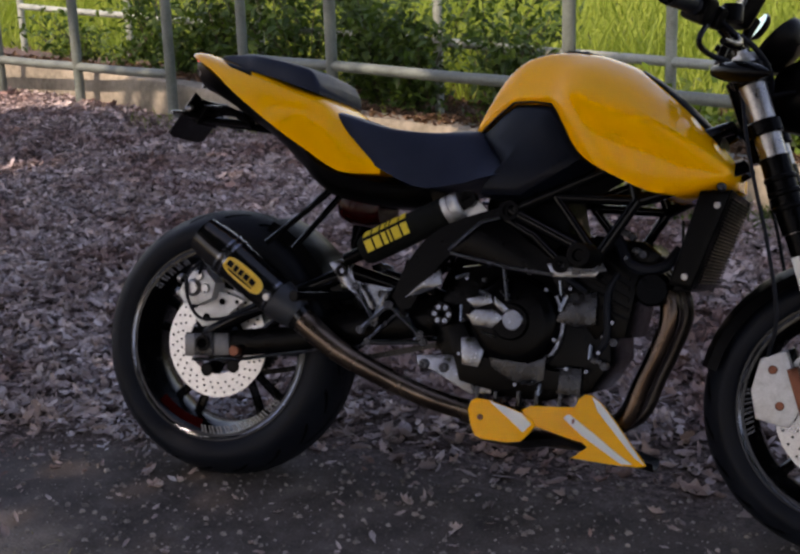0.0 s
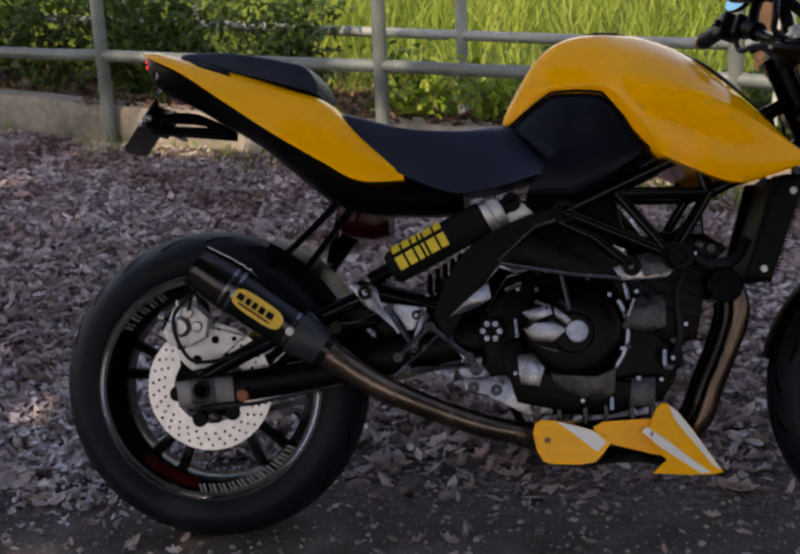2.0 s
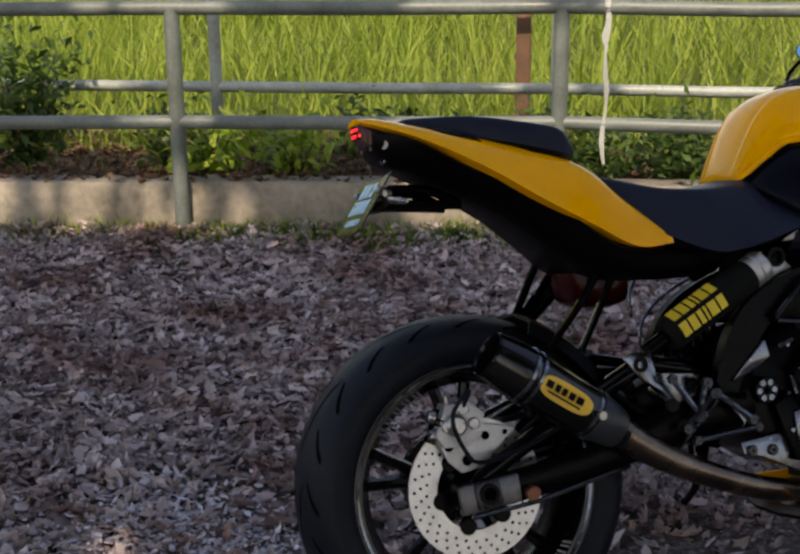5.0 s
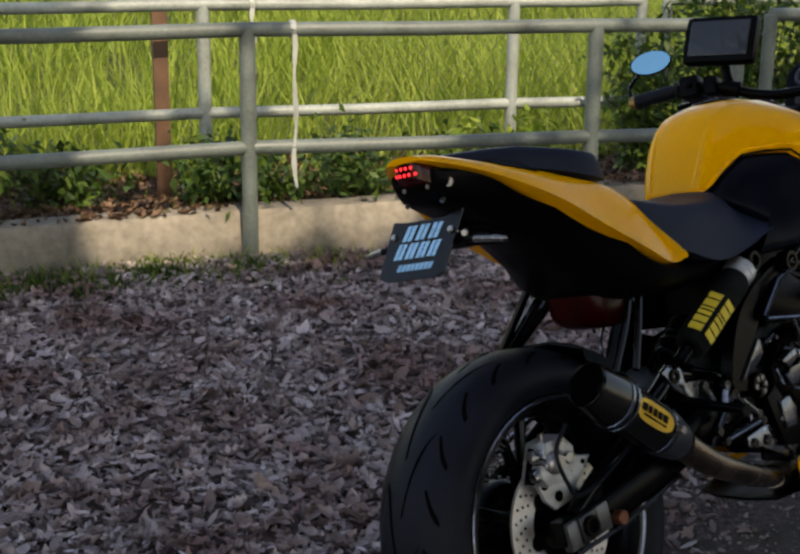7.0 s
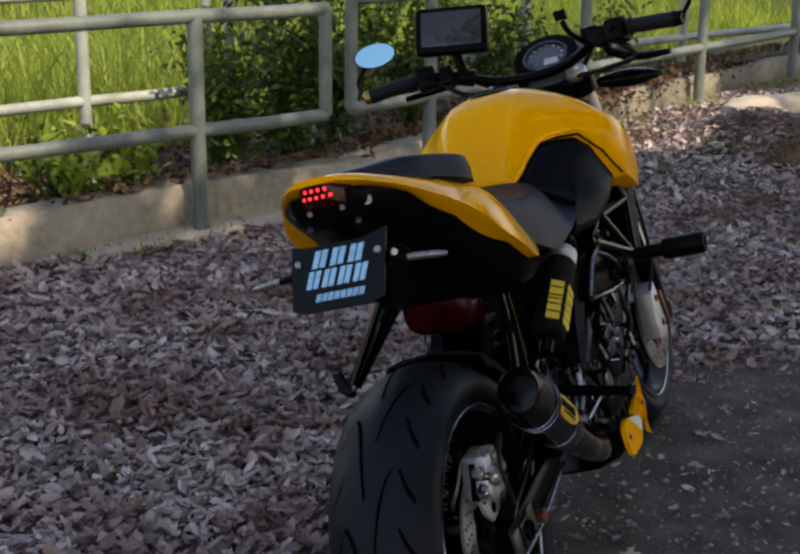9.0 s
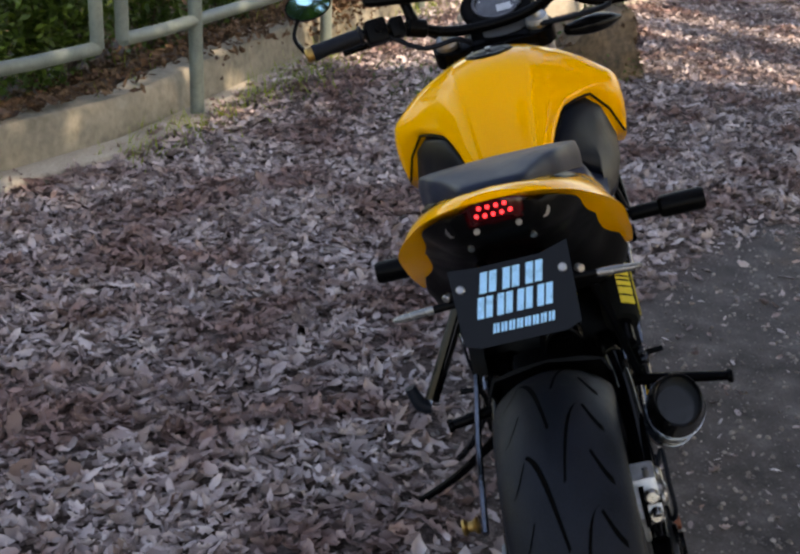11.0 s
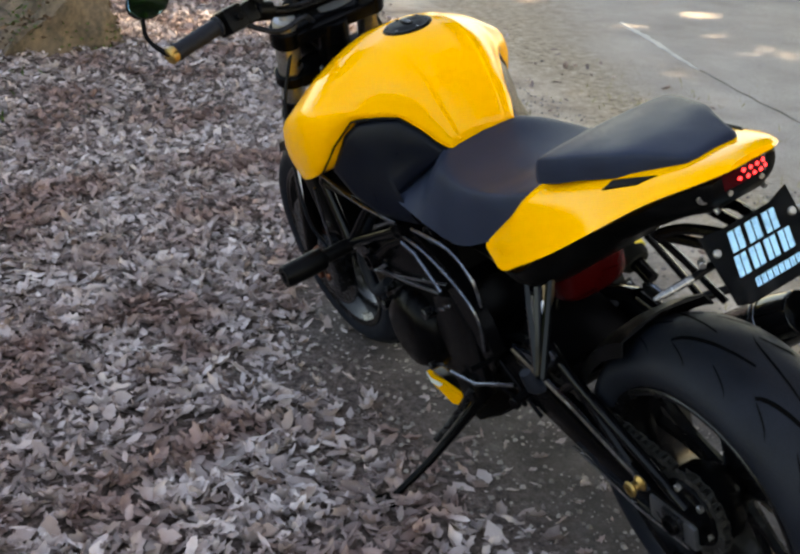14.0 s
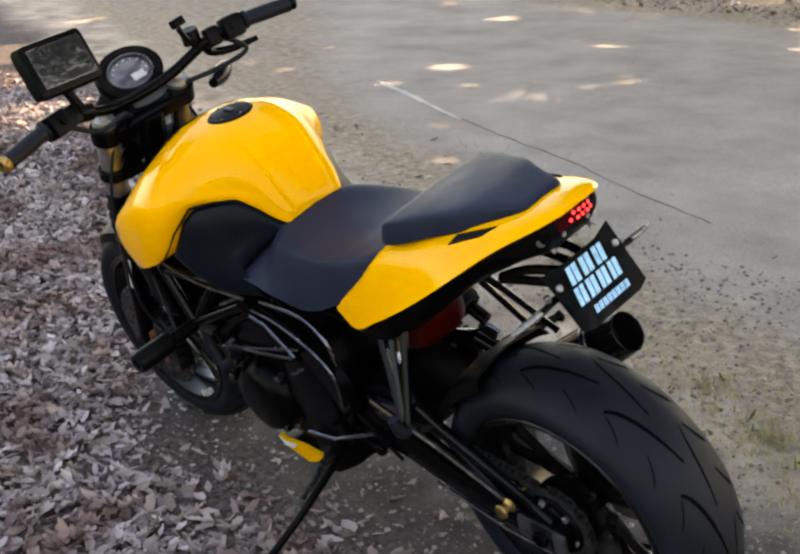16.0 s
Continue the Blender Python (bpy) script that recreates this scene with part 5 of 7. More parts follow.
part("bridge_bolt", cyl(bmesh.new(), (-0.092, -0.122, 0.428), (-0.080, -0.122, 0.434), 0.008, seg=10, bevel=0.001), M_DULL, cal)
for dz in (-0.014, 0.012):
    part("caliper_boss", lathe(bmesh.new(), [(0.001, 0.012), (0.008, 0.012), (0.011, 0.009), (0.012, 0.0)], (-0.080, -0.120, 0.442 + dz * 1.3), (-1, 0, 0.3), 16), M_STEEL, cal)
    part("casting_groove", box(bmesh.new(), (-0.073, -0.118, 0.440 + dz * 0.4 + 0.008), (0.016, 0.030, 0.003), (0, 24, 0), 0), M_GROOVE, cal)
part("bleed_nipple", cyl(bmesh.new(), (-0.052, -0.118, 0.474), (-0.054, -0.118, 0.492), 0.005, seg=8), M_STEEL, cal)
bm = bmesh.new()
for x, z in ((-0.062, 0.44), (-0.012, 0.44), (-0.03, 0.468)):
    cyl(bm, (x, -0.133, z), (x, -0.139, z), 0.011, seg=16, bevel=0.002)
part("caliper_bolt", bm, M_STEEL, cal)
bm = bmesh.new()
slab(bm, [(-0.066, 0.402), (-0.022, 0.440), (0.024, 0.432), (0.079, 0.420), (0.045, 0.393), (0.012, 0.357), (-0.031, 0.350), (-0.055, 0.372)], -0.104, -0.096, 0.002)
part("bracket", bm, M_ALU, cal, "bare alloy caliper bracket")
for x, z, q in ((-0.052, 0.400, 0.009), (0.018, 0.412, 0.008), (0.056, 0.414, 0.005), (-0.020, 0.372, 0.010)):
    part("bracket_hole", cyl(bmesh.new(), (x, -0.100, z), (x, -0.1052, z), q, seg=16), M_GROOVE, cal)
part("hose", tube(bmesh.new(), [(-0.03, -0.135, 0.47), (-0.02, -0.15, 0.50), (-0.055, -0.15, 0.46), (-0.04, -0.15, 0.40), (0.0, -0.14, 0.37), (0.12, -0.135, 0.40), (0.3, -0.125, 0.48)], 0.004, 7, 6), M_RUBBER, cal)

# hugger over the rear tyre
bm = bmesh.new()
rings = []
for a in np.radians(np.linspace(20, 66, 12)):
    r = 0.328
    ring = [(math.cos(a) * (r + dr), y, 0.315 + math.sin(a) * (r + dr)) for y, dr in ((-0.104, -0.034), (-0.094, -0.010), (-0.06, 0.0), (0, 0.005), (0.06, 0.0), (0.094, -0.010), (0.104, -0.034), (0.100, -0.034), (0.090, -0.013), (0, 0.001), (-0.090, -0.013), (-0.100, -0.034))]
    rings.append(ring)
loft(bm, rings)
part("rear_hugger", bm, M_PLASTIC, bike, "black plastic rear mudguard")

# ---- fuel tank ----


def tank_half(zt, flat, ridge_y, ridge_z, low_y, low_z):
    """Half a tank section: a flat top to a crease, a rounded flank down to a ridge on the wing, then in to the lower edge."""
    drop = zt - ridge_z
    my, mz = flat + (ridge_y - flat) * 0.50, zt - drop * 0.40
    return [(0, zt), (flat * 0.55, zt - 0.002), (flat * 0.92, zt - 0.008), (flat + (ridge_y - flat) * 0.12, zt - min(0.017, drop * 0.14)), (my, mz), (my + (ridge_y - my) * 0.60, ridge_z + (mz - ridge_z) * 0.46),
            (ridge_y - 0.003, ridge_z), (ridge_y + 0.003, ridge_z * 0.45 + low_z * 0.55), (low_y, low_z)]


tank = part("fuel_tank", shell(bmesh.new(), (
    (0.596, tank_half(0.848, 0.052, 0.068, 0.840, 0.069, 0.824)),
    (0.622, tank_half(0.900, 0.058, 0.085, 0.872, 0.086, 0.842)),
    (0.652, tank_half(0.952, 0.062, 0.098, 0.898, 0.099, 0.865)),
    (0.690, tank_half(0.990, 0.066, 0.120, 0.912, 0.119, 0.889)),
    (0.735, tank_half(1.008, 0.070, 0.146, 0.914, 0.145, 0.888)),
    (0.786, tank_half(1.013, 0.072, 0.182, 0.908, 0.176, 0.880)),
    (0.826, tank_half(1.010, 0.072, 0.222, 0.897, 0.212, 0.826)),
    (0.872, tank_half(1.003, 0.072, 0.240, 0.886, 0.234, 0.770)),
    (0.945, tank_half(0.975, 0.070, 0.240, 0.862, 0.234, 0.732)),
    (1.020, tank_half(0.922, 0.068, 0.230, 0.830, 0.222, 0.706)),
    (1.085, tank_half(0.862, 0.064, 0.210, 0.798, 0.206, 0.716)),
    (1.152, tank_half(0.782, 0.058, 0.180, 0.764, 0.180, 0.738))), 5, 3), M_YELLOW, bike, "glossy deep yellow fuel tank cover", 75)
bm = bmesh.new()
lathe(bm, [(0.001, 0.010), (0.030, 0.010), (0.034, 0.008), (0.046, 0.007), (0.050, 0.003), (0.050, -0.004)], (0.800, 0, 1.006), (0.05, 0, 1), 36)
cap = part("filler_cap", bm, M_PLASTIC, tank, "round black filler cap")
for k in range(6):
    a = k * math.pi / 3
    c = Vector((0.800 + 0.041 * math.cos(a), 0.041 * math.sin(a), 1.0125 - 0.041 * math.cos(a) * 0.05))
    part("cap_screw", cyl(bmesh.new(), c, c + Vector((0, 0, 0.0025)), 0.0035, seg=10), M_GREY, cap)
part("key_flap", box(bmesh.new(), (0.800, 0.0, 1.0185), (0.03, 0.012, 0.004), (0, 0, 0), 0.001), M_GREY, cap)
bm = bmesh.new()
shell(bm, ((0.945, [(0, 0.978), (0.03, 0.977), (0.05, 0.972), (0.052, 0.965)]), (1.00, [(0, 0.945), (0.045, 0.943), (0.07, 0.935), (0.072, 0.925)]), (1.06, [(0, 0.895), (0.05, 0.893), (0.08, 0.88), (0.082, 0.868)]), (1.12, [(0, 0.84), (0.05, 0.838), (0.08, 0.82), (0.08, 0.80)])), 3, 3)
part("tank_front_cover", bm, M_PLASTIC, tank, "matt black cover ahead of the tank")


def tank_side(s):
    bm = bmesh.new()
    pts = [(0.606, s * 0.072, 0.820), (0.655, s * 0.096, 0.862), (0.692, s * 0.114, 0.886), (0.735, s * 0.138, 0.885), (0.782, s * 0.168, 0.877), (0.808, s * 0.192, 0.850), (0.860, s * 0.214, 0.768), (0.800, s * 0.210, 0.728), (0.732, s * 0.190, 0.690), (0.640, s * 0.160, 0.690), (0.690, s * 0.165, 0.740), (0.660, s * 0.13, 0.775)]
    panel(bm, pts, 0.06, 0.010, 0.86, (0, s, 0.15))
    part("knee_pad", bm, M_PAD, tank, "black rubber knee pad")
    bm = bmesh.new()
    edge = [(0.606, s * 0.078, 0.826), (0.655, s * 0.103, 0.866), (0.690, s * 0.121, 0.889), (0.735, s * 0.147, 0.889), (0.784, s * 0.177, 0.881), (0.822, s * 0.210, 0.832), (0.868, s * 0.232, 0.768)]
    tube(bm, edge, 0.0026, 6)
    part("pad_trim", bm, M_PLASTIC, tank)
    bm = bmesh.new()
    cyl(bm, (1.142, s * 0.170, 0.726), (1.142, s * 0.192, 0.726), 0.009, seg=16, bevel=0.002)
    part("tank_bolt", bm, M_GREY, tank)


both(tank_side)

# ---- seats ----
seat = part("rider_seat", shell(bmesh.new(), (
    (0.252, [(0, 0.868), (0.060, 0.866), (0.100, 0.856), (0.108, 0.840)]),
    (0.300, [(0, 0.858), (0.104, 0.854), (0.128, 0.840), (0.137, 0.790)]),
    (0.400, [(0, 0.832), (0.116, 0.828), (0.142, 0.812), (0.153, 0.735)]),
    (0.500, [(0, 0.826), (0.114, 0.820), (0.143, 0.800), (0.161, 0.697)]),
    (0.590, [(0, 0.836), (0.088, 0.828), (0.132, 0.796), (0.167, 0.708)]),
    (0.640, [(0, 0.835), (0.068, 0.822), (0.118, 0.772), (0.170, 0.722)]),
    (0.700, [(0, 0.795), (0.070, 0.785), (0.140, 0.752), (0.172, 0.738)])), 5, 4), M_SEAT, bike, "black vinyl rider seat", 60)
pill = part("pillion_seat", shell(bmesh.new(), (
    (-0.064, [(0, 0.991), (0.024, 0.990), (0.034, 0.987), (0.035, 0.980)]),
    (-0.054, [(0, 0.995), (0.036, 0.994), (0.049, 0.989), (0.050, 0.975)]),
    (-0.016, [(0, 0.995), (0.050, 0.993), (0.064, 0.986), (0.066, 0.962)]),
    (0.024, [(0, 0.993), (0.066, 0.991), (0.081, 0.982), (0.083, 0.953)]),
    (0.058, [(0, 0.989), (0.080, 0.987), (0.098, 0.978), (0.100, 0.946)]),
    (0.120, [(0, 0.978), (0.098, 0.975), (0.115, 0.964), (0.117, 0.931)]),
    (0.170, [(0, 0.967), (0.110, 0.963), (0.128, 0.951), (0.130, 0.916)]),
    (0.212, [(0, 0.953), (0.112, 0.949), (0.130, 0.939), (0.131, 0.904)]),
    (0.234, [(0, 0.922), (0.106, 0.919), (0.123, 0.912), (0.124, 0.896)])), 5, 4), M_SEAT, bike, "black vinyl pillion pad", 60)

# ---- tail ----
tail = part("tail_fairing", shell(bmesh.new(), (
    (-0.140, [(0, 1.003), (0.022, 1.002), (0.036, 0.998), (0.044, 0.992)]),
    (-0.108, [(0, 1.000), (0.044, 0.997), (0.068, 0.988), (0.080, 0.977)]),
    (-0.040, [(0, 0.981), (0.068, 0.976), (0.104, 0.963), (0.124, 0.943)]),
    (0.050, [(0, 0.954), (0.090, 0.950), (0.138, 0.924), (0.172, 0.884)]),
    (0.150, [(0, 0.922), (0.106, 0.918), (0.150, 0.886), (0.183, 0.818)]),
    (0.245, [(0, 0.888), (0.116, 0.882), (0.156, 0.850), (0.186, 0.762)]),
    (0.320, [(0, 0.815), (0.124, 0.812), (0.160, 0.785), (0.180, 0.722)]),
    (0.405, [(0, 0.735), (0.136, 0.734), (0.150, 0.731), (0.153, 0.722)])), 5, 3), M_YELLOW, bike, "glossy yellow pointed tail fairing", 30)


def tail_side(s):
    bm = bmesh.new()
    panel(bm, [(-0.030, s * 0.084, 0.972), (0.050, s * 0.106, 0.950), (0.060, s * 0.122, 0.937), (-0.008, s * 0.104, 0.957)], 0.01, 0.0025, 0.8, (0, s, 1.1))
    part("grab_slot", bm, M_PLASTIC, tail, "dark recessed grab slot")
    bm = bmesh.new()
    lathe(bm, [(0.001, 0.004), (0.008, 0.004), (0.0095, 0.002), (0.0095, -0.004)], (-0.104, s * 0.066, 0.948), (-0.80, s * 0.55, -0.1), 18)
    part("tail_screw", bm, M_STEEL, tail)


both(tail_side)
under = part("undertail", shell(bmesh.new(), (
    (-0.120, [(0, 0.974), (0.050, 0.974), (0.060, 0.966), (0.054, 0.949), (0.034, 0.940)]),
    (-0.098, [(0, 0.965), (0.070, 0.969), (0.078, 0.956), (0.068, 0.928), (0.042, 0.914)]),
    (-0.050, [(0, 0.948), (0.104, 0.944), (0.107, 0.930), (0.086, 0.906), (0.050, 0.893)]),
    (0.020, [(0, 0.915), (0.116, 0.900), (0.106, 0.886), (0.076, 0.864), (0.045, 0.852)]),
    (0.110, [(0, 0.870), (0.134, 0.854), (0.126, 0.838), (0.094, 0.812), (0.058, 0.798)]),
    (0.190, [(0, 0.830), (0.146, 0.808), (0.144, 0.788), (0.114, 0.750), (0.074, 0.734)]),
    (0.280, [(0, 0.770), (0.160, 0.735), (0.170, 0.715), (0.150, 0.688), (0.10, 0.672)]),
    (0.420, [(0, 0.730), (0.138, 0.706), (0.142, 0.694), (0.132, 0.672), (0.09, 0.655)]),
    (0.520, [(0, 0.730), (0.142, 0.700), (0.146, 0.700), (0.132, 0.682), (0.09, 0.660)])), 4, 3), M_PLASTIC, bike, "black undertail moulding", 50)
bm = bmesh.new()
shell(bm, ((-0.141, [(0, 0.992), (0.010, 0.991), (0.015, 0.987), (0.014, 0.966)]), (-0.134, [(0, 0.993), (0.022, 0.991), (0.029, 0.985), (0.027, 0.961)]), (-0.110, [(0, 0.986), (0.040, 0.981), (0.048, 0.971), (0.045, 0.945)]), (-0.085, [(0, 0.976), (0.048, 0.970), (0.056, 0.958), (0.052, 0.932)])), 4, 3)
lens_tree = BVHTree.FromBMesh(bm)
light = part("tail_light", bm, M_RED, bike, "dark red tail light with lit lamps")
for z, cnt in ((0.983, 4), (0.9715, 5)):
    for k in range(cnt):
        y = (k - (cnt - 1) / 2) * 0.0118
        hit = lens_tree.ray_cast(Vector((-0.4, y, z)), Vector((1, 0, 0)))[0]
        if hit is None:
            continue
        x = hit.x
        part("lamp", cyl(bmesh.new(), (x + 0.008, y, z), (x - 0.0012, y, z), 0.0030, seg=10), M_LED, light, "lit red lamp")
for s in (-1, 1):
    for p, n in (((-0.119, s * 0.030, 0.945), (-1, 0, 0)), ((-0.106, s * 0.045, 0.918), (-1, 0, -0.6))):
        d = Vector(n).normalized()
        part("undertail_screw", cyl(bmesh.new(), Vector(p) - d * 0.01, Vector(p) + d * 0.003, 0.0045, seg=10), M_STEEL, under)
bm = bmesh.new()
loft(bm, [[(x, 0.03 + w * math.copysign(abs(math.cos(a)) ** 0.6, math.cos(a)), z + h * math.copysign(abs(math.sin(a)) ** 0.6, math.sin(a))) for a in np.linspace(0, 2 * math.pi, 28, endpoint=False)]
          for x, w, z, h in ((0.256, 0.050, 0.668, 0.034), (0.262, 0.066, 0.668, 0.046), (0.285, 0.074, 0.666, 0.054), (0.330, 0.076, 0.664, 0.056), (0.362, 0.066, 0.662, 0.046))])
part("battery_box", bm, M_DARKRED, bike, "dark red plastic box under the seat", 60)

# ---- number plate ----
plate = part("number_plate", bmesh.new(), M_PLATE, bike, "tilted dark number plate with pale print")
PT, PB = Vector((-0.104, 0, 0.893)), Vector((-0.168, 0, 0.800))
pu = (PT - PB).normalized()
pn = Vector((0, 1, 0)).cross(pu)
pn = pn if pn.x < 0 else -pn
bm = bmesh.new()
corners = [PB + Vector((0, -0.083, 0)), PT + Vector((0, -0.087, 0)) + pu * 0.006, PT + Vector((0, -0.045, 0)) - pu * 0.006, PT + Vector((0, 0.045, 0)) - pu * 0.006, PT + Vector((0, 0.087, 0)) - pu * 0.002, PB + Vector((0, 0.083, 0)), PB + Vector((0, 0.06, 0)) - pu * 0.008, PB + Vector((0, -0.06, 0)) - pu * 0.008]
lo = [bm.verts.new(tuple(c)) for c in corners]
hi = [bm.verts.new(tuple(c + pn * 0.003)) for c in corners]
bm.faces.new(lo), bm.faces.new(hi[::-1])
for i in range(8):
    bm.faces.new((lo[i], lo[(i + 1) % 8], hi[(i + 1) % 8], hi[i]))
part("plate_blank", bm, M_PLATE, plate)
bm = bmesh.new()
A = Vector((0, -1, 0))
for row, x0, step, wide, cnt, high in ((0.068, -0.048, 0.033, 0.0105, 3, 0.030), (0.033, -0.058, 0.0285, 0.0095, 4, 0.030), (0.009, -0.040, 0.0112, 0.0038, 8, 0.013)):
    for k in range(cnt):
        bars(bm, PB + pu * row + A * (x0 + step * k), A, pu, pn, [wide, wide], high, wide * 0.28, 0.0034, lean=0.22)
part("print", bm, M_PLATEINK, plate, "pale printed bars")
for s in (-1, 1):
    c = Vector((-0.124, s * 0.073, 0.866))
    part("plate_bolt", cyl(bmesh.new(), c - pn * 0.01, c + pn * 0.007, 0.0065, seg=14, bevel=0.0015), M_STEEL, plate)
    c = Vector((-0.112, s * 0.092, 0.858))
    part("arm_bolt", cyl(bmesh.new(), c, c + Vector((-0.01, s * 0.006, 0)), 0.006, seg=12, bevel=0.001), M_STEEL, plate)


def plate_arm(s):
    bm = bmesh.new()
    tube(bm, [(0.03, s * 0.05, 0.835), (-0.03, s * 0.045, 0.862), (-0.095, s * 0.03, 0.868)], 0.009, 8, 3)
    tube(bm, [(0.035, s * 0.05, 0.830), (-0.02, s * 0.04, 0.835), (-0.11, s * 0.025, 0.842)], 0.009, 8, 3)
    part("plate_arm", bm, M_METAL, plate)


both(plate_arm)
bm = bmesh.new()
cyl(bm, (-0.115, -0.085, 0.845), (-0.115, 0.085, 0.845), 0.007, seg=10)
box(bm, (-0.108, 0, 0.852), (0.014, 0.10, 0.05), (0, 33, 0), 0.004)
part("plate_backing", bm, M_PLASTIC, plate)


def indicator(s):
    e = part("indicator", tube(bmesh.new(), [(-0.118, s * 0.080, 0.847), (-0.120, s * 0.118, 0.846)], 0.006, 10), M_PLASTIC, plate)
    part("lamp", tube(bmesh.new(), [(-0.120, s * 0.112, 0.846), (-0.118, s * 0.125, 0.845), (-0.112, s * 0.165, 0.840), (-0.108, s * 0.180, 0.838)], [0.005, 0.0068, 0.0060, 0.003], 10, 2), M_SMOKE, e, "slim smoked indicator lamp")


both(indicator)

# ---- left foot-peg hanger, rear sets ----
bm = bmesh.new()
tube(bm, [(0.320, 0.130, 0.680), (0.212, 0.212, 0.556)], 0.0115, 8)
tube(bm, [(0.290, 0.125, 0.700), (0.207, 0.214, 0.560)], 0.0105, 8)
tube(bm, [(0.250, 0.125, 0.715), (0.203, 0.213, 0.565)], 0.0085, 8)
hanger = part("pillion_peg_hanger", bm, M_TUBE, bike)
# Pale plate puts the light on the hanger's flat face into its colour.
part("lit_hanger_face", panel(bmesh.new(), [(0.198, 0.220, 0.553), (0.216, 0.220, 0.549), (0.300, 0.150, 0.664), (0.258, 0.150, 0.668)], 0.006, 0.001, 0.9, (-0.2, 0.9, 0.3)), M_DULL, hanger)
part("folded_peg", tube(bmesh.new(), [(0.206, 0.215, 0.548), (0.206, 0.232, 0.556), (0.206, 0.242, 0.592)], [0.012, 0.013, 0.010], 10, 2), M_RUBBER, hanger)
bm = bmesh.new()
tube(bm, [(0.275, -0.10, 0.690), (0.215, -0.125, 0.625), (0.14, -0.145, 0.555)], [0.009, 0.007, 0.007], 8, 3)
tube(bm, [(0.305, -0.10, 0.685), (0.26, -0.12, 0.62), (0.205, -0.14, 0.545)], [0.008, 0.007, 0.007], 8, 3)
part("muffler_hanger", bm, M_TUBE, bike)


def rearset(s):
    y = s * 0.125
    r = part("rear_set", slab(bmesh.new(), [(0.291, 0.520), (0.317, 0.531), (0.348, 0.523), (0.352, 0.482), (0.446, 0.477), (0.424, 0.389), (0.404, 0.390), (0.383, 0.437), (0.355, 0.458), (0.319, 0.480)], y - 0.005, y + 0.005, 0.003), M_DULL, bike, "machined foot-rest plate")
    for x, z, q in ((0.324, 0.505, 0.014), (0.425, 0.460, 0.009), (0.414, 0.40, 0.008)):
        part("eyelet", lathe(bmesh.new(), [(q * 0.5, 0.0), (q * 0.5, 0.006), (q, 0.006), (q, 0.0)], (x, y + s * 0.004, z), (0, s, 0), 18), M_METAL, r)
    bm = bmesh.new()
    tube(bm, [(0.479, y + s * 0.02, 0.434), (0.520, y + s * 0.022, 0.378), (0.510, y + s * 0.022, 0.362), (0.419, y + s * 0.018, 0.353)], 0.005, 8, 0)
    tube(bm, [(0.479, y + s * 0.02, 0.434), (0.434, y + s * 0.016, 0.391), (0.381, y + s * 0.010, 0.338)], 0.0045, 8, 0)
    part("pedal", bm, M_DULL if s < 0 else M_METAL, r)
    bm = bmesh.new()
    out = 0.172 if s < 0 else 0.085
    tube(bm, [(0.345, y, 0.452), (0.335, y + s * 0.05, 0.448), (0.293 if s < 0 else 0.33, y + s * out, 0.445)], [0.011, 0.011, 0.009], 12, 2)
    xe = 0.293 if s < 0 else 0.33
    cyl(bm, (xe, y + s * (out - 0.004), 0.445), (xe - 0.002, y + s * (out + 0.006), 0.445), 0.013, seg=12, bevel=0.002)
    part("foot_peg", bm, M_METAL, r)
    bm = bmesh.new()
    tube(bm, [(0.50, y, 0.425), (0.50, y + s * 0.075, 0.43)], 0.006, 8)
    part("toe_peg", bm, M_METAL, r)


both(rearset)
for run, q in (([(0.391, -0.160, 0.380), (0.451, -0.163, 0.439)], 0.006), ([(0.456, -0.163, 0.439), (0.529, -0.160, 0.380)], 0.006), ([(0.410, -0.160, 0.356), (0.539, -0.160, 0.365)], 0.005), ([(0.421, -0.158, 0.400), (0.441, -0.158, 0.459)], 0.007), ([(0.372, -0.158, 0.474), (0.421, -0.158, 0.400)], 0.006)):
    linkage = part("brake_linkage", tube(bmesh.new(), [Vector(p) for p in run], q, 8), M_DULL, bike, "bare metal brake linkage rod")
    for p in run:
        part("rod_end", lathe(bmesh.new(), [(0.002, 0.006), (q + 0.003, 0.006), (q + 0.004, 0.0), (q + 0.003, -0.006)], p, (0, -1, 0), 12), M_GREY, linkage)
for p, d in (((0.826, -0.150, 0.519), (0.006, -0.030)), ((0.842, -0.150, 0.490), (-0.012, -0.034)), ((0.900, -0.150, 0.392), (0.0, -0.030)), ((0.760, -0.160, 0.300), (0.028, 0.004)), ((0.80, -0.155, 0.302), (0.0, -0.024)), ((0.600, -0.155, 0.508), (0.030, 0.012))):
    part("engine_bracket", tube(bmesh.new(), [Vector(p), Vector((p[0] + d[0], p[1] - 0.004, p[2] + d[1]))], 0.0045, 7), M_DULL, bike, "bare metal bracket edge")

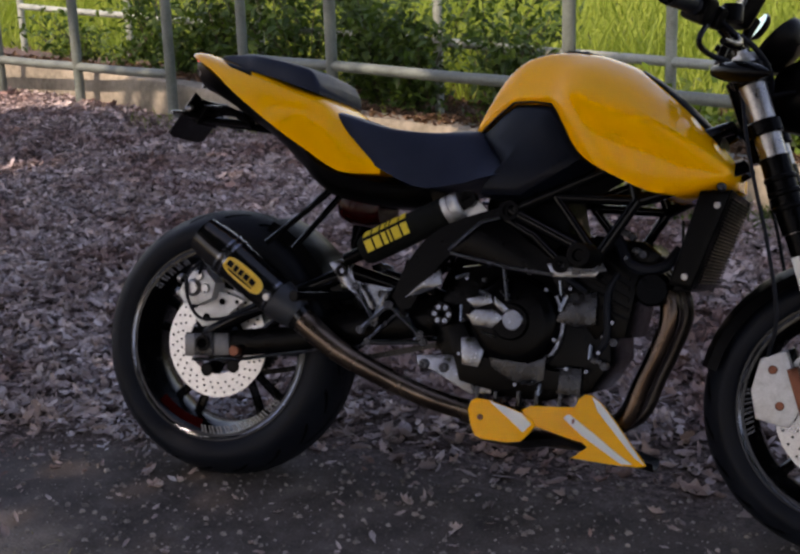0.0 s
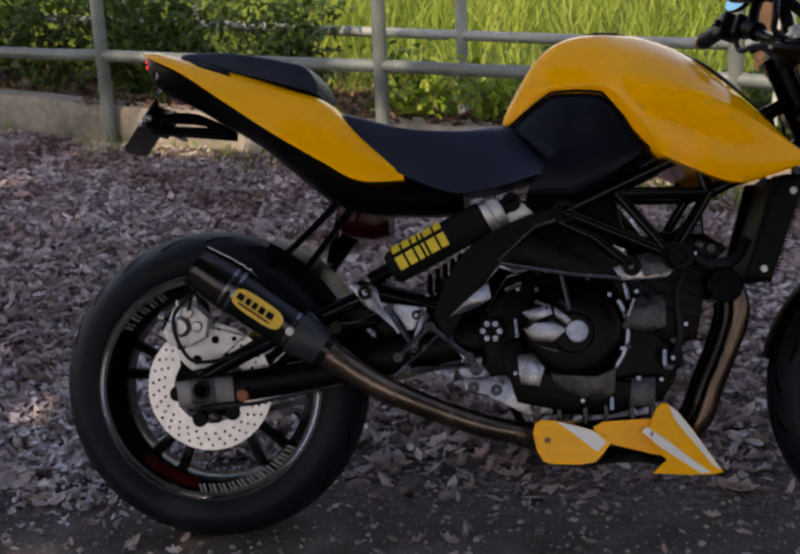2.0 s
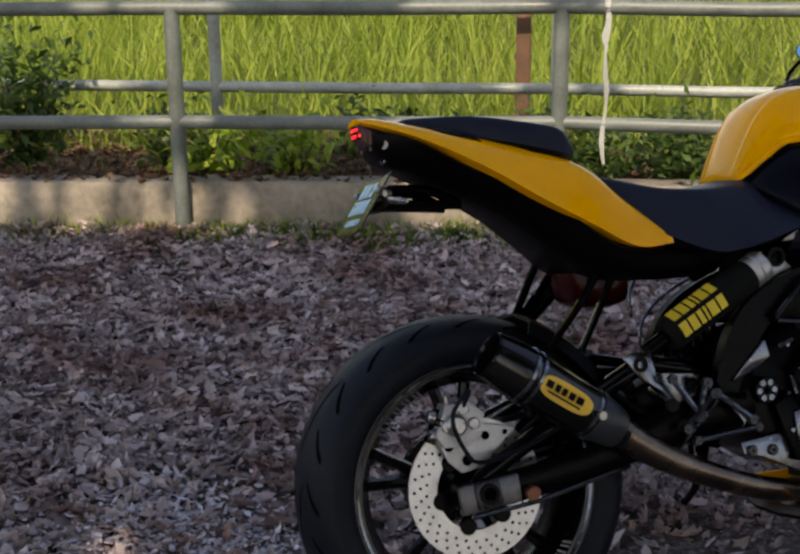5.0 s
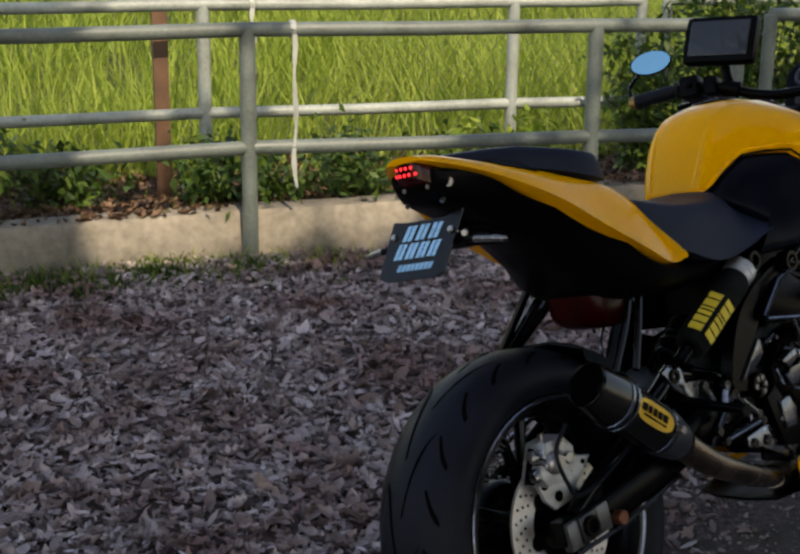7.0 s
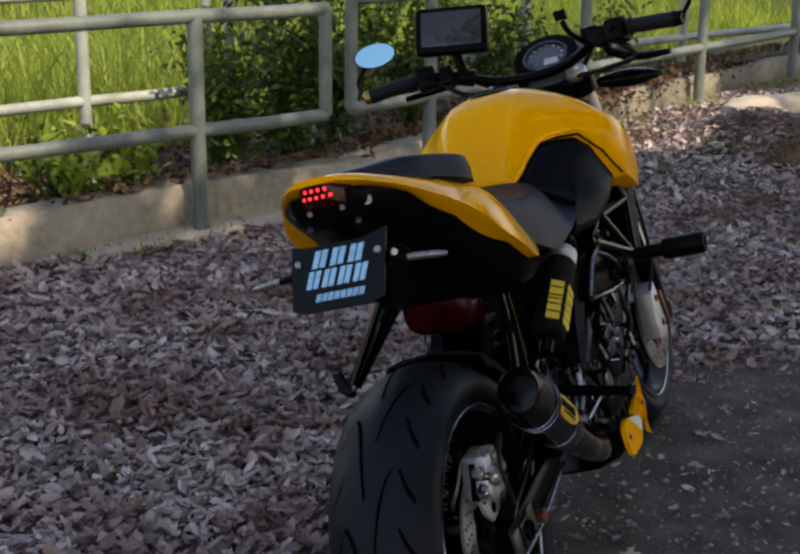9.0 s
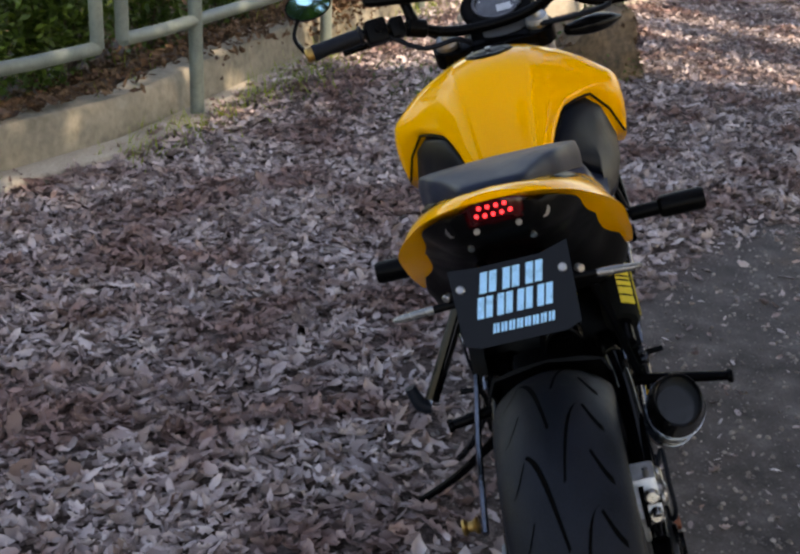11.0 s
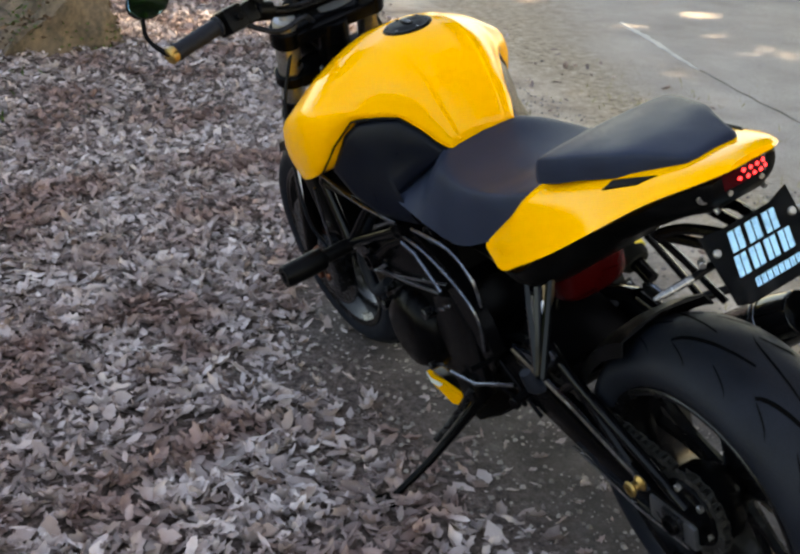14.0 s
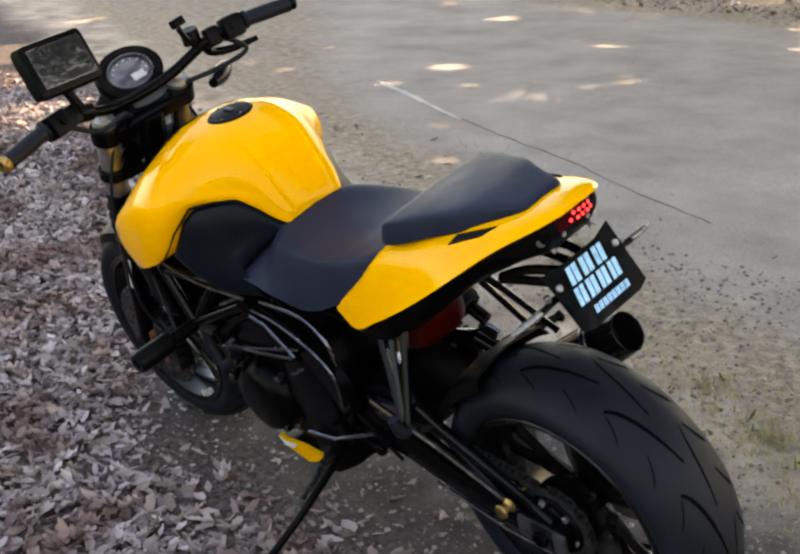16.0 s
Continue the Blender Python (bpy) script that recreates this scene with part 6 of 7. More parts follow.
# ---- shock absorber ----
SA, SB = Vector((0.380, -0.138, 0.552)), Vector((0.560, -0.138, 0.648))
sd = (SB - SA).normalized()
sn = Vector((0, -1, 0))
su = sd.cross(sn)
su = su if su.z > 0 else -su
shock = part("shock_absorber", lathe(bmesh.new(), [(0.001, -0.004), (0.028, -0.004), (0.033, 0.006), (0.0345, 0.05), (0.034, 0.15), (0.0335, 0.20), (0.029, 0.208), (0.001, 0.208)], SA, sd, 28), M_SOCK, bike, "shock absorber under a printed black sleeve")
bm = bmesh.new()
for tilt in (0.0, 62.0):
    a = radians(tilt)
    n_ = (sn * math.cos(a) + su * math.sin(a)).normalized()
    u_ = sd.cross(n_)
    u_ = u_ if (u_.z > 0 or tilt > 30) else -u_
    o_ = SA + sd * 0.016 - u_ * 0.013
    bars(bm, o_, sd, u_, n_, [0.017, 0.016, 0.010, 0.005, 0.018, 0.015], 0.027, 0.005, 0.0325, 0.0022)
part("print", bm, M_SOCKYEL, shock, "yellow printed bars")
bm = bmesh.new()
lathe(bm, [(0.001, 0.204), (0.030, 0.204), (0.032, 0.208), (0.032, 0.218), (0.029, 0.220), (0.032, 0.223), (0.032, 0.238), (0.028, 0.243), (0.001, 0.243)], SA, sd, 28)
part("top_cap", bm, M_ALU, shock, "ribbed metal top cap")
part("shock_eye", cyl(bmesh.new(), SA + sd * 0.243, SA + sd * 0.275, 0.016, seg=14), M_METAL, shock)
part("shock_eye", cyl(bmesh.new(), SA - sd * 0.05, SA, 0.015, seg=14), M_METAL, shock)
bm = bmesh.new()
coil = [(0.44 + 0.0155 * k / 6 * 1.0, 0.036 * math.cos(k * math.pi / 3) - 0.02, 0.50 + 0.010 * k / 6 + 0.036 * math.sin(k * math.pi / 3)) for k in range(37)]
tube(bm, coil, 0.006, 7, 2)
part("coil_spring", bm, M_METAL, shock)

# ---- frame ----
frame_ob = part("trellis_frame", bmesh.new(), M_TUBE, bike, "black tubular trellis frame")


def trellis(s):
    P = {"a": (0.712, s * 0.165, 0.657), "b": (0.955, s * 0.175, 0.770), "c": (0.910, s * 0.200, 0.572), "d": (0.836, s * 0.190, 0.552), "e": (0.583, s * 0.155, 0.574), "f": (0.485, s * 0.135, 0.454),
         "g": (0.612, s * 0.145, 0.677), "h": (0.980, s * 0.190, 0.690), "i": (0.811, s * 0.175, 0.690), "j": (1.14, s * 0.05, 0.86), "k": (1.17, s * 0.05, 0.78)}
    for a, b, r in (("a", "b", 0.0125), ("a", "c", 0.0125), ("i", "c", 0.010), ("i", "h", 0.0105), ("h", "c", 0.0115), ("b", "j", 0.014), ("h", "k", 0.014), ("b", "h", 0.012)):
        part("frame_tube", tube(bmesh.new(), [P[a], P[b]], r, 12), M_TUBE, frame_ob)
    part("frame_tube", tube(bmesh.new(), [(0.70, s * 0.160, 0.640), (0.77, s * 0.175, 0.607), P["d"]], 0.010, 10), M_TUBE, frame_ob)
    bm = bmesh.new()
    rings = []
    for x, z, hz in ((0.475, 0.435, 0.030), (0.505, 0.50, 0.036), (0.55, 0.565, 0.034), (0.62, 0.615, 0.026), (0.72, 0.655, 0.018)):
        y = s * 0.148
        rings.append([(x - 0.5 * hz * b, y + a * 0.014, z + 0.8 * hz * b) for a, b in ((-1, -1), (1, -1), (1.0, 1), (-1.0, 1))])
    part("side_spar", loft(bm, [list(r) for r in smooth(np.array(rings).reshape(5, -1), 4).reshape(-1, 4, 3)]), M_METAL, frame_ob)
    part("cross_beam", slab(bmesh.new(), [(0.583, 0.569), (0.654, 0.625), (0.70, 0.636), (0.718, 0.622), (0.80, 0.562), (0.905, 0.560), (0.903, 0.532), (0.817, 0.526), (0.722, 0.534), (0.60, 0.552)], s * 0.165 - 0.010, s * 0.165 + 0.010, 0.005), M_METAL, frame_ob)
    # Bright bars modelled in place of highlights along the black beam.
    part("beam_highlight", tube(bmesh.new(), [(0.585, s * 0.178, 0.566), (0.654, s * 0.180, 0.629), (0.695, s * 0.182, 0.641)], 0.0045, 8), M_DULL, frame_ob, "thin bright line standing in for the beam's edge highlight")
    part("beam_highlight", tube(bmesh.new(), [(0.590, s * 0.178, 0.560), (0.722, s * 0.182, 0.538), (0.817, s * 0.184, 0.530)], 0.0045, 8), M_DULL, frame_ob, "thin bright line standing in for the beam's edge highlight")
    part("beam_end", slab(bmesh.new(), [(0.80, 0.553), (0.87, 0.562), (0.921, 0.552), (0.903, 0.530), (0.817, 0.524)], s * 0.178 - 0.006, s * 0.178 + 0.006, 0.004), M_DULL, frame_ob, "bare metal beam end")
    part("gusset", slab(bmesh.new(), [(0.845, 0.572), (0.905, 0.585), (0.93, 0.545), (0.86, 0.532)], s * 0.188 - 0.004, s * 0.188 + 0.004, 0.002), M_GREY, frame_ob)
    for n_, q in (("a", 0.021), ("d", 0.018), ("g", 0.019)):
        x, y, z = P[n_]
        bm = bmesh.new()
        lathe(bm, [(0.006, 0.008), (q * 0.62, 0.008), (q * 0.66, 0.016), (q, 0.016), (q, -0.012)], (x, y, z), (0, s, 0), 20)
        part("frame_bolt", bm, M_METAL, frame_ob)
    part("shock_mount", slab(bmesh.new(), [(0.590, 0.690), (0.618, 0.690), (0.655, 0.655), (0.60, 0.635), (0.585, 0.65)], s * 0.135 - 0.005, s * 0.135 + 0.005, 0.002), M_ALU if s < 0 else M_METAL, frame_ob)
    bm = bmesh.new()
    lathe(bm, [(0.001, 0.0), (0.016, 0.0), (0.016, 0.062), (0.024, 0.068), (0.025, 0.076), (0.025, 0.154), (0.022, 0.162), (0.012, 0.162), (0.010, 0.154), (0.001, 0.154)], (0.909, s * 0.205, 0.570), (0, s, 0), 24)
    part("crash_slider", bm, M_PLASTIC, frame_ob, "black plastic crash slider")


both(trellis)
bm = bmesh.new()
cyl(bm, (1.145, 0, 0.965), (1.21, 0, 0.80), 0.036, seg=20)
part("head_tube", bm, M_METAL, frame_ob)

# ---- engine ----
engine = part("engine", slab(bmesh.new(), [(0.55, 0.36), (0.56, 0.47), (0.60, 0.535), (0.72, 0.555), (0.86, 0.53), (0.93, 0.46), (0.94, 0.36), (0.90, 0.29), (0.80, 0.262), (0.66, 0.262), (0.60, 0.30)], -0.125, 0.135, 0.015), M_METAL, bike, "black engine block")
bm = bmesh.new()
lathe(bm, [(0.001, 0.040), (0.036, 0.040), (0.039, 0.037), (0.040, 0.030), (0.070, 0.029), (0.088, 0.024), (0.098, 0.012), (0.101, -0.012)], (0.728, -0.130, 0.426), (0, -1, 0), 44)
cover = part("clutch_cover", bm, M_METAL, engine, "round black clutch cover")
# Grey metal carries the sky reflection of a glossy black cap.
part("cover_cap", lathe(bmesh.new(), [(0.001, 0.046), (0.020, 0.046), (0.023, 0.043), (0.025, 0.036)], (0.735, -0.130, 0.430), (0, -1, 0), 32), M_DULL, cover, "black cap coloured grey for its sky reflection")
# Facets and ridges: paler metal where the black cover shows bright reflections.
for o in ([(0.628, 0.466), (0.682, 0.481), (0.690, 0.462), (0.652, 0.446)], [(0.690, 0.479), (0.726, 0.452), (0.716, 0.440), (0.693, 0.458)], [(0.631, 0.436), (0.655, 0.440), (0.688, 0.452), (0.716, 0.433), (0.690, 0.408), (0.648, 0.411)]):
    part("cover_facet", slab(bmesh.new(), o, -0.172, -0.150, 0.005), M_DULL, cover, "polished facet of the clutch cover, its reflection put into paler metal")
for x, z, dx, dz in ((0.655, 0.486, 0.030, -0.010), (0.700, 0.490, 0.026, -0.020), (0.618, 0.452, 0.004, -0.034), (0.665, 0.400, 0.034, -0.010)):
    part("cover_ridge", tube(bmesh.new(), [(x, -0.160, z), (x + dx, -0.168, z + dz)], 0.0035, 7), M_DULL, cover)
part("casing_patch", slab(bmesh.new(), [(0.619, 0.384), (0.652, 0.389), (0.674, 0.359), (0.664, 0.322), (0.625, 0.325)], -0.158, -0.140, 0.008), M_DULL, cover, "bare grey casing patch")
bm = bmesh.new()
lathe(bm, [(0.102, 0.004), (0.108, 0.004), (0.112, -0.002), (0.112, -0.014), (0.102, -0.014)], (0.728, -0.130, 0.426), (0, -1, 0), 40, 100, 215)
part("cover_flange", bm, M_DULL, cover, "bare metal flange")
for a in np.radians((20, 75, 130, 185, 240, 295, 345)):
    c = Vector((0.728 + 0.108 * math.cos(a), -0.136, 0.426 + 0.108 * math.sin(a)))
    part("cover_bolt", cyl(bmesh.new(), c, c + Vector((0, -0.012, 0)), 0.0055, seg=6, bevel=0.001), M_GREY, cover)
part("cover_rib", tube(bmesh.new(), [(0.705, -0.160, 0.545), (0.722, -0.170, 0.470)], 0.006, 8), M_GREY, cover)
part("lower_case", slab(bmesh.new(), [(0.585, 0.40), (0.625, 0.42), (0.66, 0.34), (0.84, 0.335), (0.835, 0.29), (0.70, 0.275), (0.62, 0.29)], -0.150, -0.12, 0.006), M_METAL, engine, "black lower engine casing")
# Grey patch carries a gloss reflection on the black casing.
part("casing_facet", slab(bmesh.new(), [(0.684, 0.351), (0.774, 0.336), (0.809, 0.366), (0.807, 0.310), (0.776, 0.296), (0.727, 0.304), (0.690, 0.330)], -0.156, -0.146, 0.005), M_GREY, engine, "casing face coloured grey for its gloss reflection")
part("sump_block", slab(bmesh.new(), [(0.825, 0.338), (0.884, 0.342), (0.883, 0.282), (0.831, 0.282)], -0.146, -0.12, 0.006), M_GREY, engine)
for x in (0.66, 0.70, 0.75, 0.79, 0.84, 0.88):
    part("sump_fin", box(bmesh.new(), (x, -0.10, 0.272), (0.008, 0.08, 0.05), (0, 0, 0), 0.002), M_GREY, engine)
part("side_bracket", slab(bmesh.new(), [(0.515, 0.335), (0.60, 0.345), (0.625, 0.30), (0.69, 0.290), (0.688, 0.268), (0.64, 0.262), (0.56, 0.308), (0.52, 0.312)], -0.135, -0.127, 0.003), M_DULL, engine, "bare alloy bracket")
for x, z in ((0.535, 0.318), (0.580, 0.314), (0.655, 0.282)):
    part("bracket_bolt", lathe(bmesh.new(), [(0.003, 0.006), (0.009, 0.006), (0.011, 0.004), (0.011, 0.0)], (x, -0.135, z), (0, -1, 0), 16), M_GREY, engine)
bm = bmesh.new()
lathe(bm, [(0.006, 0.010), (0.024, 0.010), (0.026, 0.007), (0.026, -0.006)], (0.571, -0.140, 0.429), (0, -1, 0), 24)
pivot = part("pivot_cap", bm, M_METAL, engine)
for k in range(6):
    a = k * math.pi / 3
    c = Vector((0.571 + 0.016 * math.cos(a), -0.1505, 0.429 + 0.016 * math.sin(a)))
    part("cap_lobe", cyl(bmesh.new(), c, c + Vector((0, -0.001, 0)), 0.0058, seg=10), M_DULL, pivot)
part("spar_plate", slab(bmesh.new(), [(0.488, 0.456), (0.530, 0.494), (0.566, 0.526), (0.573, 0.494), (0.550, 0.478), (0.524, 0.468)], -0.168, -0.160, 0.003), M_DULL, engine, "grey triangular plate")
bm = bmesh.new()
slab(bm, [(0.80, 0.52), (0.86, 0.605), (0.99, 0.565), (0.965, 0.41), (0.90, 0.40)], -0.13, 0.13, 0.012)
block = part("cylinder_block", bm, M_METAL, engine)
for k in range(5):
    bm = bmesh.new()
    slab(bm, [(0.815 + 0.014 * k, 0.50 + 0.022 * k), (0.818 + 0.014 * k, 0.508 + 0.022 * k), (0.968 - 0.0 * k, 0.450 + 0.022 * k), (0.966, 0.442 + 0.022 * k)], -0.136, 0.136, 0.001)
    part("cooling_fin", bm, M_PLASTIC, engine)
part("cylinder_head", slab(bmesh.new(), [(0.865, 0.595), (0.885, 0.618), (0.985, 0.612), (1.025, 0.585), (0.995, 0.555)], -0.12, 0.12, 0.010), M_METAL, engine)
# Another grey patch that holds a gloss reflection in its colour.
part("head_cover_patch", slab(bmesh.new(), [(0.818, 0.434), (0.846, 0.494), (0.905, 0.503), (0.906, 0.434), (0.863, 0.423)], -0.148, -0.128, 0.010), M_GREY, engine, "dark metal casing patch")
bm = bmesh.new()
lathe(bm, [(0.001, 0.05), (0.030, 0.05), (0.034, 0.046), (0.034, -0.03)], (1.008, -0.105, 0.512), (0.15, -1, 0.05), 26)
for x, z in ((0.623, 0.510), (0.797, 0.498), (0.848, 0.504), (0.821, 0.395), (0.851, 0.338), (0.894, 0.336), (0.617, 0.348), (0.796, 0.310), (0.745, 0.295), (0.958, 0.575), (0.940, 0.441), (0.916, 0.377)):
    part("engine_bolt", cyl(bmesh.new(), (x, -0.125, z), (x, -0.154, z), 0.0052, seg=6, bevel=0.001), M_DULL, engine)
part("oil_filter", bm, M_METAL, engine, "round black canister")
for x, y, z in ((0.945, -0.13, 0.40), (0.93, -0.135, 0.35), (0.965, -0.12, 0.62), (0.99, -0.12, 0.585)):
    part("hose_union", cyl(bmesh.new(), (x, y, z), (x, y - 0.02, z), 0.009, seg=10, bevel=0.001), M_GREY, engine)
    part("clip", box(bmesh.new(), (x - 0.02, y, z + 0.008), (0.022, 0.012, 0.014), (0, 20, 0), 0.002), M_GREY, engine)
for run, r in (([(0.93, -0.12, 0.62), (0.97, -0.145, 0.56), (1.03, -0.13, 0.56), (1.06, -0.11, 0.60)], 0.012), ([(0.66, -0.13, 0.54), (0.70, -0.155, 0.565), (0.80, -0.155, 0.545), (0.88, -0.145, 0.50)], 0.006),
               ([(0.90, -0.13, 0.36), (0.93, -0.15, 0.41), (0.925, -0.14, 0.50), (0.95, -0.12, 0.56)], 0.007)):
    part("hose", tube(bmesh.new(), run, r, 9, 4), M_RUBBER, engine)
bm = bmesh.new()
lathe(bm, [(0.001, 0.052), (0.05, 0.052), (0.075, 0.044), (0.092, 0.022), (0.098, 0.0)], (0.80, 0.135, 0.37), (0, 1, 0), 36)
part("alternator_cover", bm, M_METAL, engine)
# Bright bars modelled in place of edge highlights on the black tubes.
for run, q in (([(0.686, 0.178, 0.656), (0.605, 0.176, 0.640), (0.520, 0.172, 0.595), (0.480, 0.168, 0.540), (0.489, 0.166, 0.459)], 0.0035), ([(0.878, 0.180, 0.505), (0.72, 0.182, 0.55), (0.560, 0.176, 0.592)], 0.0035), ([(0.700, 0.186, 0.690), (0.785, 0.190, 0.650)], 0.004), ([(0.971, 0.200, 0.721), (0.838, 0.193, 0.692), (0.687, 0.187, 0.690)], 0.0042), ([(1.012, 0.206, 0.675), (1.024, 0.202, 0.520)], 0.0038), ([(0.640, 0.178, 0.690), (0.520, 0.172, 0.683), (0.468, 0.166, 0.633), (0.462, 0.163, 0.575)], 0.0036)):
    part("edge_highlight", tube(bmesh.new(), run, q, 8, 4), M_DULL, engine, "thin bright line standing in for a highlight on the casting")
for x, z, q in ((0.70, 0.46, 0.012), (0.86, 0.46, 0.010), (0.90, 0.40, 0.012), (0.74, 0.31, 0.010), (0.84, 0.31, 0.009)):
    part("case_bolt", cyl(bmesh.new(), (x, 0.135, z), (x, 0.176, z), q, seg=12, bevel=0.002), M_GREY, engine)
part("coolant_hose", tube(bmesh.new(), [(0.93, 0.13, 0.60), (0.95, 0.165, 0.52), (0.91, 0.175, 0.44), (0.86, 0.165, 0.47)], 0.014, 10, 4), M_RUBBER, engine)
part("shift_rod", tube(bmesh.new(), [(0.43, 0.150, 0.40), (0.55, 0.172, 0.355), (0.64, 0.176, 0.345)], 0.0045, 8), M_DULL, engine)
part("sprocket_cover", slab(bmesh.new(), [(0.52, 0.36), (0.52, 0.48), (0.58, 0.55), (0.66, 0.52), (0.68, 0.42), (0.64, 0.34)], 0.13, 0.165, 0.008), M_METAL, engine)
for x, z in ((0.60, 0.52), (0.63, 0.50), (0.70, 0.33), (0.74, 0.325)):
    part("casing_edge", box(bmesh.new(), (x, 0.166, z), (0.026, 0.004, 0.008), (0, 25, 0), 0.001), M_DULL, engine)
bm = bmesh.new()
slab(bm, [(0.62, 0.56), (0.64, 0.69), (0.81, 0.705), (0.83, 0.62), (0.78, 0.555)], -0.10, 0.10, 0.015)
part("airbox", bm, M_PLASTIC, bike, "black plastic airbox")

# ---- radiator, exhaust ----
rad = part("radiator", slab(bmesh.new(), [(1.058, 0.515), (1.098, 0.522), (1.160, 0.722), (1.122, 0.722)], -0.165, 0.165, 0.006), M_PLASTIC, bike, "black radiator")


def rad_side(s):
    part("side_cover", panel(bmesh.new(), [(1.050, s * 0.168, 0.528), (1.095, s * 0.172, 0.518), (1.162, s * 0.176, 0.722), (1.100, s * 0.172, 0.718)], 0.012, 0.003, 0.9, (0, s, 0)), M_PLASTIC, rad)
    for x, z in ((1.136, 0.690), (1.082, 0.545)):
        part("cover_bolt", cyl(bmesh.new(), (x, s * 0.172, z), (x, s * 0.181, z), 0.007, seg=12, bevel=0.001), M_STEEL, rad)


both(rad_side)
bm = bmesh.new()
for k in range(26):
    z = 0.535 + k * 0.0068
    x = 1.103 + (z - 0.53) * 0.31
    box(bm, (x + 0.004, 0, z), (0.006, 0.31, 0.0022), (0, -17, 0), 0)
tagged(part("cooling_core", bm, M_PLASTIC, rad), "thin dark cooling fins", kind="stuff")
exhaust = part("exhaust", bmesh.new(), M_TITAN, bike, "heat-tinted exhaust with short dark muffler")
for y in (-0.10, -0.035, 0.035, 0.10):
    bm = bmesh.new()
    k = 0.0 if abs(y) > 0.08 else -0.012
    tube(bm, [(0.985, y, 0.560), (1.032 + k, y, 0.520), (1.048 + k, y, 0.462), (1.030 + k, y * 0.98, 0.393), (1.003 + k, y * 0.92, 0.324), (0.970 + k, y * 0.80, 0.240), (0.90, y * 0.5, 0.20)], [0.019, 0.020, 0.020, 0.018, 0.0185, 0.020, 0.022], 14, 5)
    # Pipes behind the outer one get the copy with shade in its colour.
    part("header_pipe", bm, M_HEADER if y < -0.08 else M_HEADER_SHADE, exhaust)
part("collector", tube(bmesh.new(), [(0.92, 0, 0.205), (0.80, -0.02, 0.20), (0.70, -0.06, 0.205), (0.62, -0.105, 0.225)], [0.05, 0.045, 0.034, 0.025], 16, 4), M_TITAN, exhaust)
part("link_pipe", tube(bmesh.new(), [(0.64, -0.10, 0.222), (0.55, -0.13, 0.245), (0.46, -0.150, 0.278), (0.36, -0.165, 0.322), (0.30, -0.170, 0.358), (0.253, -0.172, 0.393)], [0.023, 0.023, 0.0235, 0.025, 0.027, 0.028], 18, 5), M_TITAN, exhaust)
MJ, MT = Vector((0.255, -0.172, 0.392)), Vector((0.006, -0.192, 0.563))
md = (MT - MJ).normalized()
ms = md.cross(Vector((0, 1, 0))).normalized()
mw = md.cross(ms).normalized()


def oval(h, a, b, n=32):
    return [MJ + md * h + ms * (a * math.cos(t)) + mw * (b * math.sin(t)) for t in np.linspace(0, 2 * math.pi, n, endpoint=False)]


ML = (MT - MJ).length
bm = bmesh.new()
loft(bm, [oval(h, a, b) for h, a, b in ((-0.002, 0.030, 0.028), (0.015, 0.033, 0.031), (0.045, 0.039, 0.036), (0.075, 0.044, 0.041), (0.085, 0.045, 0.042), (ML - 0.085, 0.049, 0.045), (ML - 0.080, 0.050, 0.046))])
muffler = part("muffler", bm, M_CARBON, exhaust, "dark carbon-like muffler sleeve")
bm = bmesh.new()
loft(bm, [oval(h, a, b) for h, a, b in ((ML - 0.081, 0.0495, 0.0455), (ML - 0.05, 0.049, 0.044), (ML + 0.0, 0.042, 0.037), (ML + 0.002, 0.039, 0.034), (ML - 0.004, 0.037, 0.032), (ML - 0.06, 0.033, 0.029))])
part("end_cone", bm, M_CARBON, muffler, "dark end cone with open outlet")
bm = bmesh.new()
loft(bm, [oval(h, a, b) for h, a, b in ((ML - 0.002, 0.0428, 0.0378), (ML + 0.003, 0.0415, 0.0365), (ML + 0.0015, 0.0395, 0.0345), (ML - 0.003, 0.0390, 0.034))], True, False)
part("outlet_lip", bm, M_TUBE, muffler)
part("heat_shield", loft(bmesh.new(), [oval(h, a, b) for h, a, b in ((0.012, 0.0345, 0.0325), (0.016, 0.0365, 0.0345), (0.070, 0.0465, 0.0430), (0.074, 0.0460, 0.0425))]), M_SHIELD, exhaust, "grey heat shield")
for h in (ML - 0.092, ML - 0.076, 0.082):
    bm = bmesh.new()
    loft(bm, [oval(h + d, 0.0500 + g - (0.005 if h < 0.1 else 0), 0.046 + g - (0.004 if h < 0.1 else 0)) for d, g in ((-0.0035, 0.0), (-0.003, 0.0016), (0.003, 0.0016), (0.0035, 0.0))], True, False)
    part("clamp_band", bm, M_DULL, muffler)
for h, q in ((0.080, 1), (0.070, -1)):
    part("band_bolt", cyl(bmesh.new(), MJ + md * h + mw * 0.044 * q, MJ + md * h + mw * 0.057 * q, 0.008, seg=12, bevel=0.001), M_STEEL, muffler)
face = -mw if mw.y > 0 else mw
bm = bmesh.new()
pts = []
for t in np.linspace(0, 2 * math.pi, 36, endpoint=False):
    c, s_ = math.cos(t), math.sin(t)
    u = 0.055 * math.copysign(abs(c) ** 0.55, c)
    v = 0.020 * math.copysign(abs(s_) ** 0.75, s_)
    pts.append((u, v))
lo, hi = [], []
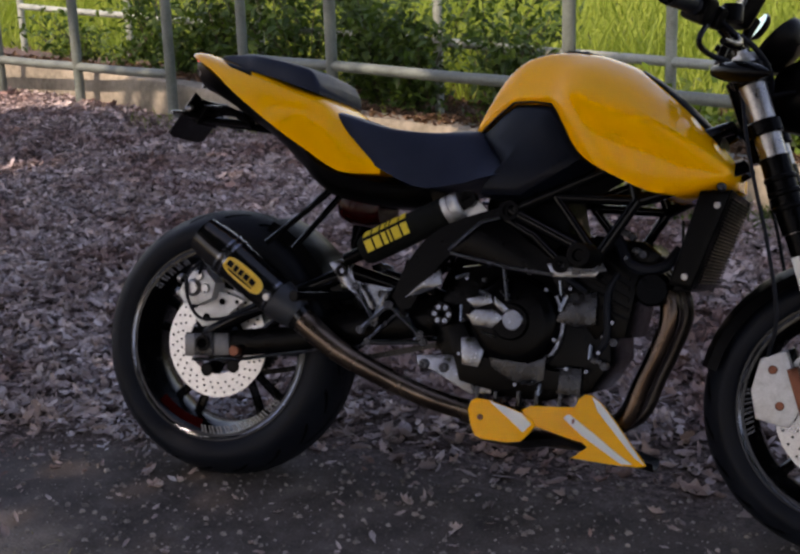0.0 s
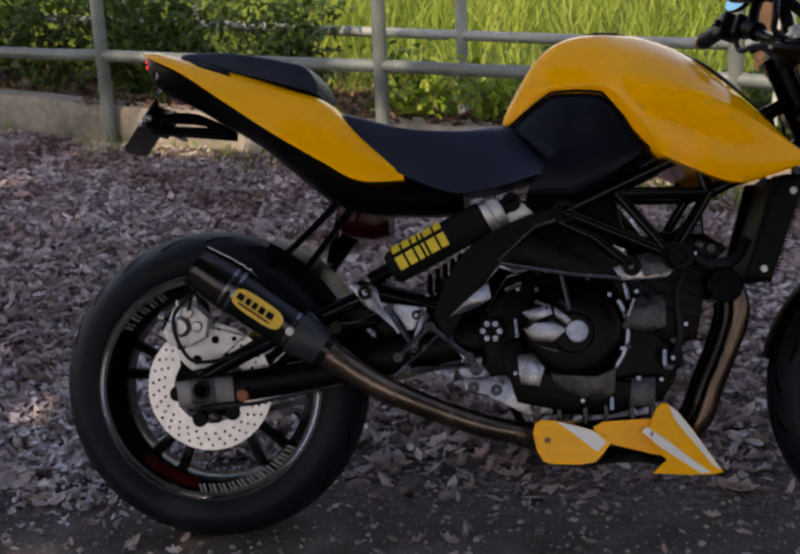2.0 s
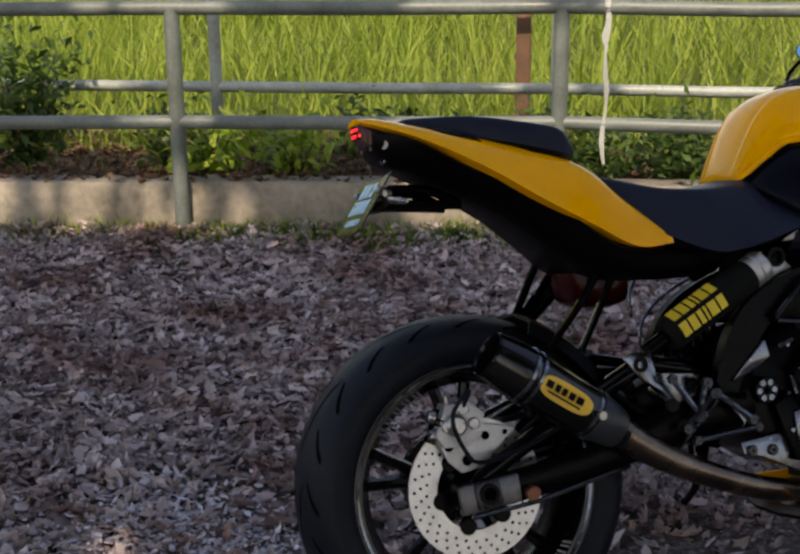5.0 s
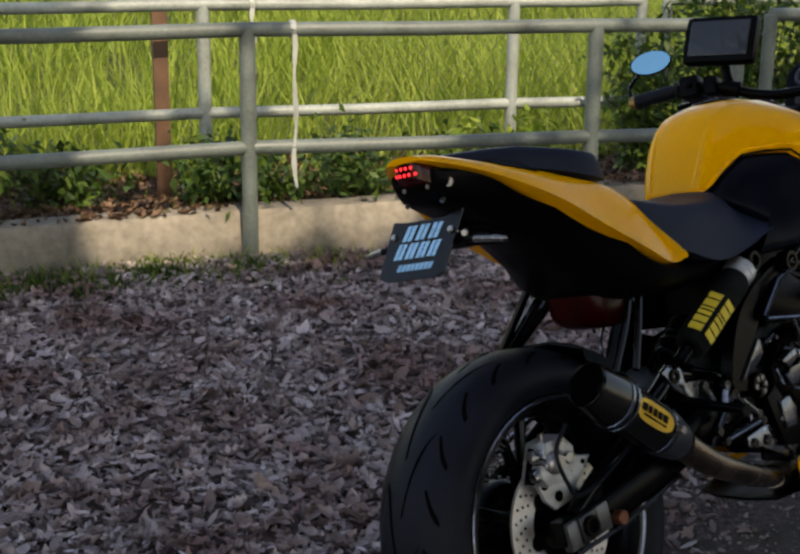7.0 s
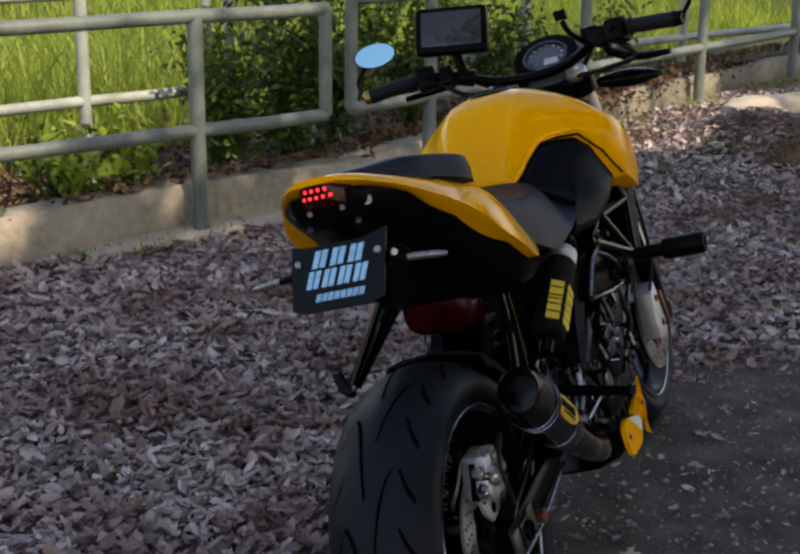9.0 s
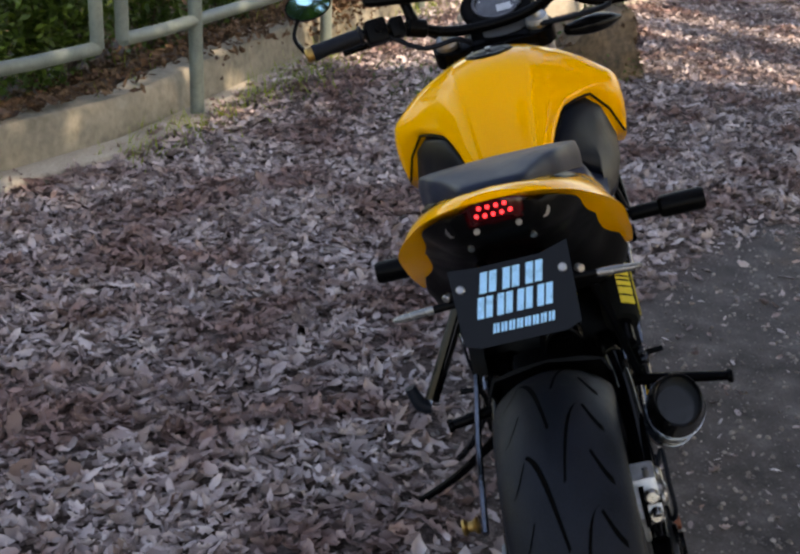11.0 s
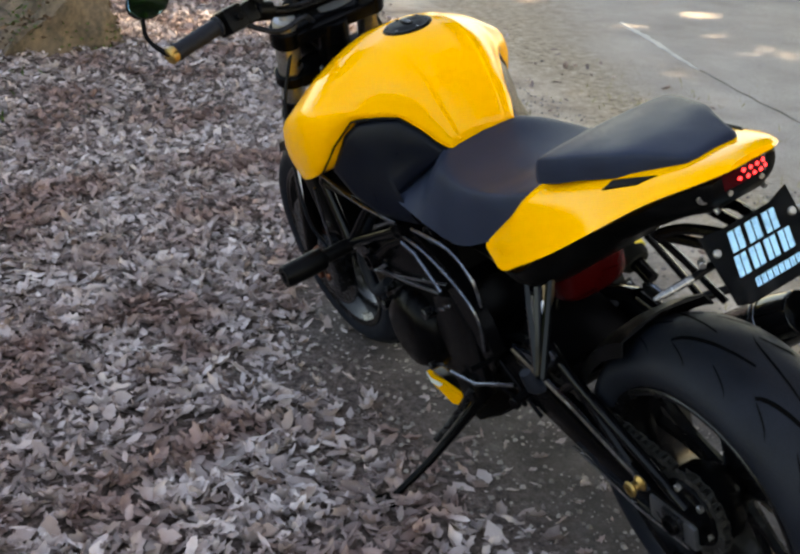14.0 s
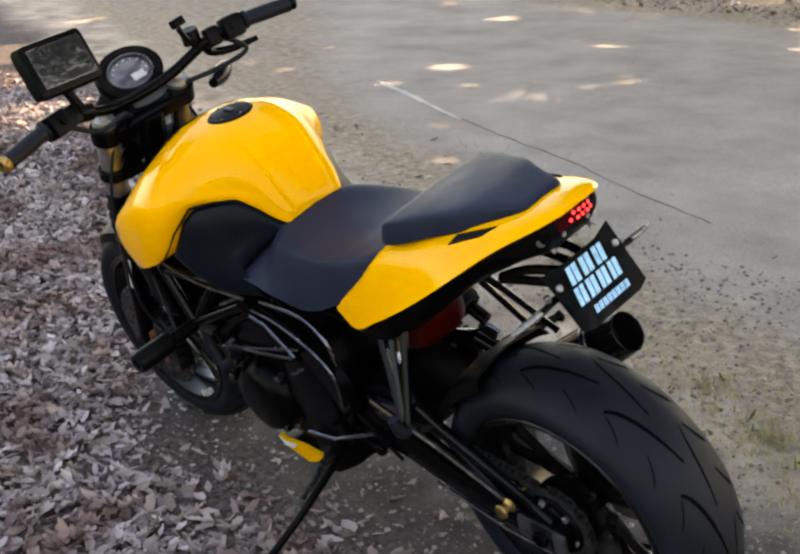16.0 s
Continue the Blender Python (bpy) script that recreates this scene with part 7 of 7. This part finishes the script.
for u, v in pts:
    base = MJ + md * (0.155 + u) + ms * v + face * (0.0462 * math.sqrt(max(1 - (v / 0.049) ** 2, 0)) + 0.0002)
    lo.append(bm.verts.new(tuple(base - face * 0.002)))
    hi.append(bm.verts.new(tuple(base + face * 0.0010)))
for i in range(36):
    j = (i + 1) % 36
    bm.faces.new((lo[i], lo[j], hi[j], hi[i]))
bm.faces.new(hi)
badge = part("sticker", bm, M_STICKER, muffler, "rounded yellow sticker")
bm = bmesh.new()
up_ = ms if ms.z > 0 else -ms
ad = -md
bars(bm, MJ + md * 0.201 - up_ * 0.004, ad, up_, face, [0.014, 0.010, 0.010, 0.012, 0.014], 0.013, 0.005, 0.0470, 0.0012)
bars(bm, MJ + md * 0.192 - up_ * 0.0115, ad, up_, face, [0.07], 0.003, 0.004, 0.0466, 0.0012)
part("sticker_bars", bm, M_PLASTIC, badge, "dark printed bars")

# ---- belly pan ----
belly = part("belly_pan", bmesh.new(), M_YELLOW, bike, "yellow belly pan with white stripes")


def pan_y(x):
    return 0.160 - 0.085 * min(max((x - 0.84) / 0.19, 0), 1) ** 1.3


def pan_side(s):
    def flat(bm, o, lift, thick):
        pts = [(x, s * (pan_y(x) + lift), z) for x, z in o]
        a = [bm.verts.new(p) for p in pts]
        b = [bm.verts.new((x, y - s * thick, z)) for x, y, z in pts]
        bm.faces.new(a), bm.faces.new(b[::-1])
        for i in range(len(a)):
            j = (i + 1) % len(a)
            bm.faces.new((a[i], b[i], b[j], a[j]))
        return bm
    if s > 0:
        part("side_panel", flat(bmesh.new(), [(0.690, 0.219), (0.728, 0.190), (0.764, 0.176), (0.800, 0.186), (0.842, 0.196), (0.878, 0.203), (0.840, 0.210), (0.782, 0.220)], -0.022, 0.012), M_YELLOW, belly)
        part("white_stripe", flat(bmesh.new(), [(0.786, 0.2185), (0.840, 0.2098), (0.877, 0.2030), (0.842, 0.1968), (0.806, 0.202)], -0.0204, 0.002), M_WHITE, belly, "white stripe")
        return
    def lobe(name, o, lift, material, label=""):
        bm = flat(bmesh.new(), o, lift, 0.010)
        rim = [e for e in bm.edges if abs(e.calc_face_angle(0)) > 1.0]
        bmesh.ops.bevel(bm, geom=rim, offset=0.0028, segments=2, affect="EDGES", profile=0.6)
        part(name, bm, material, belly, label)
    lobe("rear_lobe", [(0.654, 0.252), (0.666, 0.259), (0.694, 0.257), (0.732, 0.247), (0.766, 0.238), (0.790, 0.226), (0.796, 0.214), (0.784, 0.196), (0.768, 0.178), (0.740, 0.173), (0.684, 0.174), (0.668, 0.180), (0.657, 0.200), (0.649, 0.234)], 0.0, M_YELLOW)
    lobe("neck", [(0.764, 0.243), (0.782, 0.254), (0.878, 0.260), (0.900, 0.262), (0.912, 0.186), (0.880, 0.191), (0.830, 0.204), (0.790, 0.214)], -0.007, M_YELLOW)
    lobe("front_lobe", [(0.876, 0.262), (0.884, 0.280), (0.894, 0.289), (0.906, 0.288), (0.926, 0.272), (0.955, 0.236), (0.985, 0.194), (1.019, 0.148), (1.000, 0.145), (0.950, 0.148), (0.876, 0.156), (0.905, 0.180), (0.882, 0.200), (0.868, 0.236)], 0.002, M_YELLOW)
    bm = bmesh.new()
    flat(bm, [(0.694, 0.2565), (0.724, 0.249), (0.766, 0.2375), (0.788, 0.217), (0.772, 0.198), (0.736, 0.226)], 0.0014, 0.002)
    flat(bm, [(0.856, 0.236), (0.860, 0.243), (0.867, 0.245), (0.913, 0.212), (0.966, 0.169), (0.993, 0.150), (0.972, 0.150), (0.950, 0.165), (0.893, 0.204)], 0.0034, 0.002)
    flat(bm, [(0.908, 0.286), (0.926, 0.271), (0.955, 0.235), (0.985, 0.193), (1.014, 0.152), (0.996, 0.164), (0.958, 0.210), (0.920, 0.256)], 0.0034, 0.002)
    part("white_stripe", bm, M_WHITE, belly, "white stripe")
    for x, z in ((0.677, 0.220), (0.872, 0.232)):
        part("pan_screw", cyl(bmesh.new(), (x, s * (pan_y(x) - 0.004), z), (x, s * (pan_y(x) + 0.003), z), 0.006, seg=12, bevel=0.001), M_BRONZE, belly)


both(pan_side)
bm = bmesh.new()
rings = []
for x, z in ((0.662, 0.180), (0.752, 0.174), (0.845, 0.192), (0.925, 0.168), (1.026, 0.150)):
    w = pan_y(x) - 0.030
    rings.append([(x, -w, z), (x, -w * 0.6, z - 0.02), (x, 0, z - 0.025), (x, w * 0.6, z - 0.02), (x, w, z), (x, w * 0.6, z - 0.014), (x, 0, z - 0.018), (x, -w * 0.6, z - 0.014)])
loft(bm, rings)
part("pan_floor", bm, M_PLASTIC, belly)

# ---- fork, bars, front end ----
fork = part("front_fork", bmesh.new(), M_METAL, bike, "upside-down front fork")
F0, F1 = Vector((1.160, 0, 0.985)), Vector((1.415, 0, 0.300))
fd = (F1 - F0).normalized()


def leg(s):
    o = Vector((0, s * 0.105, 0))
    at = lambda d: F0 + o + fd * d  # noqa: E731
    part("upper_tube", tube(bmesh.new(), [at(-0.003), at(0.36)], 0.0275, 22), M_STEEL, fork, "bare silver fork tube")
    part("fork_cap", lathe(bmesh.new(), [(0.001, 0.02), (0.010, 0.02), (0.012, 0.012), (0.024, 0.010), (0.026, 0.0), (0.026, -0.01)], at(-0.004), -fd, 22), M_ALU, fork)
    for d0, d1, q in ((0.006, 0.05, 0.036), (0.125, 0.155, 0.036), (0.20, 0.36, 0.030)):
        part("clamp" if d0 < 0.22 else "dust_sleeve", cyl(bmesh.new(), at(d0), at(d1), q, seg=22, bevel=0.003), M_METAL, fork)
    part("lower_tube", tube(bmesh.new(), [at(0.35), at(0.58), at(0.71)], [0.026, 0.025, 0.024], 18), M_METAL, fork)
    bm = bmesh.new()
    for k in range(3):
        cyl(bm, at(0.24 + 0.03 * k), at(0.252 + 0.03 * k), 0.034, seg=20, bevel=0.003)
    part("sleeve_ribs", bm, M_PLASTIC, fork)
    bm = bmesh.new()
    bars(bm, at(0.40) + Vector((0, s * 0.0235, -0.006)), fd, Vector((fd.z, 0, -fd.x)), (0, s, 0), [0.10], 0.022, 0.01, 0.0)
    part("fork_label", bm, M_WHITE, fork, "pale label strip")
    bm = bmesh.new()
    cyl(bm, FW + Vector((0, s * 0.075, 0)), FW + Vector((0, s * 0.130, 0)), 0.026, seg=18, bevel=0.004)
    part("axle_lug", bm, M_METAL, fork)
    # Left caliper takes darker metal, its shaded side put into the colour.
    c = part("front_caliper", slab(bmesh.new(), [(1.235, 0.395), (1.285, 0.415), (1.325, 0.31), (1.300, 0.262), (1.235, 0.275), (1.222, 0.33)], s * 0.115 - 0.022, s * 0.115 + 0.022, 0.007), M_ALU if s < 0 else M_GREY, fork, "dull silver brake caliper")
    bm = bmesh.new()
    for x, z in ((1.262, 0.375), (1.280, 0.305)):
        cyl(bm, (x, s * 0.135, z), (x, s * 0.142, z), 0.009, seg=16, bevel=0.002)
    box(bm, (1.315, s * 0.12, 0.335), (0.022, 0.05, 0.10), (0, -20, 0), 0.005)
    part("caliper_bolts", bm, M_BRONZE, c)
    part("brake_hose", tube(bmesh.new(), [(1.15, s * 0.09, 0.97), (1.185, s * 0.150, 0.80), (1.235, s * 0.155, 0.62), (1.262, s * 0.150, 0.48), (1.25, s * 0.13, 0.40)], 0.0042, 7, 5), M_RUBBER, fork)


both(leg)
bm = bmesh.new()
for d, th in ((0.028, 0.034), (0.14, 0.034)):
    c = F0 + fd * d
    box(bm, (c.x - 0.012, 0, c.z), (0.065, 0.20, th), (0, -21, 0), 0.008)
part("triple_clamp", bm, M_METAL, fork)
bm = bmesh.new()
rings = []
for a in np.radians(np.linspace(62, 168, 18)):
    ring = []
    for y, dr in ((-0.068, -0.034), (-0.060, -0.012), (-0.03, 0.002), (0, 0.006), (0.03, 0.002), (0.060, -0.012), (0.068, -0.034), (0.064, -0.034), (0.054, -0.014), (0, 0.002), (-0.054, -0.014), (-0.064, -0.034)):
        ring.append((FW.x + math.cos(a) * (0.310 + dr), y, FW.z + math.sin(a) * (0.310 + dr)))
    rings.append(ring)
loft(bm, rings)
part("front_mudguard", bm, M_PLASTIC, bike, "black front mudguard")

bars_ob = part("handlebar", tube(bmesh.new(), [(1.045, -0.395, 1.058), (1.078, -0.27, 1.066), (1.105, -0.19, 1.056), (1.140, -0.105, 1.018), (1.150, -0.04, 1.006), (1.150, 0.04, 1.006), (1.140, 0.105, 1.018), (1.105, 0.19, 1.056), (1.078, 0.27, 1.066), (1.045, 0.395, 1.058)], 0.0125, 14, 5), M_METAL, bike, "black handlebar")


def bar_end(s):
    p0, p1 = Vector((1.075, s * 0.275, 1.0668)), Vector((1.047, s * 0.388, 1.0588))
    d = (p1 - p0).normalized()
    g = part("grip", lathe(bmesh.new(), [(0.001, 0), (0.020, 0), (0.022, 0.006), (0.0175, 0.010), (0.0180, 0.05), (0.0178, 0.105), (0.0190, 0.112), (0.0185, 0.118), (0.001, 0.118)], p0, d, 20), M_RUBBER, bars_ob, "black rubber grip")
    part("bar_end_weight", lathe(bmesh.new(), [(0.001, 0), (0.0165, 0), (0.0175, 0.003), (0.0175, 0.014), (0.014, 0.018), (0.006, 0.018), (0.005, 0.014), (0.001, 0.014)], p1, d, 18), M_GOLD if s > 0 else M_METAL, bars_ob, "bar-end weight")
    bm = bmesh.new()
    box(bm, (1.083, s * 0.245, 1.064), (0.054, 0.050, 0.054), (0, 20, s * 14), 0.010)
    box(bm, (1.104, s * 0.200, 1.058), (0.044, 0.034, 0.046), (0, 20, s * 14), 0.008)
    cyl(bm, (1.060, s * 0.236, 1.072), (1.050, s * 0.233, 1.076), 0.008, seg=10, bevel=0.001)
    part("switch_box", bm, M_PLASTIC, bars_ob)
    bm = bmesh.new()
    tube(bm, [(1.115, s * 0.195, 1.048), (1.150, s * 0.205, 1.036 if s > 0 else 1.015), (1.160, s * 0.260, 1.030 if s > 0 else 0.990), (1.145, s * 0.340, 1.026 if s > 0 else 0.985)], [0.010, 0.011, 0.010, 0.007], 10, 4)
    part("lever", bm, M_METAL, bars_ob)
    m = part("bar_end_mirror", tube(bmesh.new(), [p1 + d * 0.008, p1 + d * 0.020 + Vector((0.01, 0, 0.01)), Vector((1.075, s * 0.425, 1.10)), Vector((1.118, s * 0.405, 1.142))], [0.006, 0.006, 0.005, 0.005], 8, 5), M_METAL, bars_ob)
    c = Vector((1.127, s * 0.385, 1.152))
    nrm = Vector((-0.80, -0.34, 0.42)).normalized()
    bm = bmesh.new()
    lathe(bm, [(0.001, -0.016), (0.042, -0.012), (0.054, -0.003), (0.055, 0.003), (0.052, 0.004)], c, nrm, 32, squash=0.62)
    part("mirror_shell", bm, M_PLASTIC, m)
    part("mirror_glass", lathe(bmesh.new(), [(0.001, 0.0048), (0.051, 0.0046), (0.052, 0.003)], c, nrm, 32, squash=0.62), M_MIRROR, m, "oval mirror glass reflecting the sky")


both(bar_end)
part("front_indicator", tube(bmesh.new(), [(1.110, -0.165, 0.956), (1.135, -0.195, 0.951), (1.165, -0.228, 0.946), (1.200, -0.262, 0.940), (1.228, -0.290, 0.935)], [0.012, 0.019, 0.022, 0.017, 0.005], 12, 3), M_METAL, bars_ob, "dark tapered front indicator")
part("brake_reservoir", lathe(bmesh.new(), [(0.001, 0.034), (0.020, 0.034), (0.022, 0.030), (0.022, 0.0), (0.001, 0.0)], (1.135, -0.165, 1.055), (0, 0, 1), 18), M_PLASTIC, bars_ob)
bm = bmesh.new()
tube(bm, [(1.115, -0.165, 1.045), (1.095, -0.130, 1.085), (1.092, -0.118, 1.118)], 0.007, 8, 3)
box(bm, (1.088, -0.118, 1.132), (0.022, 0.030, 0.020), (0, 20, 10), 0.003)
part("accessory_clamp", bm, M_PLASTIC, bars_ob)
for run in ([(1.12, -0.17, 1.045), (1.18, -0.13, 1.01), (1.21, -0.07, 0.96), (1.20, -0.02, 0.88)], [(1.12, 0.17, 1.045), (1.18, 0.12, 1.00), (1.21, 0.06, 0.95), (1.205, 0.02, 0.88)],
            [(1.105, -0.20, 1.065), (1.09, -0.27, 1.00), (1.10, -0.20, 0.985), (1.14, -0.11, 0.98)], [(1.09, 0.22, 1.045), (1.09, 0.15, 1.0), (1.12, 0.07, 0.995), (1.17, 0.03, 0.94)]):
    part("cable", tube(bmesh.new(), run, 0.006, 8, 5), M_RUBBER, bars_ob)
DN = Vector((-0.74, 0, 0.67)).normalized()
DC = Vector((1.212, -0.025, 1.038))
dash = part("instrument_panel", lathe(bmesh.new(), [(0.001, -0.045), (0.055, -0.042), (0.080, -0.022), (0.088, -0.002), (0.084, 0.008), (0.066, 0.010), (0.052, 0.002)], DC, DN, 40, squash=0.74), M_PLASTIC, bike, "round black instrument panel")
part("bezel", lathe(bmesh.new(), [(0.050, 0.006), (0.053, 0.012), (0.058, 0.012), (0.060, 0.008)], DC, DN, 40, squash=0.74), M_SATIN, dash, "thin pale bezel")
dial = part("dial_glass", lathe(bmesh.new(), [(0.001, 0.0052), (0.04, 0.0048), (0.0515, 0.0035)], DC, DN, 40, squash=0.74), M_DIAL, dash, "grey dial under glass")
DU = Vector((0.67, 0, 0.74)).normalized()
bm = bmesh.new()
bars(bm, DC + DN * 0.0056 + Vector((0, 0.004, 0)) - DU * 0.026, (0, -1, 0), DU, DN, [0.034], 0.018, 0.004, 0.0)
part("display", bm, M_ALU, dial, "pale rectangular display")
bm = bmesh.new()
for k in range(9):
    a = math.radians(20 + 25 * k)
    p = DC + DN * 0.0054 + Vector((0, 0.042 * math.cos(a), 0)) + DU * 0.031 * math.sin(a)
    box(bm, p, (0.003, 0.005, 0.003), (0, 42, 0), 0)
tagged(part("dial_marks", bm, M_ALU, dial), "pale scale marks round the dial", kind="stuff")
bm = bmesh.new()
rings = []
for f, w, h in ((-0.03, 0.060, 0.016), (-0.055, 0.072, 0.024), (-0.078, 0.060, 0.022), (-0.098, 0.038, 0.012)):
    m_ = DC + DU * f - DN * 0.014
    rings.append([m_ + Vector((0, w * math.cos(a), 0)) + DN * h * math.sin(a) for a in np.linspace(0, 2 * math.pi, 20, endpoint=False)])
loft(bm, rings)
part("panel_cowl", bm, M_COWL, dash, "dark grey-blue lower cowl", 60)
bm = bmesh.new()
slab(bm, [(1.150, 0.965), (1.18, 0.955), (1.225, 1.005), (1.21, 1.03), (1.175, 1.005)], -0.075, 0.05, 0.006)
part("panel_bracket", bm, M_PLASTIC, dash)
PC = Vector((1.128, 0.164, 1.168))
phone = part("phone_case", box(bmesh.new(), PC + Vector((0, 0.004, -0.006)), (0.040, 0.184, 0.124), (11, 24, 18), 0.019), M_PLASTIC, bike, "black waterproof phone case on a bar mount")
part("case_window", box(bmesh.new(), PC + Vector((-0.0155, -0.0010, 0.0010)), (0.011, 0.150, 0.092), (11, 24, 18), 0.005), M_GLASS, phone, "glossy clear window")
bm = bmesh.new()
tube(bm, [(1.118, 0.160, 1.045), (1.124, 0.168, 1.085), PC + Vector((0.012, 0.012, -0.040))], [0.015, 0.012, 0.014], 10, 3)
cyl(bm, (1.128, 0.140, 1.036), (1.112, 0.180, 1.052), 0.021, seg=16, bevel=0.003)
part("case_mount", bm, M_PLASTIC, phone)
bm = bmesh.new()
lathe(bm, [(0.001, 0.075), (0.035, 0.07), (0.065, 0.045), (0.080, 0.01), (0.082, 0.0), (0.074, -0.004), (0.001, -0.006)], (1.275, 0, 0.930), (-1, 0, -0.1), 32)
lamp = part("headlamp", bm, M_PLASTIC, bike, "small round headlamp shell")
part("headlamp_glass", lathe(bmesh.new(), [(0.001, 0.014), (0.04, 0.011), (0.073, 0.003)], (1.275, 0, 0.930), (1, 0, 0.1), 32), M_CHROME, lamp)
for s in (-1, 1):
    part("lamp_bracket", tube(bmesh.new(), [(1.19, s * 0.10, 0.91), (1.235, s * 0.085, 0.925), (1.26, s * 0.078, 0.930)], 0.007, 8, 2), M_METAL, lamp)

# ---- side stand ----
stand = part("side_stand", tube(bmesh.new(), [(0.590, 0.150, 0.285), (0.606, 0.185, 0.250), (0.632, 0.275, 0.180), (0.652, 0.372, 0.128)], [0.015, 0.011, 0.009, 0.008], 12, 4), M_METAL, bike, "black steel side stand")
bm = bmesh.new()
box(bm, (0.656, 0.383, 0.119), (0.060, 0.032, 0.008), (17, 0, 10), 0.002)
part("stand_foot", bm, M_METAL, stand)
bm = bmesh.new()
tube(bm, [(0.57 + 0.0, 0.175, 0.335), (0.60, 0.215, 0.27), (0.622, 0.26, 0.225)], 0.007, 8, 3)
part("stand_spring", bm, M_GREY, stand)
bm = bmesh.new()
box(bm, (0.595, 0.150, 0.318), (0.07, 0.05, 0.055), (0, 15, 0), 0.008)
part("stand_bracket", bm, M_METAL, stand)
